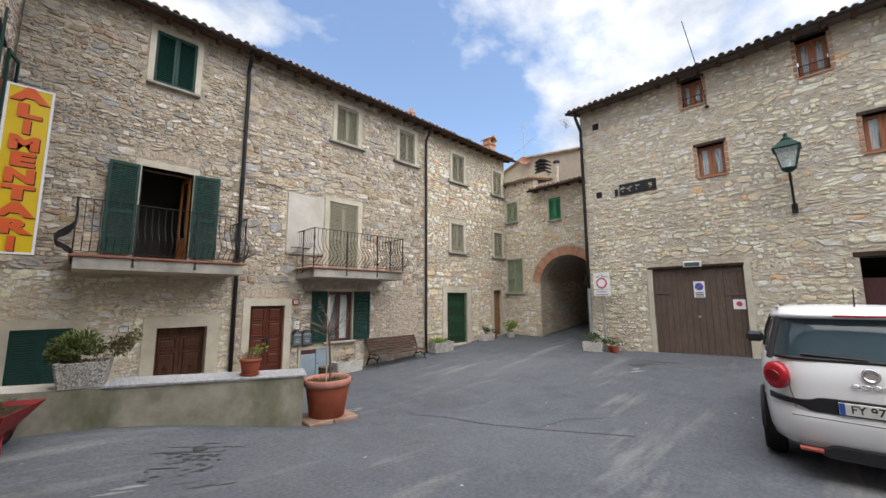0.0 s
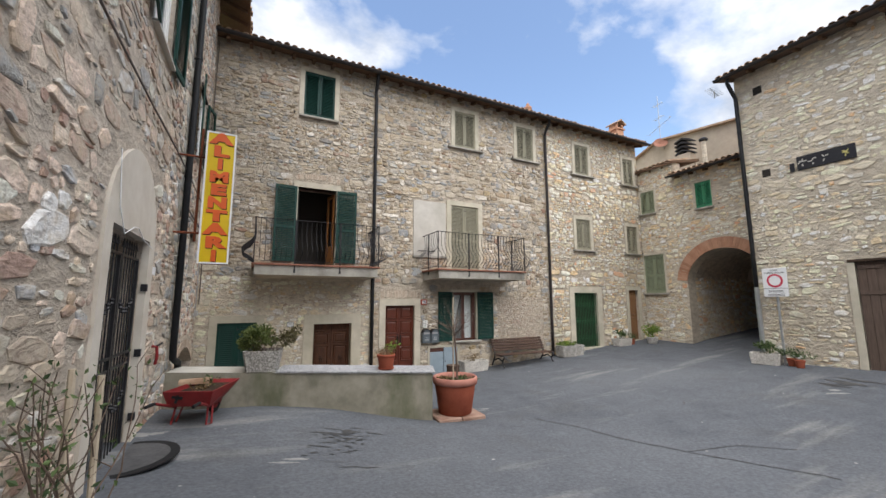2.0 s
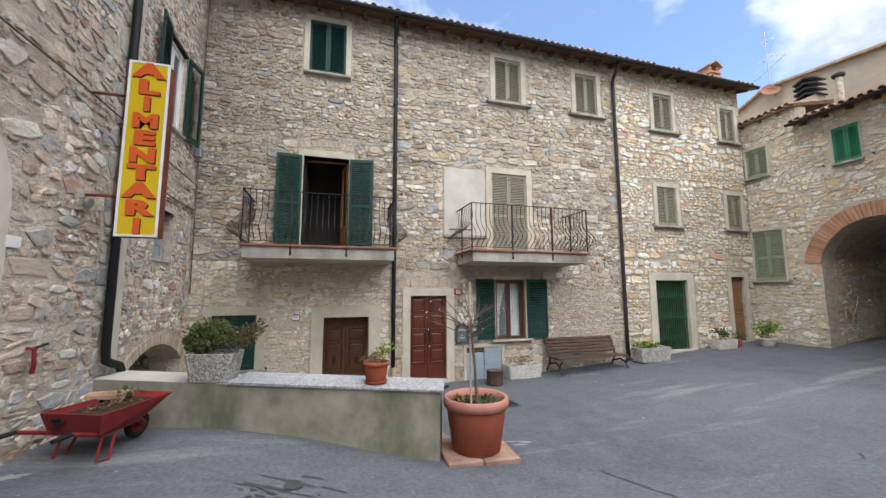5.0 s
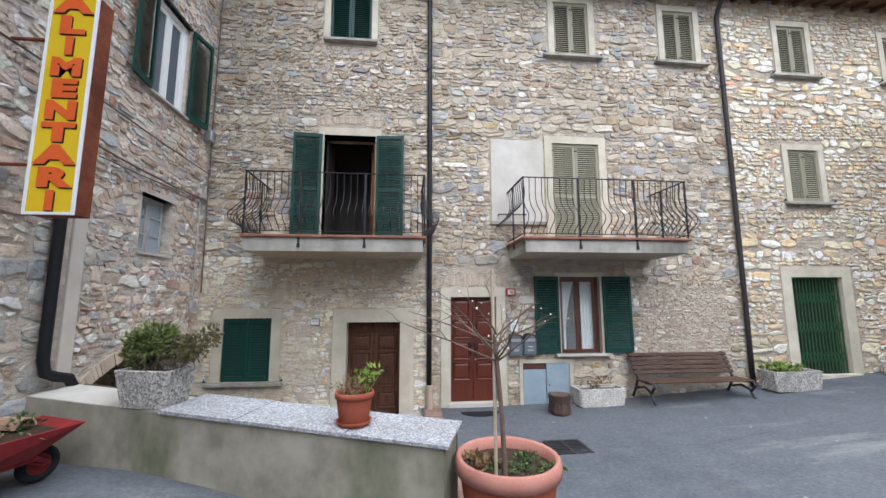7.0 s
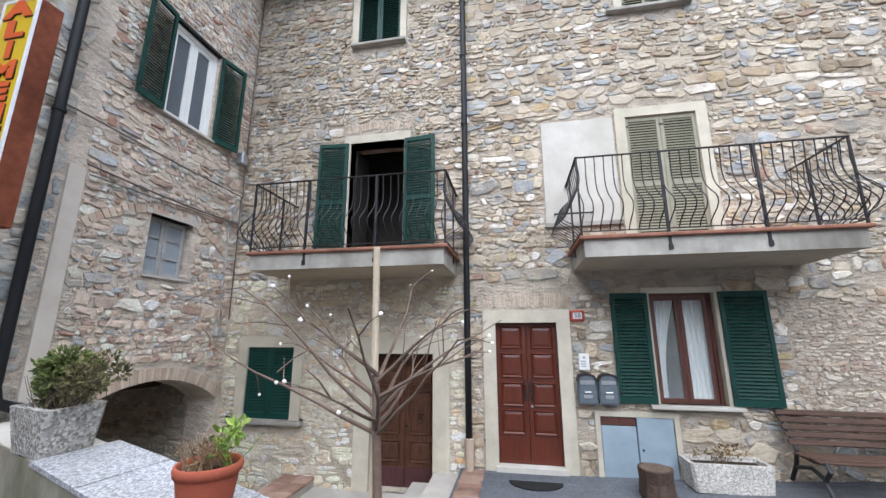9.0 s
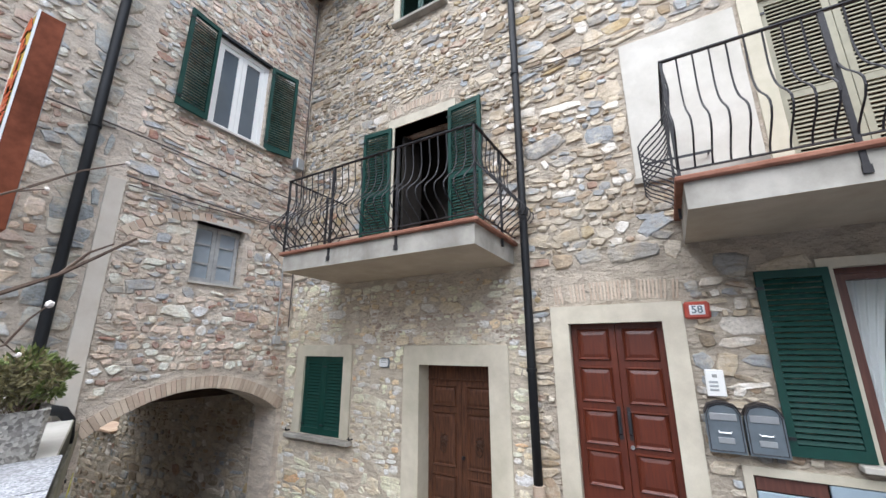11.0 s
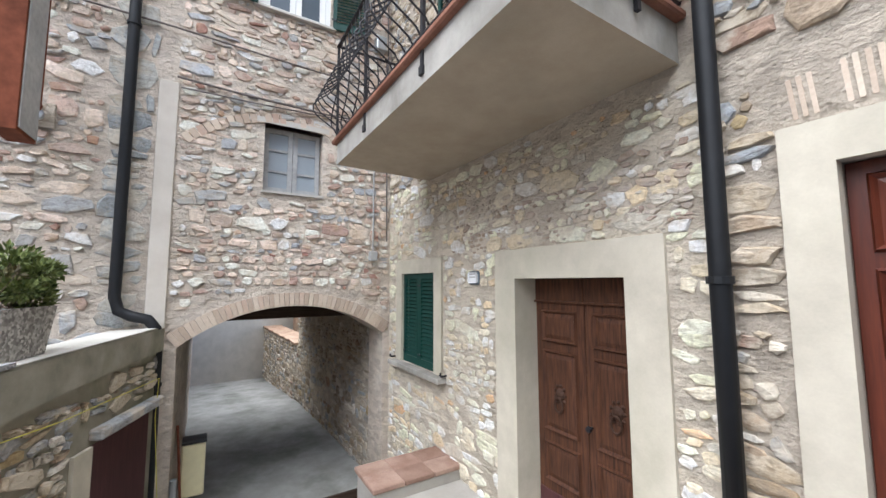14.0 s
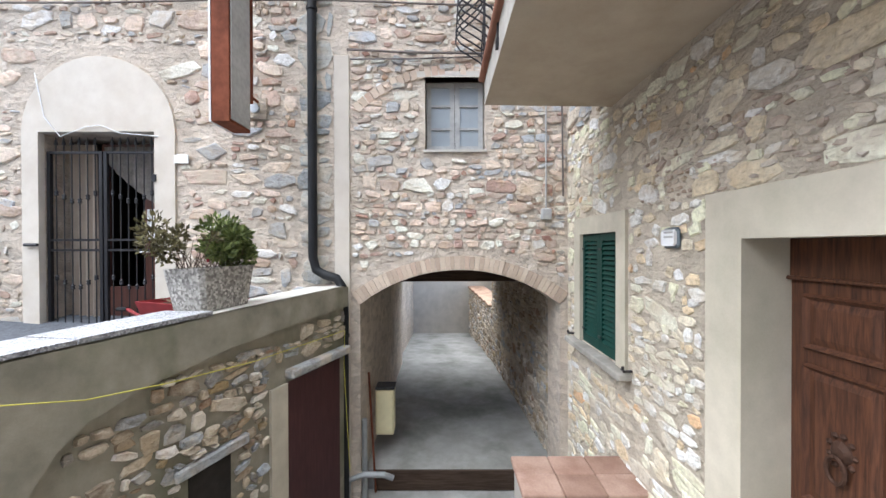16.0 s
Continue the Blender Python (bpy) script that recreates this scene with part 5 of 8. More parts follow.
# ---- lantern house openings ----
t = thing("garage_door", FL, "grey-brown boarded double garage door", "garage door", kind="structure")
u0, u1, w0, w1 = L_GARAGE
bm = B()
box(bm, u0 - 0.14, u0, -0.03, 0.05, w0, w1)
box(bm, u1, u1 + 0.16, -0.03, 0.05, w0, w1 + 0.1)
part("trim", bm, M_TRIM, t)
part("lintel", box(B(), u0 - 0.12, u1 + 0.02, -0.05, 0.3, w1, w1 + 0.07, 0.01), M_BEAM, t)
n = 14
for i in range(n):
    a, b = u0 + (u1 - u0) * i / n, u0 + (u1 - u0) * (i + 1) / n
    part("plank", box(B(), a + 0.003, b - 0.003, 0.06, 0.10, w0 + 0.14, w1, 0.004), M_GARAGE, t)
for a, b, z in ((u0 + 0.02, u0 + 0.45, w1 - 0.12), (u0 + 0.02, u0 + 0.48, w1 - 0.75), (u1 - 0.45, u1 - 0.02, w1 - 0.12), (u1 - 0.5, u1 - 0.02, w1 - 0.8)):
    part("strap", box(B(), a, b, 0.04, 0.06, z - 0.05, z + 0.03, 0.004), M_GARAGE, t)
part("lock", tube(B(), [((u0 + u1) / 2 + 0.02, 0.06, 1.72), ((u0 + u1) / 2 + 0.02, 0.03, 1.72)], 0.04, 10), M_SILVER, t)
part("notice", box(B(), -2.84, -2.56, 0.045, 0.055, 2.28, 2.76), M_SIGN_WHITE, t, "white and blue no-parking notice")
bm = lathe(B(), [(0.001, 0), (0.11, 0), (0.11, 0.004)], 20, close=True)
bmesh.ops.transform(bm, matrix=pose(-2.70, 0.044, 2.6, 90), verts=bm.verts[:])
part("disc", bm, M_BLUE, t)
bm = box(B(), -0.01, 0.01, 0.034, 0.039, -0.1, 0.1, m=pose(-2.70, 0, 2.6, 0, 45))
part("bar", bm, M_RED_PRINT, t)
bm = B()
for k in range(3):
    box(bm, -2.80, -2.60, 0.040, 0.044, 2.31 + 0.05 * k, 2.335 + 0.05 * k)
part("printed_bar", bm, M_BLACK, t)
part("notice", box(B(), -1.92, -1.64, 0.045, 0.055, 1.95, 2.22), M_SIGN_WHITE, t, "small white notice")
bm = lathe(B(), [(0.001, 0), (0.07, 0), (0.07, 0.004)], 16, close=True)
bmesh.ops.transform(bm, matrix=pose(-1.78, 0.044, 2.1, 90), verts=bm.verts[:])
part("disc", bm, M_RED_PRINT, t)


def wooden_window(name, hole, label, bars=0):
    t = thing(name, FL, label, "window", kind="structure")
    u0, u1, w0, w1 = hole
    casement(t, u0 + 0.02, u1 - 0.02, w0 + 0.01, w1 - 0.02, 0.16, M_WINDOW_WOOD, 2, 0.075)
    part("lintel", box(B(), u0 - 0.08, u1 + 0.06, -0.025, 0.2, w1, w1 + 0.09, 0.006), M_BEAM, t)
    part("sill", box(B(), u0 - 0.05, u1 + 0.05, -0.04, 0.1, w0 - 0.05, w0, 0.005), M_BRICK, t, "brick sill")
    part("curtain", wavy_cloth(B(), u0 + 0.05, (u0 + u1) / 2, w0 + 0.05, w1, 0.28, 3, 0.02, 0.35), M_CURTAIN, t)
    part("curtain", wavy_cloth(B(), u1 - 0.05, (u0 + u1) / 2, w0 + 0.05, w1, 0.28, 3, 0.02, 0.35), M_CURTAIN, t)
    for k in range(bars):
        part("rail", tube(B(), [(u0, 0.05, w0 + 0.1 + 0.22 * k), (u1, 0.05, w0 + 0.1 + 0.22 * k)], 0.012, 6), M_IRON, t)
    for k, u in ((0, u0 - 0.09), (1, u1 + 0.01)):
        for i in range(6):
            z = w0 + (w1 - w0) * (i + 0.5) / 6
            part("brick", box(B(), u, u + 0.08, -0.015, 0.05, z - 0.06, z + 0.06, 0.005), M_BRICK, t)


for i, (h, bars) in enumerate(zip(L_WIN, (0, 2, 2, 0))):
    wooden_window("window_%d" % (16 + i), h, "small red-brown wooden window with white curtains" + (" and iron rails" if bars else ""), bars)
t = thing("door_7", FL, "dark wooden doorway of the lantern house", "door", kind="structure")
u0, u1, w0, w1 = L_DOOR5
part("door_leaf", box(B(), u0, u1, 0.16, 0.2, w0, w1 - 0.5), M_PLUM, t)
part("lintel", box(B(), u0 - 0.1, u1 + 0.1, -0.02, 0.3, w1, w1 + 0.12, 0.01), M_BEAM, t)
# putlog holes are not cut; dark flat squares paint their shade
bm = B()
for h in L_HOLES:
    box(bm, h[0], h[1], -0.003, 0.02, h[2], h[3])
ob = tagged(part("putlog_holes", bm, M_DARK), "flat dark squares painting the shade of putlog holes in the masonry", "wall hole", kind="structure")
ob.matrix_basis = FL

# ---- brick arches ----
def ring_bricks(parent, u0, u1, spring, crown, deep, material, n, out=0.02, gap=0.008, into=0.2):
    half, rise = (u1 - u0) / 2, crown - spring
    r = (half * half + rise * rise) / (2 * rise)
    cz, c = crown - r, (u0 + u1) / 2
    a0 = math.atan2(spring - cz, half)
    step = (math.pi - 2 * a0) / n
    me = None
    for i in range(n):
        a = a0 + step * (i + 0.5)
        if me is None:
            bm = B()
            k0, k1 = (r * step - gap) / 2, ((r + deep) * step - gap) / 2
            v = [bm.verts.new(p) for p in ((-k0, -out, 0), (k0, -out, 0), (k1, -out, deep), (-k1, -out, deep), (-k0, into, 0), (k0, into, 0), (k1, into, deep), (-k1, into, deep))]
            for q in ((0, 1, 2, 3), (4, 7, 6, 5), (0, 4, 5, 1), (1, 5, 6, 2), (2, 6, 7, 3), (3, 7, 4, 0)):
                bm.faces.new([v[j] for j in q])
            me = bpy.data.meshes.new("brick")
            bm.to_mesh(me)
            bm.free()
            me.materials.append(material)
        ob = new("brick", me)
        ob.parent = parent
        ob.matrix_basis = pose(c - (r + 0.003) * math.cos(a), random.uniform(-0.006, 0.006), cz + (r + 0.003) * math.sin(a), 0, math.degrees(a) - 90, 0)


t = thing("brick_arch", FE, "red brick ring round the dark archway", "arch", kind="structure")
ring_bricks(t, -9.33, -6.67, 3.0, 4.18, 0.40, M_BRICK, 44, 0.03)
t = thing("brick_arch", FW, "flat limewashed brick ring over the passage", "arch", kind="structure")
ring_bricks(t, 8.62, 11.12, 0.86, 1.29, 0.17, M_BRICK_PALE, 46, 0.014, 0.005)
for name, u0, u1, s, c, d, n, m in (("lintel_arch", 3.50, 4.80, 2.335, 2.37, 0.20, 36, FN), ("lintel_arch", 0.95, 2.25, 5.66, 5.74, 0.14, 26, FN), ("lintel_arch", 11.3, 12.7, 2.80, 2.98, 0.05, 9, FN)):
    t = thing(name, m, "shallow relieving arch of upright bricks over an opening", "arch", "relieving arches", "structure")
    ring_bricks(t, u0, u1, s, c, d, M_BRICK_PALE, n, 0.004, 0.018, 0.02)
t = thing("blocked_arch", FW, "trace of a bricked-up arch above the small window", "arch", kind="structure")
ring_bricks(t, 8.62, 10.95, 3.25, 3.72, 0.12, M_BRICK_PALE, 30, 0.018, 0.012, 0.02)
ob = setting(part("quoin_strip", box(B(), 8.31, 8.50, -0.03, 0.02, -1.6, 3.96, 0.006), M_TRIM_PINK), "narrow smooth plaster pilaster", "trim")
ob.matrix_basis = FW

# ---- parapet ----
PM = Matrix.Translation(PAR_A) @ Euler((0, 0, math.atan2(PAR_DIR.y, PAR_DIR.x))).to_matrix().to_4x4()


def par_top(s, t):
    return 1.085 - 0.026 * s + 0.05 * t


bm = B()
rows = []
for i in range(19):
    s = PAR_LEN * i / 18
    rows.append([bm.verts.new(p) for p in ((s, 0, -1.0), (s, 0, par_top(s, 0)), (s, PAR_WIDE, par_top(s, PAR_WIDE)), (s, PAR_WIDE, -1.9))])
for a, b in zip(rows, rows[1:]):
    for k in range(3):
        bm.faces.new((a[k], b[k], b[k + 1], a[k + 1]))
bm.faces.new(rows[-1])
bmesh.ops.recalc_face_normals(bm, faces=bm.faces[:])
parapet = setting(part("parapet", bm, M_PARAPET), "stained cement parapet above the sunken lane", "parapet")
parapet.matrix_basis = PM
bm = B()
for i in range(9):
    s0, s1 = 2.02 * i / 9, 2.02 * (i + 1) / 9
    bm.faces.new([bm.verts.new(p) for p in ((s0, 0.01, par_top(s0, 0) + 0.004), (s1, 0.01, par_top(s1, 0) + 0.004), (s1, PAR_WIDE - 0.01, par_top(s1, PAR_WIDE) + 0.004), (s0, PAR_WIDE - 0.01, par_top(s0, PAR_WIDE) + 0.004))])
part("cement_top", bm, M_PARAPET_TOP, parapet, "pale bare cement top")
for k, (s0, s1, lift) in enumerate(((1.78, 2.62, 0.034), (2.62, 3.68, 0.03), (3.68, 4.55, 0.027))):
    bm = B()
    q = [(s0 + 0.004, -0.03), (s1 - 0.004, -0.03), (s1 - 0.004, PAR_WIDE + 0.03), (s0 + 0.004, PAR_WIDE + 0.03)]
    lo = [bm.verts.new((s, t, par_top(s, t) + 0.002)) for s, t in q]
    hi = [bm.verts.new((s, t, par_top(s, t) + lift)) for s, t in q]
    bm.faces.new(hi)
    bm.faces.new(lo[::-1])
    for i in range(4):
        bm.faces.new((lo[i], lo[(i + 1) % 4], hi[(i + 1) % 4], hi[i]))
    part("coping_slab", bm, M_TERRAZZO, parapet, "speckled white terrazzo slab")
# north face of the parapet: plaster above a curved edge, rubble below, cellar door and painted recess
FP = PM @ Matrix.Translation((0, PAR_WIDE, 0)) @ pose(0, 0, 0, 0, 0, 180)   # x runs west along the face
wall_parapet = thing("wall_parapet_north", FP, "rubble foot of the parapet under a curved plaster edge", "wall", kind="structure")
bm = B()
edge = [(-4.5, -0.9), (-3.2, -0.5), (-2.92, 0.1), (-2.84, 0.33), (-2.73, 0.49), (-2.58, 0.60), (-2.31, 0.685), (-1.69, 0.775), (-0.9, 0.83), (0.0, 0.87)]
top = [(x, par_top(-x, PAR_WIDE) - 0.003) for x, _ in edge]
a = [bm.verts.new((x, -0.055, z)) for x, z in edge]
b = [bm.verts.new((x, -0.055, z)) for x, z in top]
c = [bm.verts.new((x, 0.02, z)) for x, z in edge]
for i in range(len(a) - 1):
    bm.faces.new((a[i], a[i + 1], b[i + 1], b[i]))
    bm.faces.new((a[i], c[i], c[i + 1], a[i + 1]))
bmesh.ops.recalc_face_normals(bm, faces=bm.faces[:])
part("plaster_band", bm, M_PARAPET, wall_parapet, "mossy stained plaster band")
bm = B()
box(bm, -0.98, -0.12, -0.01, 0.08, -1.7, 0.27)
part("cellar_door", bm, M_PLUM, wall_parapet, "dark plum cellar door")
part("door_frame", box(B(), -1.2, -0.99, -0.03, 0.05, -1.7, 0.27), M_TRIM, wall_parapet, "pale plaster jamb")
part("lintel", box(B(), -1.0, 0.0, -0.10, 0.02, 0.31, 0.40, 0.015), STONES["warm"][1], wall_parapet, "flat stone lintel")
# no hollow here: a near-black panel paints the recess's shade
part("recess", box(B(), -1.97, -1.62, -0.012, 0.02, -1.2, -0.075), M_DARK, wall_parapet, "flat dark panel painting the shade of a low recess")
part("lintel", box(B(), -2.08, -1.45, -0.045, 0.02, -0.075, 0.015, 0.015), STONES["warm"][1], wall_parapet)


def under_edge(u, w):
    for (x0, z0), (x1, z1) in zip(edge, edge[1:]):
        if x0 <= u <= x1:
            return w > z0 + (z1 - z0) * (u - x0) / (x1 - x0) - 0.02
    return True


# ---- balconies ----
def bow(f):
    """How far a baluster bellies out at the height f (0 foot, 1 rail)."""
    return 0.27 * math.exp(-((f - 0.25) / 0.19) ** 2) * min(1, f / 0.14) - 0.025 * math.exp(-((f - 0.72) / 0.15) ** 2)


def balcony(name, m, u0, u1, depth, w_slab, w_top, rail_h, label, posts, gap=0.115):
    t = thing(name, m, label, "balcony")
    bm = B()
    v = [bm.verts.new(p) for p in ((u0 + 0.06, 0.03, w_slab), (u1 - 0.06, 0.03, w_slab), (u1 - 0.06, -depth + 0.05, w_slab + 0.02), (u0 + 0.06, -depth + 0.05, w_slab + 0.02))]
    q = [bm.verts.new((p.co.x, p.co.y, w_top - 0.05)) for p in v]
    bm.faces.new(v)
    bm.faces.new(q)
    for i in range(4):
        f = bm.faces.new((v[i], v[(i + 1) % 4], q[(i + 1) % 4], q[i]))
        f.material_index = 1
    bmesh.ops.recalc_face_normals(bm, faces=bm.faces[:])
    part("slab", bm, (M_SLAB_UNDER, M_SLAB_EDGE), t, "weathered concrete slab")
    bm = B()
    box(bm, u0, u1, -depth, 0.0, w_top - 0.05, w_top, 0.012)
    part("tile_edge", bm, M_TERRA_EDGE, t, "dark terracotta tile edge")
    yr, base, top = -depth + 0.05, w_top + 0.06, w_top + rail_h
    runs = [((u0 + 0.04, 0.0), (u0 + 0.04, yr), (-1, 0)), ((u0 + 0.04, yr), (u1 - 0.04, yr), (0, -1)), ((u1 - 0.04, yr), (u1 - 0.04, 0.0), (1, 0))]
    for a, b, side in runs:
        x0, x1 = sorted((a[0], b[0]))
        y0, y1 = sorted((a[1], b[1]))
        for nm, z, k in (("hand_rail", top, 0.018), ("foot_rail", base, 0.010)):
            e = 0.001 if side[0] else 0.0
            part(nm, box(B(), x0 - k, x1 + k, y0 - k, y1 + k, z - 0.006 + e, z + 0.006 + e), M_IRON, t)
    for a, b, n in runs:
        length = math.hypot(b[0] - a[0], b[1] - a[1])
        count = int(length / gap)
        bm = B()
        bent = [(bow(i / 18), base + (top - base) * i / 18) for i in range(19)]
        tube(bm, [(0, -d, z) for d, z in bent], 0.0075, 6)
        me = bpy.data.meshes.new("baluster")
        bm.to_mesh(me)
        bm.free()
        me.materials.append(M_IRON)
        turn = math.degrees(math.atan2(n[0], -n[1]))
        for i in range(count + 1):
            f = i / count
            ob = new("baluster", me)
            ob.parent = t
            ob.matrix_basis = pose(a[0] + (b[0] - a[0]) * f, a[1] + (b[1] - a[1]) * f, 0, 0, 0, turn)
    for u in posts:
        bm = B()
        box(bm, u - 0.018, u + 0.018, yr - 0.012, yr + 0.012, w_top - 0.2, top)
        box(bm, u - 0.025, u + 0.025, yr - 0.02, yr + 0.05, w_top - 0.22, w_top - 0.16)
        part("post", bm, M_IRON, t)
    for u in (u0 + 0.04, u1 - 0.04):
        part("corner_post", box(B(), u - 0.012, u + 0.012, yr - 0.012, yr + 0.012, w_top, top), M_IRON, t)
    for u in (u0 + 0.04, u1 - 0.04):
        part("wall_post", box(B(), u - 0.012, u + 0.012, -0.45, -0.42, w_top - 0.15, top), M_IRON, t)
    return t


balcony("balcony", FN, 0.0, 3.12, 1.22, 2.87, 3.17, 1.10, "concrete balcony with bellied wrought iron railing", (0.95, 2.05))
balcony("balcony", FN, 4.86, 8.12, 1.18, 2.90, 3.20, 1.11, "concrete balcony with bellied wrought iron railing before closed shutters", (5.95, 7.05))


def leaves(bm, centre, radius, n, size, rs, squash=1.0, lean=(0, 0, 0)):
    """Small pointed leaves scattered through an uneven crown."""
    c = Vector(centre)
    lumps = [(c + Vector((rs.gauss(0, 0.45) * radius[0], rs.gauss(0, 0.45) * radius[1], rs.gauss(0.1, 0.4) * radius[2])), rs.uniform(0.25, 0.55)) for _ in range(9)]
    for _ in range(n):
        lc, lr = rs.choice(lumps)
        d = Vector((rs.gauss(0, 1), rs.gauss(0, 1), rs.gauss(0, 1))).normalized() * lr * rs.uniform(0.4, 1.0)
        p = lc + Vector((d.x * radius[0], d.y * radius[1], d.z * radius[2]))
        ax = (d.normalized() + Vector((rs.uniform(-.7, .7), rs.uniform(-.7, .7), rs.uniform(-.2, .9)))).normalized()
        s = ax.orthogonal().normalized()
        s.rotate(Matrix.Rotation(rs.uniform(0, 6.28), 3, ax))
        k = size * rs.uniform(0.6, 1.3)
        nrm = ax.cross(s) * k * 0.12
        v = [bm.verts.new(q) for q in (p, p + ax * k * 0.45 + s * k * 0.24 + nrm, p + ax * k, p + ax * k * 0.45 - s * k * 0.24 + nrm)]
        bm.faces.new(v)
    return bm


def stalks(bm, n, spread, h, rs, base=(0, 0, 0), r=0.004, lean=0.5):
    b = Vector(base)
    for _ in range(n):
        a, q = rs.uniform(0, 6.28), rs.uniform(0, spread)
        p = b + Vector((q * math.cos(a), q * math.sin(a), 0))
        d = Vector((rs.gauss(0, lean), rs.gauss(0, lean), 1)).normalized()
        e = p + d * h * rs.uniform(0.5, 1.1)
        mid = p.lerp(e, 0.5) + Vector((rs.gauss(0, 0.015), rs.gauss(0, 0.015), 0))
        tube(bm, [p, mid, e], r, 4, r * 0.4, False)
    return bm


def par_point(s, t, lift=0.0):
    p = PM @ Vector((s, t, 0))
    return (p.x, p.y, par_top(s, t) + lift)


PAR_TURN = math.degrees(math.atan2(PAR_DIR.y, PAR_DIR.x))


def tapered_box(bm, a0, b0, a1, b1, z0, z1, bevel=0.02):
    v = [bm.verts.new((sx * (a0 if z == z0 else a1), sy * (b0 if z == z0 else b1), z)) for z in (z0, z1) for sx, sy in ((-1, -1), (1, -1), (1, 1), (-1, 1))]
    bm.faces.new(v[:4][::-1])
    bm.faces.new(v[4:])
    for i in range(4):
        bm.faces.new((v[i], v[(i + 1) % 4], v[4 + (i + 1) % 4], v[4 + i]))
    if bevel:
        bmesh.ops.bevel(bm, geom=bm.edges[:], offset=bevel, segments=2, affect="EDGES")
    return bm


def trough(t, a, b, h, material, taper=0.92):
    """A hollow planter with soil."""
    bm = B()
    out0, out1 = (a * taper, b * taper), (a, b)
    rings = []
    for (x, y), z in ((out0, 0), (out1, h), ((a - 0.05, b - 0.05), h), ((a - 0.06, b - 0.06), h - 0.07)):
        k = 0.03
        rings.append([bm.verts.new(p + (z,)) for p in ((-x + k, -y), (x - k, -y), (x, -y + k), (x, y - k), (x - k, y), (-x + k, y), (-x, y - k), (-x, -y + k))])
    for p, q in zip(rings, rings[1:]):
        for i in range(8):
            bm.faces.new((p[i], p[(i + 1) % 8], q[(i + 1) % 8], q[i]))
    bm.faces.new(rings[0][::-1])
    body = part("trough", bm, material, t)
    part("soil", box(B(), -a + 0.05, a - 0.05, -b + 0.05, b - 0.05, h - 0.09, h - 0.05, 0.005), M_SOIL, t)
    return body


def on_ground(x, y, turn=0.0, lift=0.0):
    return pose(x, y, ground_z(x, y) + lift, 0, 0, turn)


# gravel-concrete planter with a shrub, on the parapet
rs = random.Random(21)
x, y, z = par_point(1.51, 0.165, 0.012)
t = thing("stone_planter", pose(x, y, z, 2, 0, PAR_TURN + 6), "exposed-gravel concrete planter with a small olive-green shrub on the parapet", "planter")
trough(t, 0.30, 0.20, 0.35, M_GRAVEL, 0.82)
bm = leaves(B(), (-0.08, 0, 0.52), (0.42, 0.28, 0.21), 3200, 0.052, rs)
part("shrub", bm, M_LEAF, t, "small leaved olive shrub")
bm = leaves(B(), (0.34, 0.05, 0.52), (0.20, 0.2, 0.24), 900, 0.045, rs)
part("shrub", bm, M_LEAF_OLD, t, "half withered brownish shrub")
part("shrub", stalks(stalks(B(), 26, 0.22, 0.32, rs, (-0.05, 0, 0.28)), 16, 0.1, 0.4, rs, (0.2, 0, 0.28)), M_BARK, t)


def flower_pot(m, r, h, label, saucer=True, material=None, rim=None):
    t = thing("flower_pot", m, label, "flower pot")
    k = r / 0.2
    bm = lathe(B(), [(r * 0.70, 0), (r * 0.74, 0.01), (r * 0.93, h * 0.8), (r * 0.93, h * 0.82)], 28)
    part("body", bm, material or M_POT, t, smooth=True)
    bm = lathe(B(), [(r * 0.92, h * 0.80), (r * 1.0, h * 0.81), (r * 1.03, h * 0.9), (r * 1.0, h * 0.985), (r * 0.96, h), (r * 0.90, h * 0.98), (r * 0.88, h * 0.86)], 28)
    part("rim", bm, rim or material or M_POT, t, smooth=True)
    part("soil", lathe(B(), [(r * 0.3, h * 0.87), (r * 0.89, h * 0.86)], 20), M_SOIL, t)
    if saucer:
        part("saucer", lathe(B(), [(r * 0.8, -0.002), (r * 0.92, 0.03), (r * 0.9, 0.034), (r * 0.75, 0.012)], 28), material or M_POT, t, smooth=True)
    return t


rs = random.Random(22)
x, y, z = par_point(3.66, 0.18, 0.034)
t = flower_pot(pose(x, y, z), 0.165, 0.27, "terracotta pot of half-dry plants in a saucer on the parapet")
part("dry_plant", stalks(B(), 70, 0.11, 0.2, rs, (-0.03, 0, 0.23), 0.003, 0.45), M_DRYTWIG, t)
part("dry_leaves", leaves(B(), (-0.04, 0, 0.31), (0.13, 0.12, 0.07), 160, 0.03, rs), M_LEAF_DRY, t)
part("green_plant", leaves(stalks(B(), 8, 0.04, 0.22, rs, (0.10, 0.02, 0.22)), (0.11, 0.02, 0.38), (0.07, 0.07, 0.10), 90, 0.055, rs), M_LEAF_FRESH, t, "fresh green shoots")

# large pot with a staked sapling on paving slabs
rs = random.Random(23)
px, py = 3.60, 6.66
t = thing("paving_slab", on_ground(px, py, -4), "pair of brown stone slabs under the large pot", "slab")
part("slab", box(B(), -0.46, -0.02, -0.36, 0.36, -0.06, 0.085, 0.015), M_TILE_TOP, t)
part("slab", box(B(), -0.01, 0.45, -0.37, 0.34, -0.06, 0.08, 0.015), M_TILE_TOP, t)
t = flower_pot(on_ground(px, py, 0, 0.085), 0.415, 0.66, "large terracotta plastic pot holding a bare staked sapling", False, None, M_POT_RIM)
part("ground_cover", leaves(B(), (0.08, -0.05, 0.60), (0.24, 0.22, 0.02), 260, 0.045, rs), M_LEAF_DARK, t)
bm = leaves(B(), (-0.2, 0.02, 0.60), (0.13, 0.14, 0.03), 160, 0.06, rs)
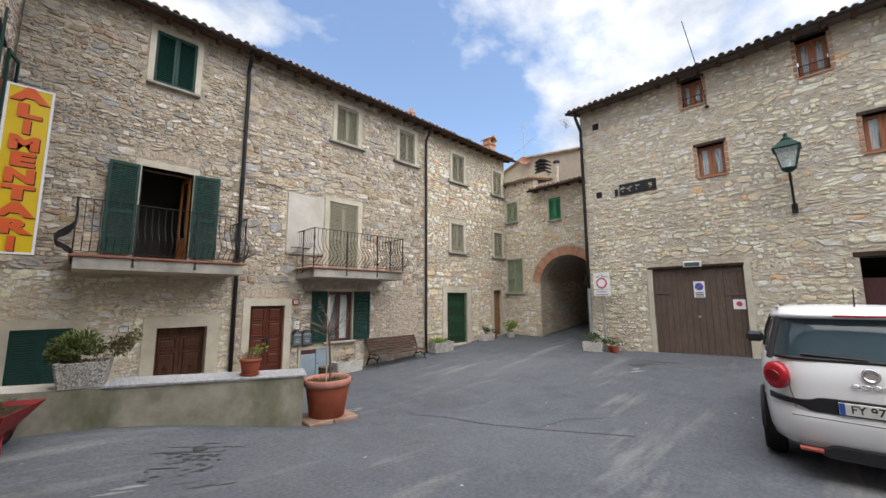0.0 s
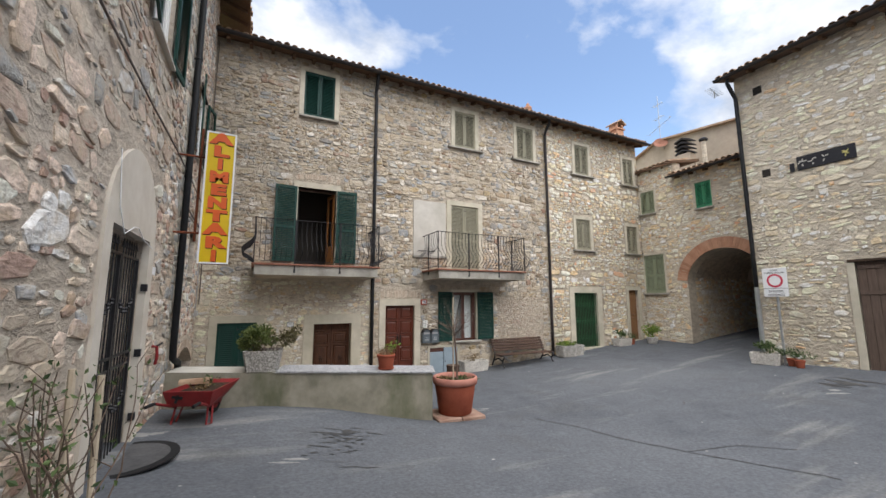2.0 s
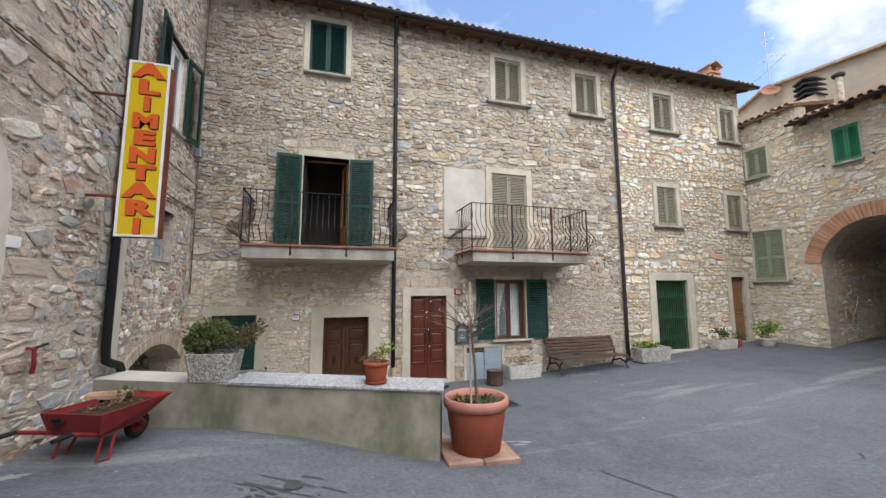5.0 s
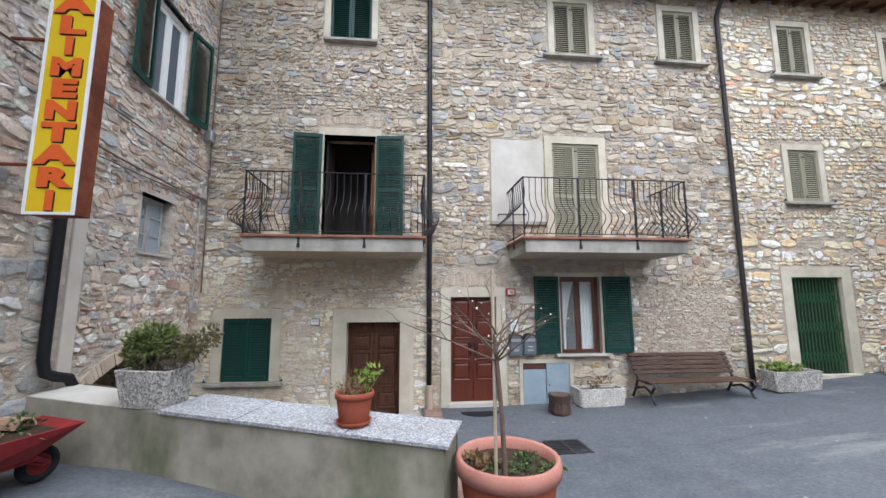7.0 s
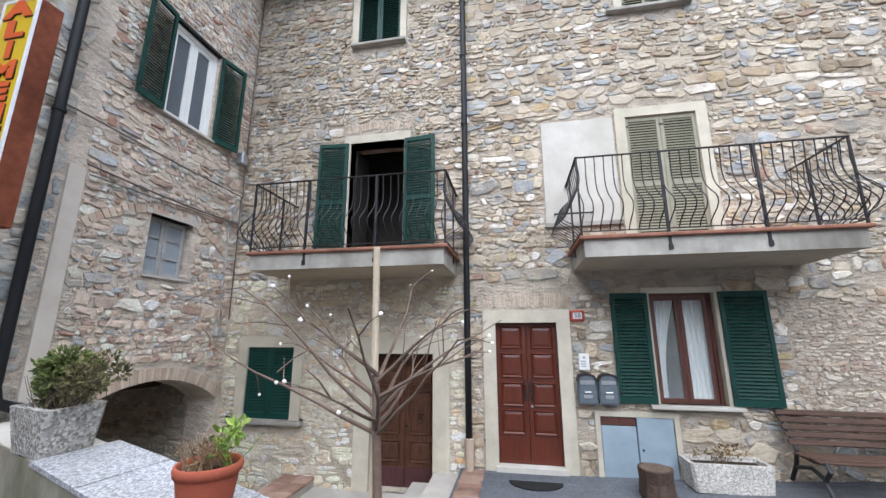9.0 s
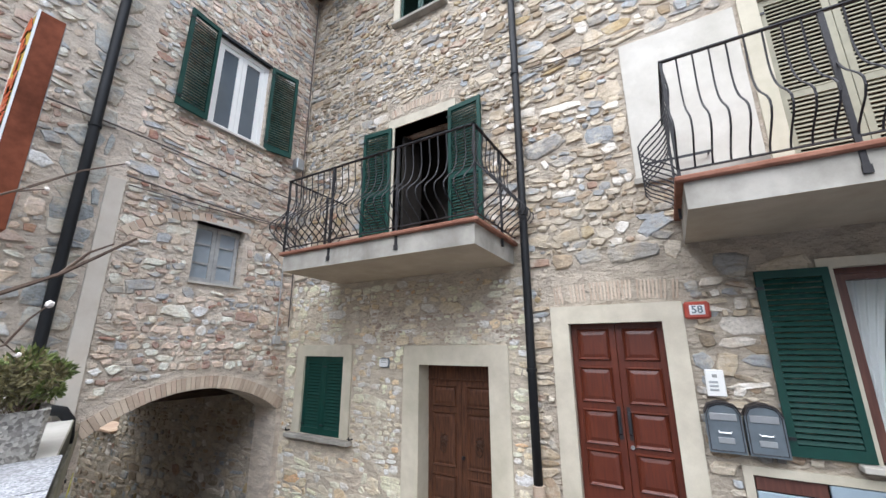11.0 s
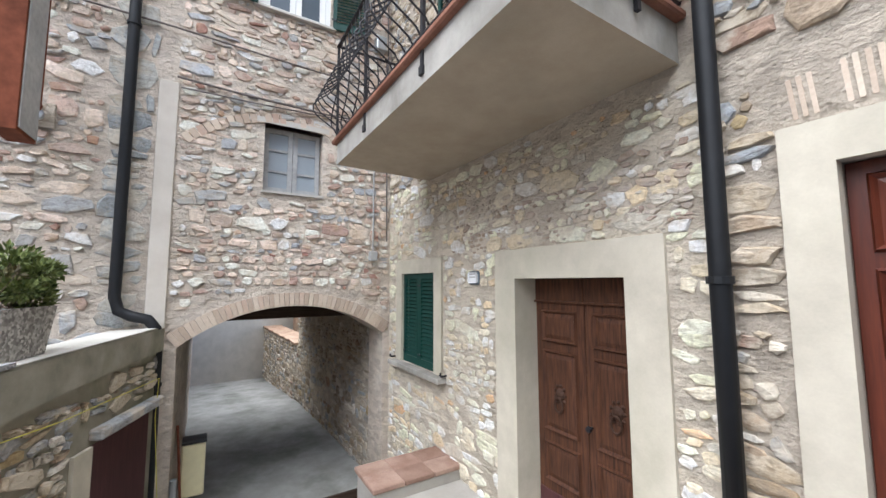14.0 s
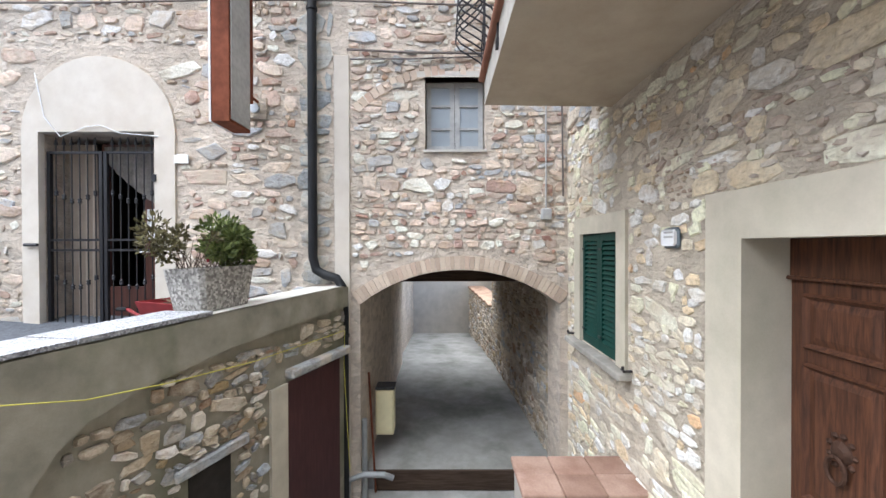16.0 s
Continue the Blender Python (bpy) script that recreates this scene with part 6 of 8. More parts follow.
part("dead_leaves", bm, M_LEAF_DRY, t)
sapling = thing("sapling", on_ground(px - 0.13, py - 0.22, 0, 0.62), "bare young fruit tree with few white buds tied to a stake", "tree")
part("stake", tube(B(), [(-0.01, 0.02, 0), (-0.012, 0.02, 0.8), (-0.02, 0.0, 1.58)], 0.014, 8), M_STUCK_WOOD, sapling, "pale bleached wooden stake")
bm, buds = B(), B()
trunk = [(0.05, -0.03, 0), (0.03, -0.02, 0.5), (0.0, 0.0, 0.95), (-0.01, 0.01, 1.08)]
tube(bm, trunk, 0.020, 8, 0.015)
for i in range(15):
    a = 2 * math.pi * i / 15 + rs.uniform(-0.25, 0.25)
    h0 = rs.uniform(0.85, 1.1)
    length, up = rs.uniform(0.35, 0.85), rs.uniform(0.05, 1.0)
    p = Vector((0.0, 0.0, h0))
    pts = [p.copy()]
    d = Vector((math.cos(a), math.sin(a), up * 0.8)).normalized()
    for k in range(6):
        d = (d + Vector((rs.gauss(0, 0.12), rs.gauss(0, 0.12), 0.06 - 0.02 * k))).normalized()
        p = p + d * length / 6
        pts.append(p.copy())
        if k > 1 and rs.random() < 0.7:
            e = (d + Vector((rs.gauss(0, 0.7), rs.gauss(0, 0.7), rs.gauss(0, 0.5)))).normalized()
            q = p + e * rs.uniform(0.08, 0.24)
            tube(bm, [p, p.lerp(q, 0.5) + Vector((0, 0, 0.01)), q], 0.0032, 4, 0.0015, False)
            if rs.random() < 0.5:
                bmesh.ops.create_icosphere(buds, subdivisions=1, radius=rs.uniform(0.005, 0.010), matrix=Matrix.Translation(q))
    tube(bm, pts, 0.009, 5, 0.002, False)
part("crown", bm, M_BARK, sapling)
part("blossom", buds, M_BLOSSOM, sapling)

# ---- wheelbarrow ----
t = thing("wheelbarrow", on_ground(-0.50, 6.98, 67), "old red wheelbarrow used as a planter beside the parapet", "wheelbarrow")
bm = B()
low = [(-0.37, -0.28), (0.18, -0.20), (0.18, 0.20), (-0.37, 0.28)]
hi = [(-0.42, -0.34), (0.48, -0.30), (0.48, 0.30), (-0.42, 0.34)]
a = [bm.verts.new((x, y, 0.27)) for x, y in low]
b = [bm.verts.new((x, y, 0.48)) for x, y in hi]
c = [bm.verts.new((x * 0.97, y * 0.97, 0.485)) for x, y in hi]
d = [bm.verts.new((x * 0.97, y * 0.97, 0.29)) for x, y in low]
bm.faces.new(a[::-1])
bm.faces.new(d)
for p, q in ((a, b), (b, c), (c, d)):
    for i in range(4):
        bm.faces.new((p[i], p[(i + 1) % 4], q[(i + 1) % 4], q[i]))
part("tray", bm, M_RED_BARROW, t, "dented red steel tray")
part("soil", box(B(), -0.36, 0.38, -0.24, 0.24, 0.40, 0.445, 0.01), M_SOIL, t)
for s in (-1, 1):
    bm = tube(B(), [(0.36, 0.07 * s, 0.16), (0.24, 0.14 * s, 0.24), (-0.3, 0.24 * s, 0.255), (-0.42, 0.265 * s, 0.30), (-0.64, 0.29 * s, 0.38)], 0.019, 8)
    fr = part("handle", bm, M_RED_BARROW, t)
    part("grip", tube(B(), [(-0.64, 0.29 * s, 0.38), (-0.80, 0.30 * s, 0.375)], 0.023, 8), M_RUBBER, fr, "black rubber grip")
    bm = tube(B(), [(-0.12, 0.2 * s, 0.26), (-0.22, 0.25 * s, 0.0), (-0.34, 0.24 * s, 0.02), (-0.28, 0.22 * s, 0.26)], 0.014, 8)
    part("leg", bm, M_RED_BARROW, t)
bm = B()
tube(bm, [(0.33 + 0.115 * math.cos(q), 0, 0.15 + 0.115 * math.sin(q)) for q in (2 * math.pi * i / 20 for i in range(21))], 0.036, 8, cap=False)
wh = part("tyre", bm, M_RUBBER, t, "worn black rubber tyre", smooth=True)
bm = lathe(B(), [(0.02, -0.02), (0.085, -0.02), (0.085, 0.02), (0.02, 0.02)], 16)
bmesh.ops.transform(bm, matrix=pose(0.33, 0, 0.15, 90), verts=bm.verts[:])
part("wheel_rim", bm, M_RED_BARROW, wh)
part("axle_stay", tube(B(), [(0.33, -0.09, 0.15), (0.14, -0.12, 0.26)], 0.012, 6), M_RED_BARROW, t)
rs = random.Random(24)
part("succulent", leaves(stalks(B(), 5, 0.06, 0.15, rs, (0.2, 0.05, 0.43), 0.006), (0.2, 0.05, 0.50), (0.12, 0.12, 0.05), 60, 0.05, rs), M_LEAF_DARK, t, "small succulents")
part("dead_leaves", leaves(B(), (-0.1, 0.0, 0.46), (0.25, 0.2, 0.03), 90, 0.05, rs), M_LEAF_DRY, t)
ob = tagged(part("roof_tile", coppi_row(B(), 0, 0.21, 0, 0, 0.0, 0.42, 1), M_TILE), "curved clay tile lying on the wheelbarrow soil", "tile")
ob.matrix_basis = on_ground(-0.44, 7.12, 80, 0.45)
bm = B()
for s in (0, 90):
    box(bm, -0.075, 0.075, -0.006, 0.0, -0.018, 0.018, m=pose(0, 0, 0, 0, s + 8, 0))
ob = part("emblem", bm, M_PIPE_BLACK, t, "small iron cross on the tray")
ob.matrix_basis = pose(-0.408, 0.14, 0.40, -8, 0, -90)

# ---- bench ----
t = thing("bench", on_ground(8.43, 10.76, -0.5) @ Matrix.Diagonal((1, 1, 0.88, 1)), "weathered slatted wooden bench with dark cast iron ends", "bench")
for k in range(5):
    y, z = -0.30 + 0.095 * k, 0.43 - 0.008 * abs(k - 1)
    part("seat_slat", box(B(), -1.08, 1.08, y, y + 0.075, z, z + 0.032, 0.008), M_BENCH, t)
for k in range(5):
    z = 0.52 + 0.092 * k
    y = 0.19 + 0.04 * k
    part("back_slat", box(B(), -1.08, 1.08, -0.014, 0.014, 0, 0.075, 0.008, m=pose(0, y, z, -22)), M_BENCH, t)
for s in (-1, 1):
    x = 1.02 * s
    bm = B()
    for pts in ([(x, 0.42, 0.96), (x, 0.30, 0.75), (x, 0.17, 0.45), (x, 0.22, 0.25), (x, 0.36, 0.0)], [(x, 0.17, 0.41), (x, -0.1, 0.40), (x, -0.32, 0.43), (x, -0.36, 0.36), (x, -0.24, 0.2), (x, -0.36, 0.0)],
                [(x, -0.27, 0.22), (x, -0.05, 0.30), (x, 0.21, 0.22)]):
        tube(bm, pts, 0.026, 8)
    part("iron_end", bm, M_IRON, t, "dark grey cast iron end frame")

# ---- planters and odds along the facade ----
rs = random.Random(25)
t = thing("concrete_planter", on_ground(6.57, 10.93, 1), "white gravel-concrete planter with a few dark leaves", "planter")
trough(t, 0.48, 0.20, 0.33, M_GRAVEL_PALE, 0.92)
part("plant", leaves(stalks(B(), 20, 0.15, 0.16, rs, (-0.02, 0, 0.3)), (0, 0, 0.42), (0.22, 0.13, 0.09), 110, 0.055, rs), M_LEAF_DRY, t, "small wilted plant")
t = thing("concrete_planter", on_ground(10.55, 10.74, 1), "low grey concrete planter with green leaves beside the drainpipe", "planter")
trough(t, 0.54, 0.22, 0.38, M_GRAVEL, 0.92)
part("plant", leaves(B(), (-0.05, 0, 0.42), (0.42, 0.18, 0.09), 330, 0.065, rs), M_LEAF_FRESH, t)
part("plant", leaves(B(), (-0.05, 0, 0.40), (0.42, 0.18, 0.06), 200, 0.06, rs), M_LEAF_DARK, t)
t = thing("concrete_planter", on_ground(13.42, 10.82, 2), "small pale concrete planter with a green plant", "planter")
trough(t, 0.40, 0.2, 0.28, M_GRAVEL_PALE, 0.9)
part("plant", leaves(stalks(B(), 14, 0.12, 0.3, rs, (-0.1, 0, 0.2)), (-0.08, 0, 0.46), (0.26, 0.17, 0.15), 260, 0.07, rs), M_LEAF_DARK, t)
t = flower_pot(on_ground(14.62, 10.35), 0.22, 0.26, "pale grey pot with a leafy green shrub by the corner", False, M_GRAVEL_PALE)
part("plant", leaves(stalks(B(), 14, 0.12, 0.4, rs, (0, 0, 0.2)), (0, 0, 0.52), (0.40, 0.32, 0.24), 520, 0.085, rs), M_LEAF_FRESH, t)
t = flower_pot(on_ground(13.95, 10.78), 0.13, 0.2, "small clay pot beside the end door", False)
part("plant", leaves(B(), (0, 0, 0.28), (0.14, 0.14, 0.1), 120, 0.06, rs), M_LEAF_DARK, t)
t = thing("log_stump", on_ground(5.62, 10.55), "sawn log standing as a stool by the meter cupboard", "log")
bm = B()
lathe(bm, [(0.19, 0.0), (0.205, 0.04), (0.19, 0.2), (0.2, 0.34), (0.19, 0.345)], 18, close=True)
for v in bm.verts:
    a = math.atan2(v.co.y, v.co.x)
    k = 1 + 0.05 * math.sin(3 * a + 1) + 0.03 * math.sin(7 * a)
    v.co.x *= k
    v.co.y *= k
part("bark", bm, M_STUMP, t)
part("sawn_top", lathe(B(), [(0.001, 0.347), (0.17, 0.346)], 18), M_BARK, t, "grey-brown sawn top")
t = thing("doormat", on_ground(4.18, 10.85, 0, 0.004), "dark half-round doormat before the mahogany door", "doormat")
bm = B()
pts = [(0.36 * math.cos(a), -0.36 * math.sin(a) * 0.8, 0) for a in (math.pi * i / 16 for i in range(17))]
f = bm.faces.new([bm.verts.new(p) for p in pts])
r = bmesh.ops.extrude_face_region(bm, geom=[f])
bmesh.ops.translate(bm, verts=[v for v in r["geom"] if isinstance(v, bmesh.types.BMVert)], vec=(0, 0, 0.014))
bmesh.ops.recalc_face_normals(bm, faces=bm.faces[:])
part("mat", bm, M_RUBBER, t)
t = thing("doormat", on_ground(-1.03, 5.52, 90, 0.006), "half-round rubber doormat with a darker border before the shop", "doormat")
for nm, k, h, mt in (("border", 1.0, 0.012, M_RUBBER), ("mat", 0.83, 0.017, M_MAT)):
    bm = B()
    pts = [(0.55 * k * math.cos(a), 0.08 - 0.54 * k * math.sin(a), 0) for a in (math.pi * i / 20 for i in range(21))]
    f = bm.faces.new([bm.verts.new(p) for p in pts])
    r = bmesh.ops.extrude_face_region(bm, geom=[f])
    bmesh.ops.translate(bm, verts=[v for v in r["geom"] if isinstance(v, bmesh.types.BMVert)], vec=(0, 0, h))
    bmesh.ops.recalc_face_normals(bm, faces=bm.faces[:])
    part(nm, bm, mt, t)

# brick edging between the asphalt and the stairs
t = thing("brick_edging", pose(0, 0, 0), "row of worn bricks edging the asphalt above the stairs", "edging", kind="structure")
rs = random.Random(27)
me = bpy.data.meshes.new("brick")
bm = box(B(), -0.16, 0.16, -0.06, 0.06, -0.12, 0.0, 0.008)
bm.to_mesh(me)
bm.free()
me.materials.append(M_BRICK_OLD)
for i in range(32):
    y = 11.08 - 0.132 * i
    ob = new("brick", me)
    ob.parent = t
    ob.matrix_basis = pose(3.30 + rs.uniform(-0.01, 0.01), y, ground_z(3.3, y) + 0.018 + rs.uniform(-0.004, 0.006), rs.uniform(-2, 2), rs.uniform(-2, 2), rs.uniform(-2, 2))

# drain grate
t = thing("drain_grate", on_ground(5.07, 8.96, 1, 0.004), "dark iron drain grate set in the asphalt", "drain grate", kind="structure")
bm = B()
box(bm, -0.27, 0.27, -0.25, -0.21, -0.02, 0.012)
box(bm, -0.27, 0.27, 0.21, 0.25, -0.02, 0.012)
box(bm, -0.27, -0.23, -0.21, 0.21, -0.02, 0.012)
box(bm, 0.23, 0.27, -0.21, 0.21, -0.02, 0.012)
box(bm, -0.02, 0.02, -0.21, 0.21, -0.02, 0.012)
part("grate_frame", bm, M_IRON, t)
for k in range(8):
    y = -0.185 + 0.053 * k
    part("bar", box(B(), -0.23, 0.23, y - 0.011, y + 0.011, -0.01, 0.01), M_IRON, t)
# black plate between the bars, painting the darkness of the pit
part("pit_shade", box(B(), -0.23, 0.23, -0.21, 0.21, -0.004, 0.001), M_BLACK, t)

# ---- fixtures on the north facade ----
def on_wall(name, m, u, w, label, category):
    return thing(name, m @ pose(u, 0, w), label, category)


t = on_wall("mailbox_pair", FN, 5.13, 1.15, "two grey-blue metal mailboxes side by side", "mailbox")
for k in (-1, 1):
    bm = B()
    out = [(-0.135, -0.2), (0.135, -0.2), (0.135, 0.12), (0.10, 0.19), (0.03, 0.215), (-0.03, 0.215), (-0.10, 0.19), (-0.135, 0.12)]
    prism(bm, [(x + 0.145 * k, z) for x, z in out], -0.13, -0.01)
    bx = part("mailbox", bm, M_MAIL, t)
    part("flap", box(B(), 0.145 * k - 0.10, 0.145 * k + 0.10, -0.142, -0.131, 0.07, 0.13, 0.004), M_SILVER, bx, "pale flap")
    rim = [(0.145 * k + x * 0.9, -0.134, z * 0.92 + 0.004) for x, z in out]
    part("raised_rim", tube(B(), rim + rim[:1], 0.004, 5), M_PIPE, bx, "dark raised rim")
    part("lid", prism(B(), [(0.145 * k - 0.142, 0.125), (0.145 * k - 0.105, 0.20), (0.145 * k - 0.03, 0.228), (0.145 * k + 0.03, 0.228), (0.145 * k + 0.105, 0.20), (0.145 * k + 0.142, 0.125),
                             (0.145 * k + 0.13, 0.12), (0.145 * k + 0.097, 0.188), (0.145 * k + 0.03, 0.213), (0.145 * k - 0.03, 0.213), (0.145 * k - 0.097, 0.188), (0.145 * k - 0.13, 0.12)], -0.15, -0.012), M_PIPE, bx, "dark curved lid")
    part("pull", tube(B(), [(0.145 * k - 0.05, -0.132, -0.02), (0.145 * k - 0.04, -0.15, -0.03), (0.145 * k + 0.04, -0.15, -0.03), (0.145 * k + 0.05, -0.132, -0.02)], 0.006, 5), M_SILVER, bx, "bright pull ring")
    part("name_window", box(B(), 0.145 * k - 0.06, 0.145 * k + 0.06, -0.138, -0.131, -0.12, -0.07, 0.003), M_GALV, bx)
t = on_wall("intercom", FN, 4.98, 1.53, "white intercom panel beside the door", "intercom")
pl = part("panel", box(B(), -0.075, 0.075, -0.045, 0, -0.12, 0.12, 0.008), M_WHITE_PAINT, t)
for k in range(3):
    part("button", box(B(), -0.05, 0.02, -0.05, -0.045, -0.07 + 0.035 * k, -0.05 + 0.035 * k, 0.002), M_GALV, pl)
part("speaker", box(B(), -0.02, 0.02, -0.05, -0.045, 0.05, 0.08, 0.002), M_GREY_PAINT, pl)
t = on_wall("house_number", FN, 4.93, 2.21, "red enamel plate with the house number 58 on white tiles", "sign")
part("plate", box(B(), -0.11, 0.11, -0.045, 0, -0.085, 0.085, 0.02), M_RED_PLATE, t)
part("tile", box(B(), -0.065, 0.065, -0.05, -0.044, -0.045, 0.05, 0.003), M_SIGN_WHITE, t)
bm = text_mesh("58", 0.10, 0.002, 0.002)
bmesh.ops.translate(bm, verts=bm.verts[:], vec=(0, -0.053, 0.003))
part("number", bm, M_MAIL, t)
t = on_wall("wall_plaque", FN, 1.02, 1.64, "small white enamel plaque with dark border", "sign")
part("border", box(B(), -0.09, 0.09, -0.035, 0, -0.07, 0.07, 0.02), M_MAIL, t)
part("plate", box(B(), -0.075, 0.075, -0.04, -0.034, -0.055, 0.055, 0.015), M_SIGN_WHITE, t)
bm = B()
for k in range(2):
    box(bm, -0.05, 0.05, -0.043, -0.040, 0.0 + 0.03 * k, 0.012 + 0.03 * k)
part("printed_bar", bm, M_GREY_PAINT, t)
t = thing("meter_cupboard", FN, "pale blue steel meter cupboard doors in a plaster frame", "cupboard")
bm = B()
u0, u1, w0, w1 = N_CABINET
box(bm, u0 - 0.07, u0, -0.03, 0.05, -0.15, w1 + 0.07)
box(bm, u1, u1 + 0.07, -0.03, 0.05, -0.15, w1 + 0.07)
box(bm, u0, u1, -0.03, 0.05, w1, w1 + 0.07)
part("surround", bm, M_TRIM, t)
mid = (u0 + u1) / 2
part("door", box(B(), u0 + 0.01, mid - 0.01, -0.01, 0.02, -0.1, w1 - 0.13, 0.005), M_BLUE_STEEL, t)
d = part("door", box(B(), mid, u1 - 0.01, -0.025, 0.01, -0.1, w1 - 0.01, 0.005), M_BLUE_STEEL, t)
part("latch", tube(B(), [(mid + 0.05, -0.025, 0.35), (mid + 0.05, -0.045, 0.35)], 0.015, 8), M_BLACK_IRON, d)
# dark sheet putting the cupboard's inner shade into colour
part("inside", box(B(), u0, u1, 0.10, 0.12, -0.1, w1), M_DARK, t)
part("plank", box(B(), u0 + 0.01, mid - 0.01, 0.0, 0.03, w1 - 0.12, w1 - 0.01, 0.004), M_BROWN_WOOD, t, "scrap of brown board over the left door")
part("threshold", box(B(), u0 - 0.07, u1 + 0.07, -0.03, 0.1, -0.3, -0.1), M_TRIM, t)


def downpipe(name, pts, r, material, label, clips=()):
    t = thing(name, pose(0, 0, 0), label, "drainpipe")
    part("pipe", tube(B(), pts, r, 12), material, t, smooth=True)
    for p in clips:
        bm = lathe(B(), [(r + 0.004, -0.02), (r + 0.012, -0.018), (r + 0.012, 0.018), (r + 0.004, 0.02)], 12, p, True)
        part("clip", bm, material, t)
    return t


def straight(x, y, z0, z1, n=6):
    return [(x, y, z0 + (z1 - z0) * i / n) for i in range(n + 1)]


dp = downpipe("downpipe", [(3.20, 10.82, 9.26), (3.20, 10.86, 9.12), (3.22, 11.05, 8.9), (3.22, 11.12, 8.75)] + straight(3.24, 11.12, 8.6, 0.4), 0.05, M_PIPE_BLACK, "dark metal downpipe from the gutter between the houses", [(3.23, 11.12, 7.0), (3.235, 11.12, 5.6), (3.24, 11.12, 3.5), (3.24, 11.12, 1.6)])
part("pipe_foot", tube(B(), straight(3.25, 11.10, -0.35, 0.42, 3), 0.065, 12), M_BRICK_PALE, dp, "pale clay foot")
downpipe("downpipe", [(10.1, 10.82, 9.26), (10.1, 10.86, 9.12), (10.1, 11.05, 8.9), (10.1, 11.12, 8.75)] + straight(10.1, 11.12, 8.6, 0.05), 0.05, M_PIPE, "dark brown metal downpipe on the stone facade", [(10.1, 11.12, 7.0), (10.1, 11.12, 4.4), (10.1, 11.12, 2.0)])
downpipe("downpipe", straight(-1.09, 8.06, 10.1, 1.45) + [(-1.09, 8.10, 1.30), (-1.06, 8.22, 1.24), (-1.05, 8.36, 1.20), (-1.05, 8.43, 1.10), (-1.05, 8.45, 0.9), (-1.05, 8.45, 0.2), (-1.05, 8.45, -1.55)], 0.055, M_PIPE_BLACK,
         "black drainpipe bending over the parapet into the lane", [(-1.09, 8.06, 6.8), (-1.09, 8.06, 4.5), (-1.05, 8.45, 0.5)])
dp = downpipe("downpipe", [(12.98, 6.02, 9.1), (13.0, 6.04, 8.95), (13.28, 6.02, 8.6)] + straight(13.3, 6.0, 8.5, 2.6), 0.055, M_PIPE_BLACK, "black downpipe at the corner of the lantern house", [(13.3, 6.0, 7.4), (13.3, 6.0, 5.4), (13.3, 6.0, 3.6)])
part("pipe_foot", tube(B(), straight(13.3, 6.0, 0.4, 2.62, 3), 0.06, 12), M_GALV, dp, "grey steel foot")


def cable(name, pts, r=0.009, label="grey cable clipped along the wall", material=None):
    return tagged(part(name, tube(B(), pts, r, 5), material or M_CABLE), label, "cable")


cable("wall_cable", [(-1.12, -2.0, 4.75)] + [(-1.125, y, 4.62 + 0.02 * math.sin(y * 3)) for y in (1, 2.5, 4, 5.5, 7, 8.4)] + [(-1.12, 9.8, 4.56), (-1.10, 11.1, 4.52), (-1.10, 11.13, 3.2), (-1.1, 11.14, 2.2)], 0.012)
cable("wall_cable", [(-1.125, 8.48, 4.02), (-1.12, 9.2, 3.98), (-1.12, 10.2, 3.96), (-1.11, 11.1, 3.98)], 0.014)
cable("wall_cable", [(-1.125, 8.52, 3.9), (-1.12, 9.3, 3.9), (-1.12, 10.3, 3.93), (-1.11, 11.1, 3.95)], 0.009)
cable("wall_cable", [(-1.11, 11.14, 9.2), (-1.12, 11.14, 7.0), (-1.12, 11.14, 5.45), (-1.1, 11.14, 4.5)], 0.012)
cable("wall_cable", [(-1.08, 11.15, 4.78), (-0.7, 11.16, 4.76), (-0.3, 11.16, 4.84), (-0.1, 11.16, 4.78)], 0.008, "thin cable sagging on the facade")
cable("wall_cable", [(4.5, 11.17, 5.64), (3.9, 11.17, 5.60), (3.45, 11.17, 5.62)], 0.008, "thin cable along the facade")
ob = cable("cord", [tuple(FP @ Vector(p)) for p in ((-4.5, -0.10, 0.98), (-2.95, -0.085, 0.84), (-2.62, -0.085, 0.74), (-2.15, -0.085, 0.677), (-1.45, -0.085, 0.618), (-0.12, -0.085, 0.60), (-0.12, -0.07, 0.2), (-0.2, -0.2, -1.0))], 0.0035, "thin yellow cord strung along the parapet wall", M_ROPE)
t = thing("junction_box", pose(-1.10, 11.02, 5.25), "grey electric junction box in the wall corner", "junction box")
part("box", box(B(), -0.06, 0.08, -0.10, 0.06, -0.11, 0.11, 0.012), M_GALV, t)
t = thing("junction_box", pose(-1.14, 10.94, 1.98), "small grey junction box above the passage", "junction box")
part("box", box(B(), -0.03, 0.05, -0.06, 0.06, -0.07, 0.07, 0.01), M_GREY_PAINT, t)
part("conduit", tube(B(), [(0.0, 0.0, 0.07), (0.0, 0.0, 2.2)], 0.012, 6), M_GREY_PAINT, t)
t = thing("wall_hose_tap", pose(-1.15, 6.75, 1.6), "red garden tap with black handle on the wall", "tap")
part("pipe", tube(B(), [(0.0, 0, 0.05), (0.06, 0, 0.04), (0.07, 0, -0.1), (0.05, 0.02, -0.2)], 0.02, 8), M_RED_BARROW, t)
part("handle", tube(B(), [(0.06, 0.0, 0.05), (0.10, 0.12, 0.08)], 0.014, 8), M_BLACK_IRON, t)
t = thing("name_plate", pose(-1.15, 6.41, 2.68), "small pale blue plate beside the shop gate", "sign")
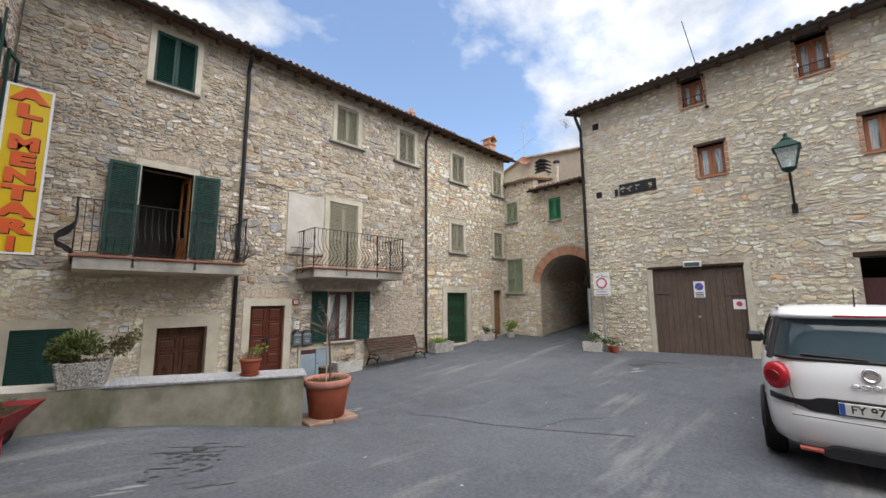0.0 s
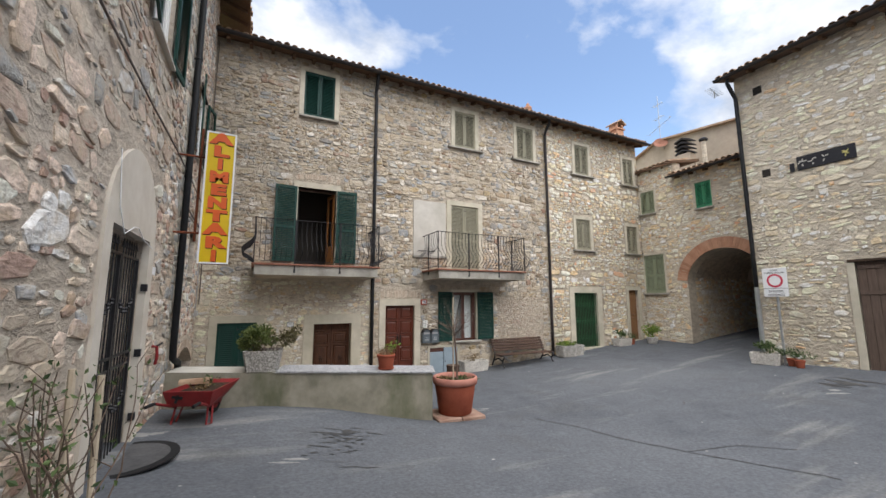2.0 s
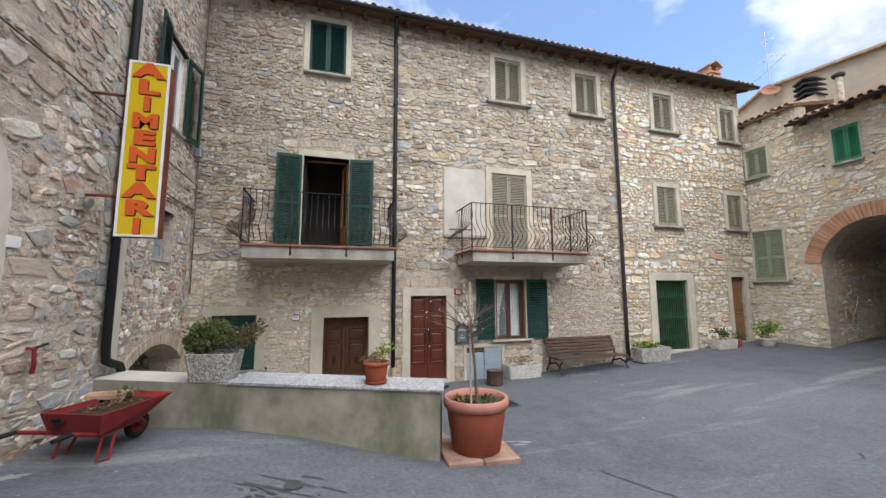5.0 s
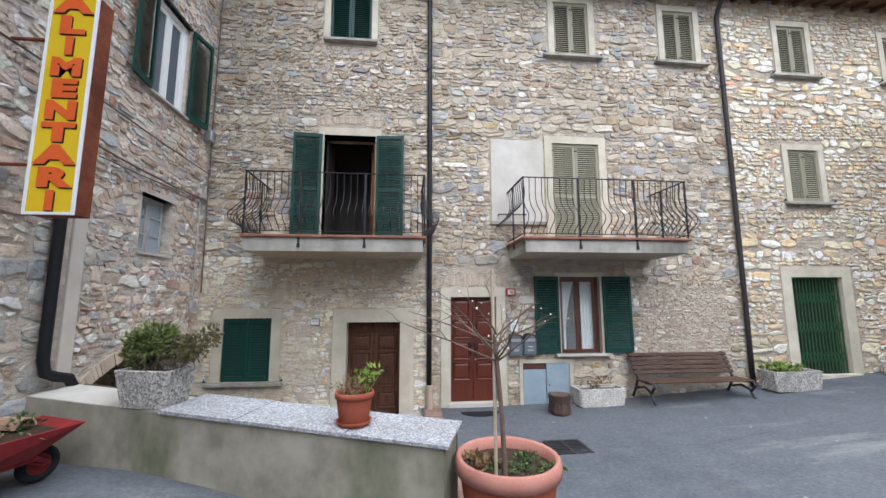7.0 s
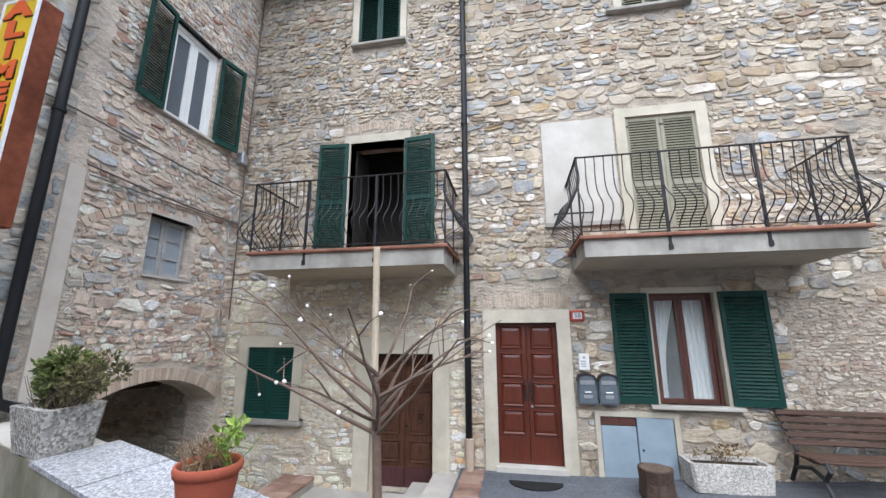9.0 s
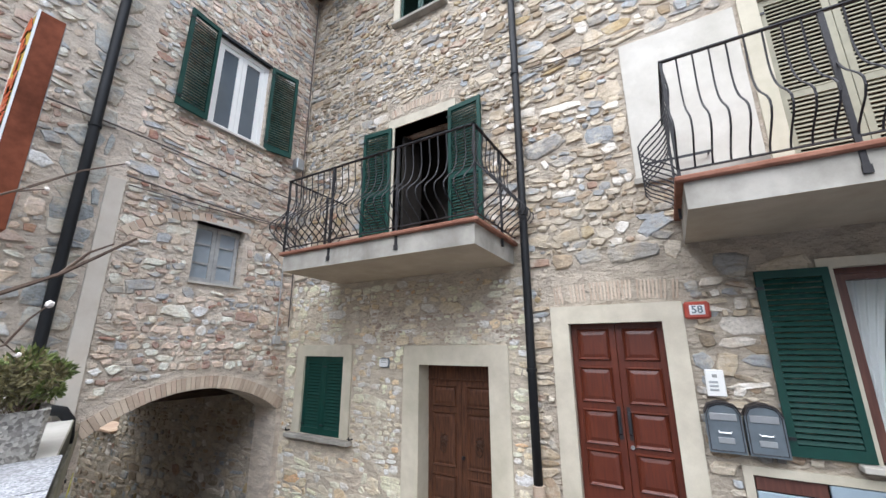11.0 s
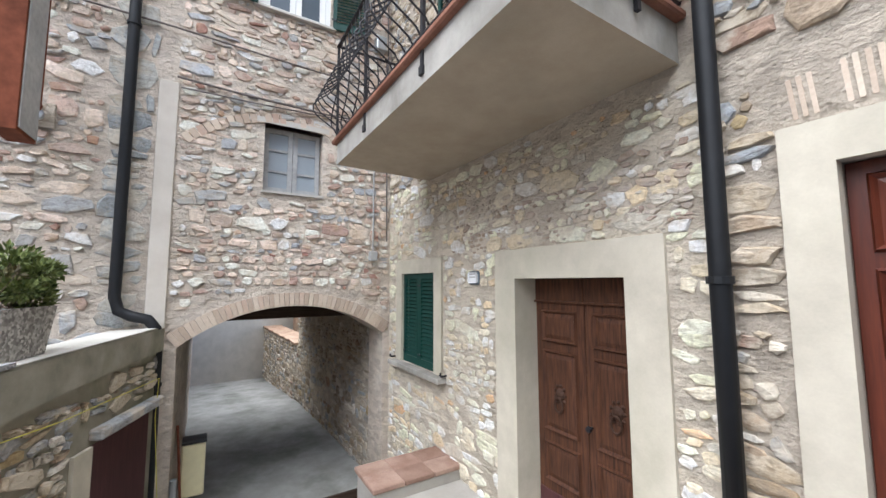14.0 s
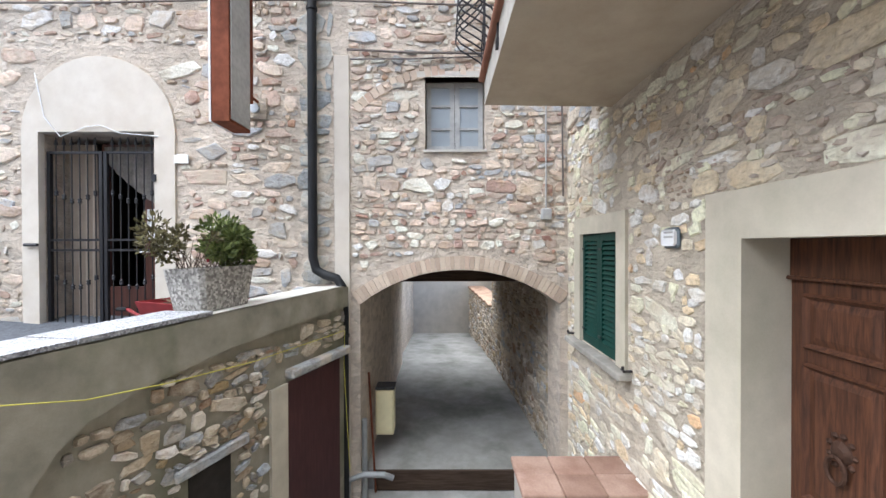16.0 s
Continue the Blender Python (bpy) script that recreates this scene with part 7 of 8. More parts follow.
part("plate", box(B(), -0.01, 0.008, -0.09, 0.09, -0.055, 0.055, 0.003), M_SIGN_WHITE, t)

# ---- the shop sign ----
t = thing("shop_sign", pose(-0.545, 7.27, 4.0), "yellow light-box sign with red letters on rusty brackets", "sign")
part("housing", box(B(), -0.215, 0.215, 0.012, 0.20, -1.12, 1.12, 0.004), M_RUST, t, "rusty sheet metal housing")
part("back", box(B(), -0.19, 0.19, 0.2, 0.212, -1.09, 1.09, 0.004), M_GREY_PAINT, t, "weathered grey back")
bm = B()
box(bm, -0.222, -0.195, -0.006, 0.012, -1.125, 1.125)
box(bm, 0.195, 0.222, -0.006, 0.012, -1.125, 1.125)
box(bm, -0.195, 0.195, -0.006, 0.012, -1.125, -1.098)
box(bm, -0.195, 0.195, -0.006, 0.012, 1.098, 1.125)
part("edge_frame", bm, M_SIGN_WHITE, t, "white metal edge")
part("face", box(B(), -0.195, 0.195, 0.0, 0.011, -1.098, 1.098), M_YELLOW, t)
for i, ch in enumerate("ALIMENTARI"):
    z = 1.0 - 0.2222 * i
    for dx, dz, y, mt, nm in ((0.010, -0.012, -0.004, M_BLACK, "letter_shadow"), (0, 0, -0.008, M_SIGN_RED, "letter")):
        bm = text_mesh(ch, 0.245, 0.003, 0.016)
        k = 1.75 if ch != "I" else 1.25
        if ch in "MN":
            k = 1.45
        bmesh.ops.transform(bm, matrix=Matrix.Translation((dx, y, z + dz)) @ Matrix.Diagonal((k, 1, 0.98, 1)), verts=bm.verts[:])
        part(nm, bm, mt, t)
for z in (-0.62, 0.68):
    part("bracket", tube(B(), [(-0.64, 0.1, z), (-0.2, 0.1, z)], 0.018, 8), M_RUST, t)
part("bracket_post", tube(B(), [(-0.30, 0.17, -0.75), (-0.30, 0.17, 1.2)], 0.02, 8), M_RUST, t)
t = thing("wall_lamp", pose(-1.15, 7.36, 3.3), "small round floodlight on a plaster pad under the sign", "lamp")
part("pad", box(B(), -0.02, 0.02, -0.12, 0.12, -0.13, 0.13, 0.006), M_MORTAR_PALE, t)
bm = lathe(B(), [(0.02, 0), (0.055, 0.01), (0.06, 0.05), (0.05, 0.055)], 14, close=True)
bmesh.ops.transform(bm, matrix=pose(0.04, 0, -0.02, 0, 90, 0), verts=bm.verts[:])
part("lamp_head", bm, M_GALV, t)

# ---- passage clutter ----
t = thing("cream_cabinet", pose(-1.86, 8.72, -0.75), "cream plastic meter box on the passage wall", "meter box")
part("case", box(B(), -0.10, 0.12, -0.02, 0.24, -0.32, 0.32, 0.02), M_CREAM_BOX, t)
part("cap", box(B(), -0.11, 0.13, -0.02, 0.25, 0.32, 0.36, 0.008), M_CAR_BLACK, t)
t = thing("standpipe", pose(-1.22, 8.66, -1.6), "grey plastic pipes at the foot of the passage wall", "pipe")
part("pipe", tube(B(), [(0, 0, 0), (0, 0, 1.0)], 0.035, 10), M_GALV, t)
part("elbow", tube(B(), [(0.1, -0.2, 0.0), (0.1, -0.18, 0.28), (0.08, 0.0, 0.34), (0.05, 0.25, 0.32), (0.02, 0.36, 0.26)], 0.035, 10), M_GALV, t)
part("broom_handle", tube(B(), [(-0.1, 0.12, 0.0), (-0.28, 0.0, 1.5)], 0.014, 8), M_RUST, t)
t = thing("ledge", pose(0.47, 10.75, 0), "low stone ledge topped with worn terracotta tiles by the stairs", "ledge", kind="structure")
part("body", box(B(), -0.25, 0.25, -0.46, 0.46, -1.8, -0.335), M_STEP, t)
for i in range(3):
    for j in range(2):
        ob = part("tile", box(B(), -0.27 + 0.27 * j, -0.005 + 0.27 * j, -0.49 + 0.325 * i, -0.17 + 0.325 * i, -0.335, -0.285, 0.008), M_TILE_TOP, t)

# ---- street things by the lantern house ----
t = thing("street_lantern", pose(13.36, 0.40, 5.0), "green-black cast iron wall lantern with clear glass on a scrolled bracket", "street lamp")
bm = B()
tube(bm, [(0.0, 0.0, -0.45), (-0.10, 0.0, -0.3), (-0.14, 0.0, -0.1), (-0.25, 0.0, 0.1), (-0.45, 0.0, 0.2), (-0.55, 0.0, 0.42)], 0.028, 8)
tube(bm, [(-0.06 - 0.11 * math.cos(a) * (1 - a / 9), 0.0, -0.1 + 0.11 * math.sin(a) * (1 - a / 9)) for a in (0.5 * i for i in range(14))], 0.013, 6)
tube(bm, [(-0.3 - 0.1 * math.cos(a) * (1 - a / 9), 0.0, 0.28 + 0.1 * math.sin(a) * (1 - a / 9)) for a in (0.5 * i for i in range(14))], 0.012, 6)
box(bm, -0.03, 0.06, -0.06, 0.06, -0.55, -0.3)
part("bracket", bm, M_BLACK_IRON, t, "scrolled black iron bracket")
C = Vector((-0.55, 0, 0.42))
bm = B()
for sx, sy in ((-1, -1), (1, -1), (1, 1), (-1, 1)):
    tube(bm, [C + Vector((0.13 * sx, 0.13 * sy, 0.1)), C + Vector((0.24 * sx, 0.24 * sy, 0.62))], 0.013, 6)
for k, z in ((0.13, 0.1), (0.25, 0.62)):
    for i in range(4):
        q = [(-1, -1), (1, -1), (1, 1), (-1, 1)]
        tube(bm, [C + Vector((k * q[i][0], k * q[i][1], z)), C + Vector((k * q[(i + 1) % 4][0], k * q[(i + 1) % 4][1], z))], 0.014, 6)
lathe(bm, [(0.03, 0.0), (0.08, 0.02), (0.16, 0.1), (0.02, 0.11)], 12, C)
part("cage", bm, M_GREEN, t, "dark green lantern cage")
bm = B()
r0 = [bm.verts.new(C + Vector((0.28 * sx, 0.28 * sy, 0.63))) for sx, sy in ((-1, -1), (1, -1), (1, 1), (-1, 1))]
r1 = [bm.verts.new(C + Vector((0.12 * sx, 0.12 * sy, 0.82))) for sx, sy in ((-1, -1), (1, -1), (1, 1), (-1, 1))]
for i in range(4):
    bm.faces.new((r0[i], r0[(i + 1) % 4], r1[(i + 1) % 4], r1[i]))
bm.faces.new(r0[::-1])
bm.faces.new(r1)
lathe(bm, [(0.10, 0.82), (0.11, 0.88), (0.05, 0.92), (0.03, 0.98), (0.05, 1.0), (0.01, 1.05)], 12, C, True)
part("hood", bm, M_GREEN, t)
for i in range(4):
    q = [(-1, -1), (1, -1), (1, 1), (-1, 1)]
    a, b = q[i], q[(i + 1) % 4]
    bm = B()
    bm.faces.new([bm.verts.new(C + Vector(p)) for p in ((0.125 * a[0], 0.125 * a[1], 0.11), (0.125 * b[0], 0.125 * b[1], 0.11), (0.232 * b[0], 0.232 * b[1], 0.61), (0.232 * a[0], 0.232 * a[1], 0.61))])
    r = bmesh.ops.solidify(bm, geom=bm.faces[:], thickness=0.004)
    part("pane", bm, M_GLASS, t).visible_shadow = False
part("bulb", lathe(B(), [(0.02, 0.1), (0.05, 0.2), (0.05, 0.3), (0.01, 0.36)], 10, C, True), M_WHITE_PAINT, t)

t = thing("solar_lamp", FL @ pose(-2.80, 0, 3.28), "flat white floodlight panel over the garage door", "lamp")
part("case", box(B(), -0.23, 0.23, -0.13, -0.03, -0.07, 0.10, 0.012, m=pose(0, 0, 0, 12)), M_WHITE_PAINT, t)
part("panel", box(B(), -0.19, 0.19, -0.14, -0.131, -0.04, 0.075, 0.003, m=pose(0, 0, 0, 12)), M_MAIL, t)
t = thing("iron_flower_panel", FL @ pose(-4.2, 0, 5.97), "black iron panel with a painted flower pattern", "sign")
part("plate", box(B(), -0.56, 0.60, -0.05, -0.01, -0.18, 0.20, 0.01), M_BLACK_IRON, t)
part("end_block", box(B(), -0.72, -0.62, -0.05, -0.01, -0.18, 0.06, 0.005), M_BLACK_IRON, t)
rs = random.Random(31)
for nm, cx, n in (("flower", 0.42, 7), ("flower", -0.22, 4), ("flower", 0.02, 3), ("flower", -0.45, 5)):
    bm = B()
    for i in range(n):
        a = 2 * math.pi * i / n
        box(bm, 0.015, rs.uniform(0.06, 0.11), -0.058, -0.052, -0.012, 0.012, m=Matrix.Translation((cx, 0, rs.uniform(-0.04, 0.06))) @ pose(0, 0, 0, 0, math.degrees(a), 0))
    part(nm, bm, M_LINOCUT if cx > 0.3 else M_WHITE_PANEL, t)

t = thing("traffic_sign", on_ground(13.05, 5.42, -90), "white no-entry zone sign on a grey steel post", "traffic sign")
part("post", tube(B(), [(0, 0, 0), (0, 0, 2.5)], 0.03, 10), M_GALV, t)
pl = part("plate", box(B(), -0.28, 0.28, -0.05, -0.035, 1.83, 2.62, 0.006), M_SIGN_WHITE, t)
for r0, r1, mt, y in ((0.001, 0.185, M_RED_PRINT, -0.052), (0.001, 0.135, M_SIGN_WHITE, -0.055)):
    bm = lathe(B(), [(r0, 0), (r1, 0), (r1, 0.003)], 28, close=True)
    bmesh.ops.transform(bm, matrix=pose(0, y, 2.27, 90), verts=bm.verts[:])
    part("ring", bm, mt, pl)
for words, z, s in (("zona", 2.565, 0.085), ("traffico limitato", 2.49, 0.075), ("eccetto", 1.99, 0.11), ("residenti", 1.89, 0.11)):
    bm = text_mesh(words, s, 0.001)
    bmesh.ops.translate(bm, verts=bm.verts[:], vec=(0, -0.053, z))
    part("words", bm, M_BLACK, pl)
part("dividing_line", box(B(), -0.28, 0.28, -0.053, -0.05, 2.055, 2.065), M_BLACK, pl)
t = thing("concrete_planter", on_ground(12.95, 5.80, -80), "small concrete planter with trailing green plants under the sign", "planter")
trough(t, 0.34, 0.2, 0.3, M_GRAVEL_PALE, 0.9)
part("plant", leaves(stalks(B(), 14, 0.15, 0.3, rs, (0, 0, 0.24)), (0.05, 0, 0.42), (0.34, 0.26, 0.16), 330, 0.075, rs), M_LEAF_DARK, t)
for dx, dy in ((0.05, -0.55), (-0.12, -0.78)):
    t = flower_pot(on_ground(12.95 + dx, 5.80 + dy), 0.11, 0.2, "small terracotta pot with greenery beside the sign", False)
    part("plant", leaves(B(), (0, 0, 0.30), (0.2, 0.2, 0.13), 130, 0.07, rs), M_LEAF_DARK, t)


def antenna(name, m, h, arms, label):
    t = thing(name, m, label, "antenna")
    part("mast", tube(B(), [(0, 0, 0), (0, 0, h)], 0.018, 6), M_GALV, t)
    for z, length, turn, tilt in arms:
        a = radians(turn)
        d = Vector((math.cos(a), math.sin(a), tilt))
        bm = tube(B(), [Vector((0, 0, z)) - d * length / 2, Vector((0, 0, z)) + d * length / 2], 0.010, 5)
        s = d.cross(Vector((0, 0, 1))).normalized()
        for i in range(7):
            c = Vector((0, 0, z)) + d * length * (i / 6 - 0.5)
            tube(bm, [c - s * 0.16, c + s * 0.16], 0.006, 4)
        part("boom", bm, M_GALV, t)
    return t


antenna("tv_antenna", pose(20.2, 12.9, 9.4), 4.4, ((2.6, 1.7, 75, -0.2), (3.1, 0.8, 60, 0.1), (3.9, 0.6, 75, 0.0)), "roof television antenna on a mast")
t = thing("whip_antenna", FL @ pose(-2.05, -0.06, 8.0), "tall thin whip antenna fixed beside a window", "antenna")
part("mast", tube(B(), [(0, 0, 0), (-0.05, -0.38, 0.9), (-0.34, -0.52, 2.75)], 0.012, 6), M_IRON, t)
part("clamp", box(B(), -0.05, 0.05, -0.02, 0.06, 0.0, 0.05), M_IRON, t)
t = antenna("wall_antenna", pose(12.75, 6.3, 8.55), 0.25, ((0.2, 0.7, 10, 0.0),), "small aerial on the corner of the eave")


# ---- roofs beyond ----
def chimney(m, w, h, label, brick=True):
    t = thing("chimney", m, label, "chimney")
    part("stack", box(B(), -w / 2, w / 2, -w / 2, w / 2, -0.8, h, 0.01), M_BRICK if brick else M_TAN, t)
    part("cornice", box(B(), -w * 0.62, w * 0.62, -w * 0.62, w * 0.62, h, h + 0.08, 0.01), M_BRICK, t)
    for sx in (-1, 1):
        part("pier", box(B(), sx * w * 0.42 - 0.07, sx * w * 0.42 + 0.07, -w * 0.45, w * 0.45, h + 0.08, h + 0.30), M_BRICK, t)
    bm = B()
    prism(bm, [(-w * 0.75, h + 0.30), (0, h + 0.52), (w * 0.75, h + 0.30), (w * 0.70, h + 0.25), (0, h + 0.46), (-w * 0.70, h + 0.25)], -w * 0.7, w * 0.7)
    part("cap", bm, M_TILE, t, "small pitched tile cap")
    return t


chimney(pose(15.55, 12.1, 10.0), 0.46, 0.42, "red brick chimney with a pitched tile cap")
t = thing("chimney_pot", pose(10.45, 12.5, 10.0), "small turned terracotta chimney pot on the ridge", "chimney")
part("pot", lathe(B(), [(0.12, -0.4), (0.12, 0.35), (0.2, 0.38), (0.1, 0.5), (0.17, 0.58), (0.17, 0.66), (0.05, 0.72), (0.08, 0.8), (0.01, 0.88)], 14, close=True), M_BRICK, t, smooth=True)
house = thing("tan_house", pose(0, 0, 0), "tan plastered house rising behind the archway", "house")
bm = B()
prism(bm, [(8.0, 3.0), (15.5, 3.0), (15.5, 10.0), (12.9, 11.05), (8.0, 10.5)], 0, 4)
bmesh.ops.transform(bm, matrix=Matrix(((0, 1, 0, 20.0), (1, 0, 0, 0), (0, 0, 1, 0), (0, 0, 0, 1))), verts=bm.verts[:])
bmesh.ops.recalc_face_normals(bm, faces=bm.faces[:])
part("wall", bm, M_TAN, house)
bm = B()
for (y0, z0), (y1, z1) in (((15.8, 9.95), (12.9, 11.13)), ((12.9, 11.13), (7.8, 10.56))):
    v = [bm.verts.new(p) for p in ((19.8, y0, z0), (24.2, y0, z0), (24.2, y1, z1), (19.8, y1, z1))]
    w = [bm.verts.new(p.co + Vector((0, 0, -0.09))) for p in v]
    bm.faces.new(v)
    bm.faces.new(w[::-1])
    for i in range(4):
        bm.faces.new((v[i], w[i], w[(i + 1) % 4], v[(i + 1) % 4]))
bmesh.ops.recalc_face_normals(bm, faces=bm.faces[:])
part("roof", bm, M_TILE, house)
t = thing("vent_chimney", pose(18.8, 10.79, 8.6) @ Matrix.Diagonal((0.75, 0.75, 1, 1)), "square plastered chimney with dark slatted cowl", "chimney")
part("stack", box(B(), -0.35, 0.35, -0.4, 0.4, -1.75, 0.75, 0.02), M_TAN, t)
for k in range(4):
    bm = B()
    prism(bm, [(-0.48, 0.80 + 0.2 * k), (0, 0.95 + 0.2 * k), (0.48, 0.80 + 0.2 * k), (0.48, 0.74 + 0.2 * k), (0, 0.88 + 0.2 * k), (-0.48, 0.74 + 0.2 * k)], -0.4, 0.4)
    bmesh.ops.rotate(bm, verts=bm.verts[:], matrix=Matrix.Rotation(radians(90), 3, "Z"))
    part("slat", bm, M_IRON, t)
t = thing("flue", pose(18.8, 9.95, 8.4) @ Matrix.Diagonal((0.65, 0.65, 1, 1)), "slim grey flue pipe with a cap", "chimney")
part("pipe", tube(B(), [(0, 0, -1.6), (0, 0, 1.3)], 0.16, 12), M_MORTAR_PALE, t)
part("cap", lathe(B(), [(0.2, 1.3), (0.28, 1.35), (0.28, 1.42), (0.1, 1.5)], 12, close=True), M_IRON, t)
t = thing("satellite_dish", pose(19.9, 12.6, 10.75), "reddish satellite dish on the tan house", "satellite dish")
bm = lathe(B(), [(0.02, 0.0), (0.18, 0.03), (0.34, 0.10), (0.35, 0.11), (0.16, 0.05)], 20)
bmesh.ops.transform(bm, matrix=pose(-0.2, 0, 0, 0, -60, 40), verts=bm.verts[:])
part("dish", bm, M_TERRA_EDGE, t)
part("arm", tube(B(), [(0.1, 0, -0.2), (-0.15, 0, 0)], 0.02, 6), M_GALV, t)
bm = B()
box(bm, 15.6, 24.0, 11.2, 16.0, 3.0, 8.0)
box(bm, 17.9, 20.0, 6.0, 11.2, 4.7, 6.9)
setting(part("wall_east_back", bm, M_TAN), "plain wall behind the corner house")


# ---- parked car ----
# local: x forward, y to the left, z up; the tail stands at x = 0
car = thing("car", pose(5.76, -0.22, ground_z(6.5, -0.3), 0, 0, 3.5) @ Matrix.Diagonal((1, 1, 1.06, 1)), "parked white compact car seen from behind", "car")


def plan_ring(bm, x0, x1, half, z, power=4.6, n=56):
    """A rounded rectangle in plan, from tail x0 to nose x1."""
    ring = []
    for i in range(n):
        a = 2 * math.pi * i / n
        c, d = math.cos(a), math.sin(a)
        u, w = abs(c) ** (2 / power) * (1 if c > 0 else -1), abs(d) ** (2 / power) * (1 if d > 0 else -1)
        ring.append(bm.verts.new(((x0 + x1) / 2 + (x1 - x0) / 2 * u, half * w, z)))
    return ring


def loft(rings, bm, top=False, bottom=False):
    for a, b in zip(rings, rings[1:]):
        n = len(a)
        for i in range(n):
            bm.faces.new((a[i], a[(i + 1) % n], b[(i + 1) % n], b[i]))
    if bottom:
        bm.faces.new(rings[0][::-1])
    if top:
        bm.faces.new(rings[-1])
    return bm


bm = B()
BODY = [(0.10, 3.98, 0.80, 0.24), (0.02, 4.06, 0.86, 0.29), (-0.035, 4.11, 0.885, 0.38), (-0.05, 4.13, 0.892, 0.50), (-0.045, 4.13, 0.890, 0.60), (-0.02, 4.12, 0.886, 0.64),
        (-0.015, 4.11, 0.888, 0.76), (-0.01, 4.09, 0.893, 0.80), (0.0, 4.04, 0.895, 0.90), (0.02, 3.90, 0.888, 0.98), (0.045, 3.66, 0.874, 1.05), (0.07, 3.36, 0.855, 1.10), (0.09, 3.20, 0.835, 1.13)]
loft([plan_ring(bm, *r[:3], r[3]) for r in BODY], bm, True, True)
part("body", bm, M_CAR, car, smooth=True)
bm = B()
loft([plan_ring(bm, *r) for r in ((0.10, 3.16, 0.832, 1.125), (0.155, 2.92, 0.812, 1.24), (0.215, 2.66, 0.782, 1.37), (0.29, 2.40, 0.735, 1.50), (0.33, 2.30, 0.71, 1.56))], bm)
part("cabin_glass", bm, M_CAR_GLASS, car, "tinted windows wrapping round the cabin", smooth=True)
bm = B()
loft([plan_ring(bm, *r) for r in ((0.27, 2.36, 0.735, 1.535), (0.215, 2.40, 0.745, 1.555), (0.235, 2.38, 0.735, 1.585), (0.32, 2.28, 0.69, 1.625), (0.55, 2.05, 0.56, 1.655), (0.9, 1.7, 0.32, 1.668))], bm, True, True)
part("roof", bm, M_CAR, car, "white roof with a small lip over the rear window", smooth=True)
bm = B()
for y in (-0.60, 0.60):
    tube(bm, [(-0.012, y * 1.04, 0.98), (-0.02, y * 1.02, 0.82), (-0.028, y, 0.78), (-0.035, y * 0.97, 0.66)], 0.004, 5)
tube(bm, [(-0.062, -0.62, 0.595), (-0.075, 0.0, 0.585), (-0.062, 0.62, 0.595)], 0.004, 5)
part("hatch_seam", bm, M_CAR_BLACK, car, "thin dark gap round the tailgate")
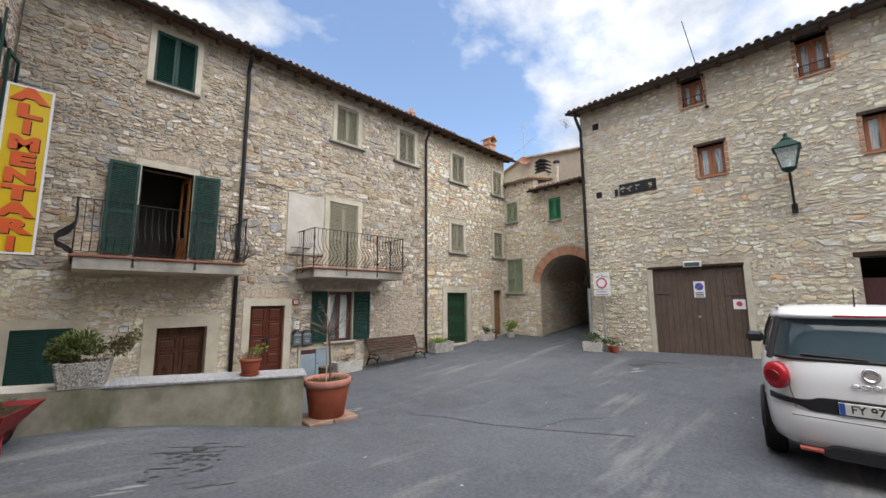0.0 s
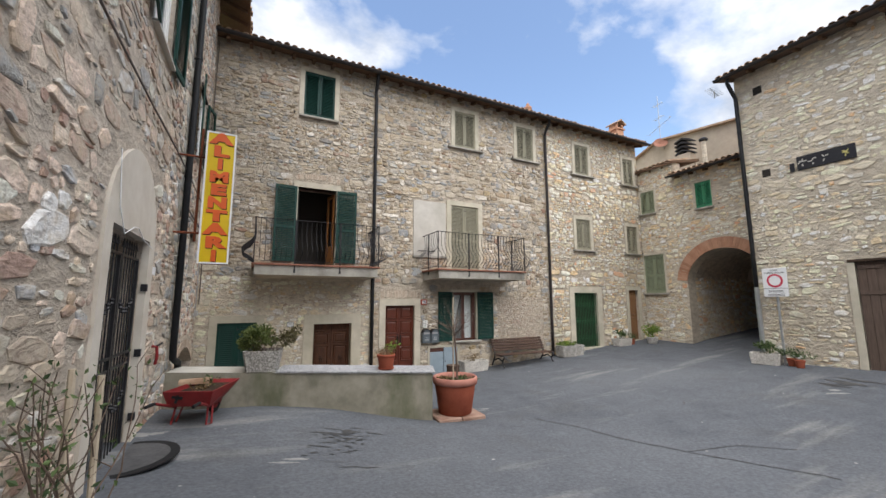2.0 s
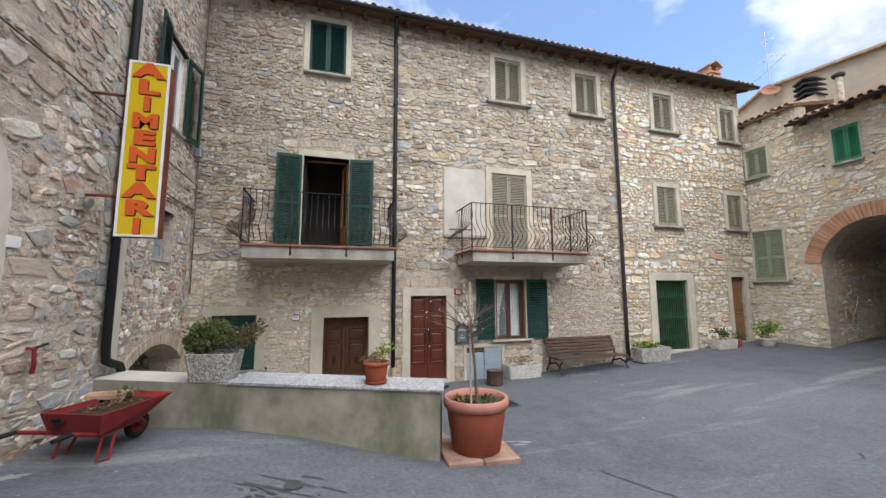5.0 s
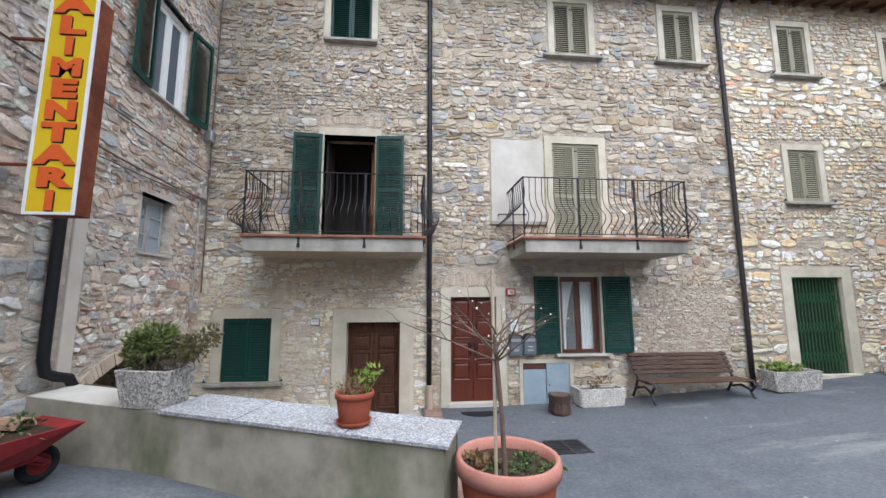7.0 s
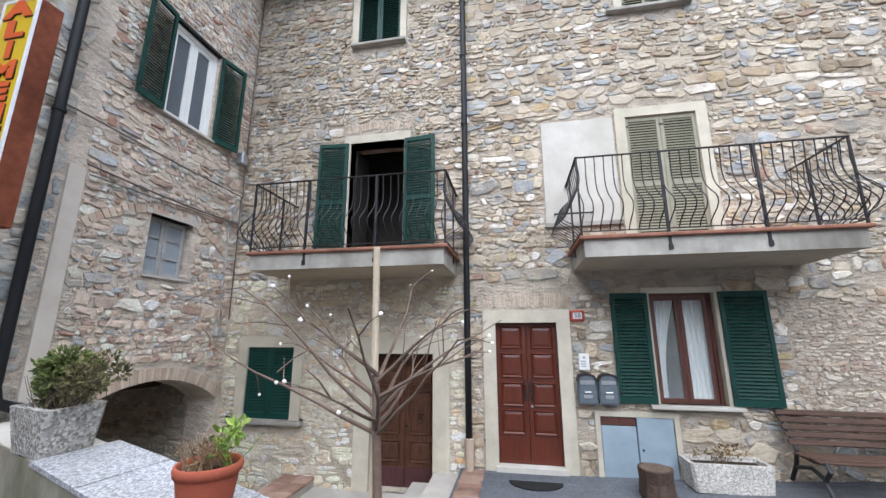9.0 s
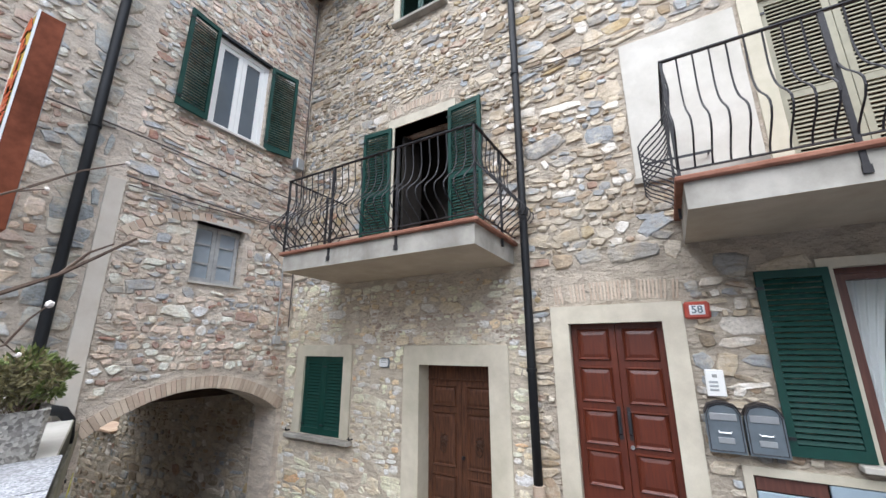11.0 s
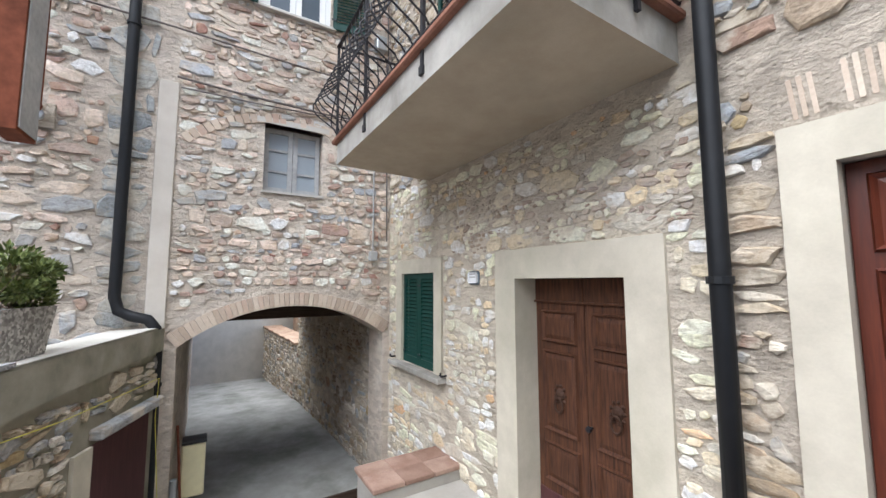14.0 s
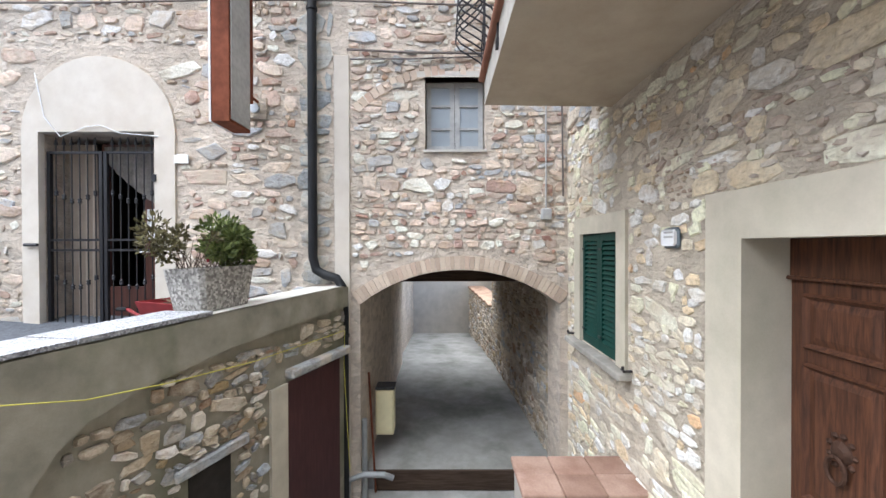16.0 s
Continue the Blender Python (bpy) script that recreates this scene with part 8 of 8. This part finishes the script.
for s in (-1, 1):
    part("rear_pillar", tube(B(), [(0.135, 0.765 * s, 1.12), (0.19, 0.735 * s, 1.25), (0.245, 0.70 * s, 1.37), (0.315, 0.655 * s, 1.545)], 0.030, 8), M_CAR_BLACK, car, "black rear pillar")
    part("front_pillar", tube(B(), [(2.98, 0.70 * s, 1.13), (2.62, 0.68 * s, 1.37), (2.26, 0.63 * s, 1.555)], 0.035, 8), M_CAR, car)
    part("middle_pillar", tube(B(), [(1.45, 0.838 * s, 1.13), (1.45, 0.79 * s, 1.37), (1.45, 0.72 * s, 1.555)], 0.03, 6), M_CAR_BLACK, car)
    bm = lathe(B(), [(0.001, 0.055), (0.06, 0.052), (0.105, 0.042), (0.122, 0.02), (0.125, -0.04)], 24, close=True)
    bmesh.ops.transform(bm, matrix=Matrix.Translation((0.085, 0.725 * s, 0.945)) @ pose(0, 0, 0, 0, 0, -34 * s) @ pose(0, 0, 0, 0, -90, 0) @ Matrix.Diagonal((1.12, 0.98, 1.0, 1)), verts=bm.verts[:])
    tl = part("tail_lamp", bm, M_TAIL, car, "oval red tail lamp", smooth=True)
    bm = lathe(B(), [(0.001, 0.062), (0.055, 0.060), (0.06, 0.05)], 18, close=True)
    bmesh.ops.transform(bm, matrix=Matrix.Translation((0.085, 0.725 * s, 0.945)) @ pose(0, 0, 0, 0, 0, -34 * s) @ pose(0, 0, 0, 0, -90, 0) @ Matrix.Diagonal((1.0, 1.25, 1.0, 1)), verts=bm.verts[:])
    part("lens", bm, M_TAIL_DARK, tl, "darker inner lens")
    bm = tube(B(), [(0.50, 0.655 * s, 1.645), (1.9, 0.655 * s, 1.645)], 0.016, 8)
    part("roof_rail", bm, M_GALV, car)
    bm = B()
    box(bm, 2.3, 2.46, 0.88, 1.10, 1.10, 1.25, 0.04)
    if s < 0:
        bmesh.ops.transform(bm, matrix=Matrix.Diagonal((1, -1, 1, 1)), verts=bm.verts[:])
        bmesh.ops.reverse_faces(bm, faces=bm.faces[:])
    part("wing_mirror", bm, M_CAR_BLACK, car, "black wing mirror")
    part("reflector", box(B(), -0.085, -0.02, s * 0.50 - 0.09, s * 0.50 + 0.09, 0.27, 0.30, 0.006), M_RED_PLATE, car)
    for x in (0.75, 3.3):
        bm = lathe(B(), [(0.20, -0.10), (0.30, -0.10), (0.32, -0.06), (0.32, 0.06), (0.30, 0.10), (0.20, 0.10)], 26)
        bmesh.ops.transform(bm, matrix=pose(x, 0.80 * s, 0.32, 90), verts=bm.verts[:])
        ty = part("wheel", bm, M_RUBBER, car, "black tyre", smooth=True)
        bm = tube(B(), [(x + 0.37 * math.cos(q), 0.885 * s, 0.33 + 0.37 * math.sin(q)) for q in (math.pi * (i / 14) for i in range(15))], 0.022, 6)
        part("wheel_arch", bm, M_CAR_BLACK, car, "black wheel arch trim")
        bm = lathe(B(), [(0.02, -0.04), (0.21, -0.09), (0.21, 0.09), (0.02, 0.07)], 20, close=True)
        bmesh.ops.transform(bm, matrix=pose(x, 0.80 * s, 0.32, 90), verts=bm.verts[:])
        part("rim", bm, M_GALV, ty)
def bumper_band(half, z0, z1, out, name, label, taper=0.0):
    """A plastic band that hugs the rounded tail."""
    bm = B()
    cols = []
    for i in range(25):
        f = i / 12 - 1
        y = half * f
        x = -0.02 + 0.94 * 0.5 * (1 - (1 - min(0.995, abs(y / 0.90)) ** 4.6) ** (1 / 4.6)) * 4.3 * 0.95 - out
        top = z1 - taper * smooth((abs(f) - 0.45) / 0.2)
        low = z0 + taper * smooth((abs(f) - 0.55) / 0.2)
        cols.append([bm.verts.new(p) for p in ((x + 0.05, y, low), (x, y, low + 0.008), (x, y, top - 0.008), (x + 0.05, y, top))])
    for a, b in zip(cols, cols[1:]):
        for k in range(3):
            bm.faces.new((a[k], a[k + 1], b[k + 1], b[k]))
    bmesh.ops.recalc_face_normals(bm, faces=bm.faces[:])
    return part(name, bm, M_CAR_BLACK, car, label, smooth=False)


bumper_band(0.80, 0.63, 0.785, 0.012, "bumper_strip", "black bumper strip round the number plate", 0.045)
bumper_band(0.66, 0.22, 0.35, 0.04, "lower_bumper", "black lower bumper", 0.05)
plate = part("number_plate", box(B(), -0.052, -0.040, -0.26, 0.26, 0.65, 0.76, 0.004), M_PLATE, car)
part("blue_band", box(B(), -0.055, -0.051, 0.215, 0.258, 0.652, 0.758), M_BLUE, plate)
bm = text_mesh("FY 97", 0.10, 0.001, 0.001)
bmesh.ops.transform(bm, matrix=Matrix.Translation((-0.054, 0.06, 0.705)) @ pose(0, 0, 0, 0, 0, -90), verts=bm.verts[:])
part("number", bm, M_BLACK, plate)
bm = lathe(B(), [(0.02, 0), (0.065, 0), (0.07, 0.012), (0.055, 0.018), (0.05, 0.012)], 20, close=True)
bmesh.ops.transform(bm, matrix=Matrix.Translation((0.02, 0, 1.02)) @ pose(0, 0, 0, 0, -78, 0), verts=bm.verts[:])
part("badge", bm, M_CHROME, car, "round chrome badge", smooth=True)
bm = B()
for k in range(4):
    cy = 0.12 - 0.075 * k
    tube(bm, [(-0.008, cy + 0.03 * math.cos(q), 0.915 + 0.02 * math.sin(q)) for q in (2 * math.pi * i / 10 for i in range(11))], 0.006, 5, cap=False)
part("model_badge", bm, M_CHROME, car)
part("wiper", tube(B(), [(0.085, 0.0, 1.155), (0.10, 0.25, 1.165), (0.125, 0.50, 1.175)], 0.014, 6), M_CAR_BLACK, car)
part("spoiler_lamp", box(B(), 0.205, 0.235, -0.2, 0.2, 1.560, 1.578, 0.004), M_TAIL, car)
part("window_seal", tube(B(), [(0.30 * (abs(y) / 0.8) ** 6 + 0.088, y, 1.132) for y in (0.08 * i - 0.72 for i in range(19))], 0.018, 6), M_CAR_BLACK, car)
part("aerial", tube(B(), [(0.5, 0, 1.66), (0.42, 0, 1.85)], 0.008, 6, 0.004), M_CAR_BLACK, car)

# ---- marks on the asphalt ----
def ground_mark(name, pts, width, material, label, lift=0.005, rs=None, closed=False):
    """A thin uneven strip that follows the ground."""
    rs = rs or random.Random(5)
    bm = B()
    left, right = [], []
    fine = []
    for (x0, y0), (x1, y1) in zip(pts, pts[1:]):
        n = max(2, int(math.hypot(x1 - x0, y1 - y0) / 0.07))
        fine += [(x0 + (x1 - x0) * i / n + rs.gauss(0, 0.008), y0 + (y1 - y0) * i / n + rs.gauss(0, 0.008)) for i in range(n)]
    for i, (x, y) in enumerate(fine):
        xa, ya = fine[max(i - 1, 0)]
        xb, yb = fine[min(i + 1, len(fine) - 1)]
        d = math.hypot(xb - xa, yb - ya) or 1
        nx, ny = -(yb - ya) / d, (xb - xa) / d
        w = width * rs.uniform(0.35, 1.0) * (1 if 0 < i < len(fine) - 1 else 0.2)
        for row, s in ((left, w), (right, -w)):
            px, py = x + nx * s, y + ny * s
            row.append(bm.verts.new((px, py, ground_z(px, py) + lift)))
    for i in range(len(fine) - 1):
        bm.faces.new((left[i], right[i], right[i + 1], left[i + 1]))
    return tagged(part(name, bm, material), label, "ground mark", kind="structure")


def blot(bm, x, y, a, b, turn, rs, lift):
    n = 18
    c, s = math.cos(turn), math.sin(turn)
    v = []
    for i in range(n):
        q = 2 * math.pi * i / n
        k = rs.uniform(0.55, 1.1)
        u, w = a * k * math.cos(q), b * k * math.sin(q)
        px, py = x + u * c - w * s, y + u * s + w * c
        v.append(bm.verts.new((px, py, ground_z(px, py) + lift)))
    bm.faces.new(v)


rs = random.Random(41)
ground_mark("tar_seam", [(4.75, 5.75), (5.0, 5.0), (5.05, 4.3), (5.3, 3.4), (5.9, 2.0)], 0.016, M_TAR, "dark tar seam across the asphalt", 0.005, rs)
ground_mark("tar_seam", [(5.3, 3.4), (6.1, 3.2), (6.6, 2.6)], 0.010, M_TAR, "thin dark crack in the asphalt", 0.005, rs)
ground_mark("tar_seam", [(7.7, 4.9), (7.95, 5.05)], 0.025, M_TAR, "short dark crack", 0.005, rs)
ground_mark("tar_seam", [(4.2, 10.0), (4.9, 9.0), (5.4, 8.3)], 0.007, M_TAR, "fine crack by the drain", 0.005, rs)
ground_mark("tar_seam", [(5.4, 8.9), (7.0, 8.7), (8.6, 9.0)], 0.006, M_TAR, "fine crack in the asphalt", 0.005, rs)
bm = B()
for i in range(12):
    f = i / 11
    blot(bm, 1.45 - 0.18 * f + rs.gauss(0, 0.16), 6.12 - 0.5 * f + rs.gauss(0, 0.03), rs.uniform(0.12, 0.42) * (1 - 0.5 * f), rs.uniform(0.010, 0.024), rs.gauss(-0.38, 0.06), rs, 0.004 + 0.0003 * i)
for i in range(34):
    f = rs.random()
    blot(bm, 1.38 - 0.2 * f + rs.gauss(0, 0.24), 6.0 - 0.75 * f, rs.uniform(0.02, 0.075), rs.uniform(0.008, 0.02), rs.gauss(-0.38, 0.2), rs, 0.0078 + 0.0001 * i)
blot(bm, 1.45, 5.98, 0.11, 0.09, -0.2, rs, 0.0118)
tagged(part("wet_stain", bm, M_STAIN), "dark wet stain on the asphalt", "ground mark", kind="structure")
bm = B()
for i in range(3):
    blot(bm, 1.3 + rs.uniform(-0.4, 0.4), 5.0 + rs.uniform(-0.3, 0.2), rs.uniform(0.1, 0.22), rs.uniform(0.01, 0.025), rs.gauss(-0.2, 0.1), rs, 0.004 + 0.0004 * i)
for i in range(10):
    blot(bm, 11.3 + rs.uniform(-0.5, 0.8), 3.6 + rs.uniform(-0.4, 0.4), rs.uniform(0.15, 0.5), rs.uniform(0.03, 0.08), rs.gauss(1.2, 0.2), rs, 0.004 + 0.0004 * i)
tagged(part("wet_stain", bm, M_STAIN), "faint dark stains on the asphalt", "ground mark", kind="structure")
bm = B()
for x, y, a, b, q in ((4.35, 6.9, 0.30, 0.06, -0.3), (10.6, 3.6, 0.35, 0.10, -0.6), (0.6, 5.15, 0.25, 0.05, -0.2), (-0.85, 6.35, 0.25, 0.12, 0.4)):
    for k in range(3):
        blot(bm, x + rs.gauss(0, a * 0.5), y + rs.gauss(0, b), a * rs.uniform(0.3, 0.7), b * rs.uniform(0.3, 0.8), q, rs, 0.0045 + 0.0006 * k)
tagged(part("pale_patch", bm, M_CHALK), "pale worn patches on the asphalt", "ground mark", kind="structure")

# ---- rose bushes by the shop wall ----
rs = random.Random(51)
t = thing("rose_bush", on_ground(-0.92, 3.35), "leggy rose bush with sparse leaves tied to grey stakes", "shrub")
for sx, sy, h in ((-0.02, 0.1, 1.15), (0.05, 0.42, 1.05)):
    part("stake", tube(B(), [(sx, sy, 0), (sx - 0.02, sy + 0.02, h)], 0.022, 7), M_STUCK_WOOD, t, "grey wooden stake")
bm, lv = B(), B()
for i in range(16):
    p = Vector((rs.gauss(0.02, 0.07), rs.uniform(-0.35, 0.55), 0.0))
    d = Vector((rs.gauss(0.03, 0.12), rs.gauss(0.03, 0.2), 1)).normalized()
    pts = [p.copy()]
    for k in range(7):
        d = (d + Vector((rs.gauss(0, 0.12), rs.gauss(0, 0.18), 0.05))).normalized()
        p = p + d * rs.uniform(0.12, 0.21)
        p.x = max(p.x, -0.16)
        pts.append(p.copy())
        if k > 1:
            for _ in range(3):
                leaves(lv, p, (0.07, 0.09, 0.08), 1, 0.05, rs)
            if rs.random() < 0.4:
                q = p + Vector((rs.gauss(0.02, 0.08), rs.gauss(0, 0.16), rs.uniform(0, 0.16)))
                tube(bm, [p, q], 0.004, 4, 0.002, False)
    tube(bm, pts, 0.007, 5, 0.003, False)
part("shrub", bm, M_BARK, t)
part("foliage", lv, M_LEAF_DARK, t)
t = flower_pot(on_ground(-0.80, 2.35), 0.2, 0.3, "terracotta pot with a broad green leaf by the wall", False)
bm = B()
for i in range(5):
    a = rs.uniform(0, 6.28)
    v = [(0, 0, 0.28), (0.05 * math.cos(a + 1.2), 0.05 * math.sin(a + 1.2), 0.45), (0.10 * math.cos(a), 0.10 * math.sin(a), 0.72), (0.05 * math.cos(a - 1.2), 0.05 * math.sin(a - 1.2), 0.45)]
    bm.faces.new([bm.verts.new(p) for p in v])
part("leaf", bm, M_LEAF_FRESH, t)


# ---- stones of the walls ----
def around(h, m=0.0):
    return (h[0] - m, h[1] + m, h[2] - m, h[3] + m)


def in_arch(u0, u1, spring, crown, w_low, ring):
    c, half = (u0 + u1) / 2, (u1 - u0) / 2
    rise = crown - spring
    r = (half * half + rise * rise) / (2 * rise)

    def test(u, w):
        if w < spring:
            return w > w_low and abs(u - c) < half + (0.0 if ring < 0.3 else 0.02)
        return (u - c) ** 2 + (w - (crown - r)) ** 2 < (r + ring) ** 2 and abs(u - c) < half + ring
    return test


n_bare = [around(N_DOOR58, 0.2), around(N_RWIN, 0.12), around(N_DOOR2, 0.25), around(N_GWIN, 0.18), (5.08, 6.2, -0.2, 0.86), (4.54, 5.74, 3.62, 5.54),
          (0.92, 2.25, 3.2, 5.66), (5.76, 7.16, 3.2, 5.64), (11.10, 12.9, 0.2, 2.78), (14.34, 15.28, 0.3, 2.86), *[around(h, 0.15) for h in N_UPPER + N_MIDDLE],
          (0.0, 3.12, 2.84, 3.2), (4.9, 8.12, 2.88, 3.22), (3.48, 4.82, 2.3, 2.58), (0.92, 2.28, 5.62, 5.9)]
n_patch = (7.75, 9.75, 0.55, 2.35)
lay_stones(wall_north, FN, [
    (-1.15, 3.2, -1.8, 2.95, "pale", 0.04, 0.13, 0.014, 0.16, 0.014),
    (3.2, 10.1, -0.4, 3.0, "warm", 0.06, 0.17, 0.014, 0.05, 0.022),
    (-1.15, 3.2, 2.95, 9.3, "warm", 0.05, 0.12, 0.014, 0.06, 0.024),
    (3.2, 10.1, 3.0, 9.3, "warm", 0.055, 0.15, 0.013, 0.05, 0.022),
    (10.1, 15.6, 0.2, 9.3, "gold", 0.06, 0.15, 0.02, 0.07, 0.024)],
    n_bare + [n_patch], (3.2, 6.2, 1.2, 3.0), 11)
lay_stones(wall_north, FN, [(*n_patch, "brick", 0.035, 0.055, 0.012, 0.05, 0.012), (0.6, 3.1, 1.92, 2.4, "brick", 0.03, 0.05, 0.012, 0.12, 0.012)], n_bare, None, 18)
w_bare = [around(W_SWIN, 0.06), around(W_UWIN, 0.04), around(W_NEAR, 0.06), (4.40, 6.35, 0.2, 3.1), in_arch(4.40, 6.35, 3.05, 3.98, 0.2, 0.03),
          (8.29, 8.52, 1.0, 3.98), in_arch(8.62, 11.12, 0.86, 1.29, -2.4, 0.24), (7.9, 11.2, -2.4, 0.86)]
lay_stones(wall_west, FW, [
    (-6.0, 7.0, 0.4, 10.2, "pink", 0.07, 0.20, 0.04, 0.14, 0.018),
    (7.0, 8.3, 0.4, 10.2, "pink", 0.07, 0.16, 0.025, 0.07, 0.020),
    (8.5, 11.2, 0.9, 10.2, "pink", 0.045, 0.12, 0.016, 0.08, 0.020)],
    w_bare + [(7.86, 8.3, 1.2, 10.2)], (6.4, 7.86, 1.0, 3.4), 12)
lay_stones(wall_west, FW, [(7.86, 8.3, 1.2, 10.2, "slate", 0.16, 0.26, 0.025, 0.05, 0.018)], [(8.29, 8.52, 1.0, 3.98)], None, 19)
e_bare = [in_arch(-9.33, -6.67, 3.0, 4.18, -1.0, 0.42), *[around(h, 0.08) for h in E_WIN]]
lay_stones(wall_east, FE, [(-11.2, -9.6, 0.3, 8.0, "gold", 0.07, 0.16, 0.02, 0.06, 0.02), (-9.6, -5.9, 0.3, 7.4, "gold", 0.07, 0.17, 0.022, 0.08, 0.02)], e_bare, (-10.5, -9.3, 0.3, 4.5), 13)
lay_stones(wall_arch_north, None, [(16.1, 24.4, 0.3, 3.2, "gold", 0.07, 0.16, 0.02, 0.06, 0.02)], [], (16.1, 18.5, 0.3, 3.2), 14)
l_bare = [around(L_GARAGE, 0.16), *[around(h, 0.05) for h in L_WIN + L_HOLES], around(L_DOOR5, 0.1)]
lay_stones(wall_lantern, FL, [(-6.05, 4.0, 0.3, 5.0, "pale", 0.06, 0.15, 0.034, 0.20, 0.020), (-6.05, 4.0, 5.0, 9.1, "pale", 0.06, 0.15, 0.04, 0.20, 0.016),
                              (4.0, 12.0, 0.3, 9.1, "pale", 0.12, 0.25, 0.04, 0.2, 0.015)], l_bare, (-6.05, -3.5, 0.3, 4.2), 15)
lay_stones(wall_parapet, None, [(-3.6, 0.0, -1.7, 0.85, "warm", 0.05, 0.12, 0.018, 0.03, 0.03)],
           [(-1.22, -0.02, -1.8, 0.41), (-2.0, -1.6, -1.8, 0.0), under_edge], (-3.4, 0.0, -1.0, 0.85), 16)
lay_stones(wall_passage_north, None, [(4.0, 9.8, -2.1, -0.05, "warm", 0.07, 0.15, 0.03, 0.1, 0.025), (9.8, 14.8, -1.6, 1.2, "warm", 0.06, 0.14, 0.03, 0.1, 0.022)], [], (0, 15, -3, 3), 17)
for ob in bpy.data.objects:
    if ob.name.split(".")[0] in ("plant", "shrub", "foliage", "ground_cover", "dead_leaves", "dry_leaves", "dry_plant", "green_plant", "succulent", "stem_cluster", "buds"):
        ob["kind"] = "stuff"
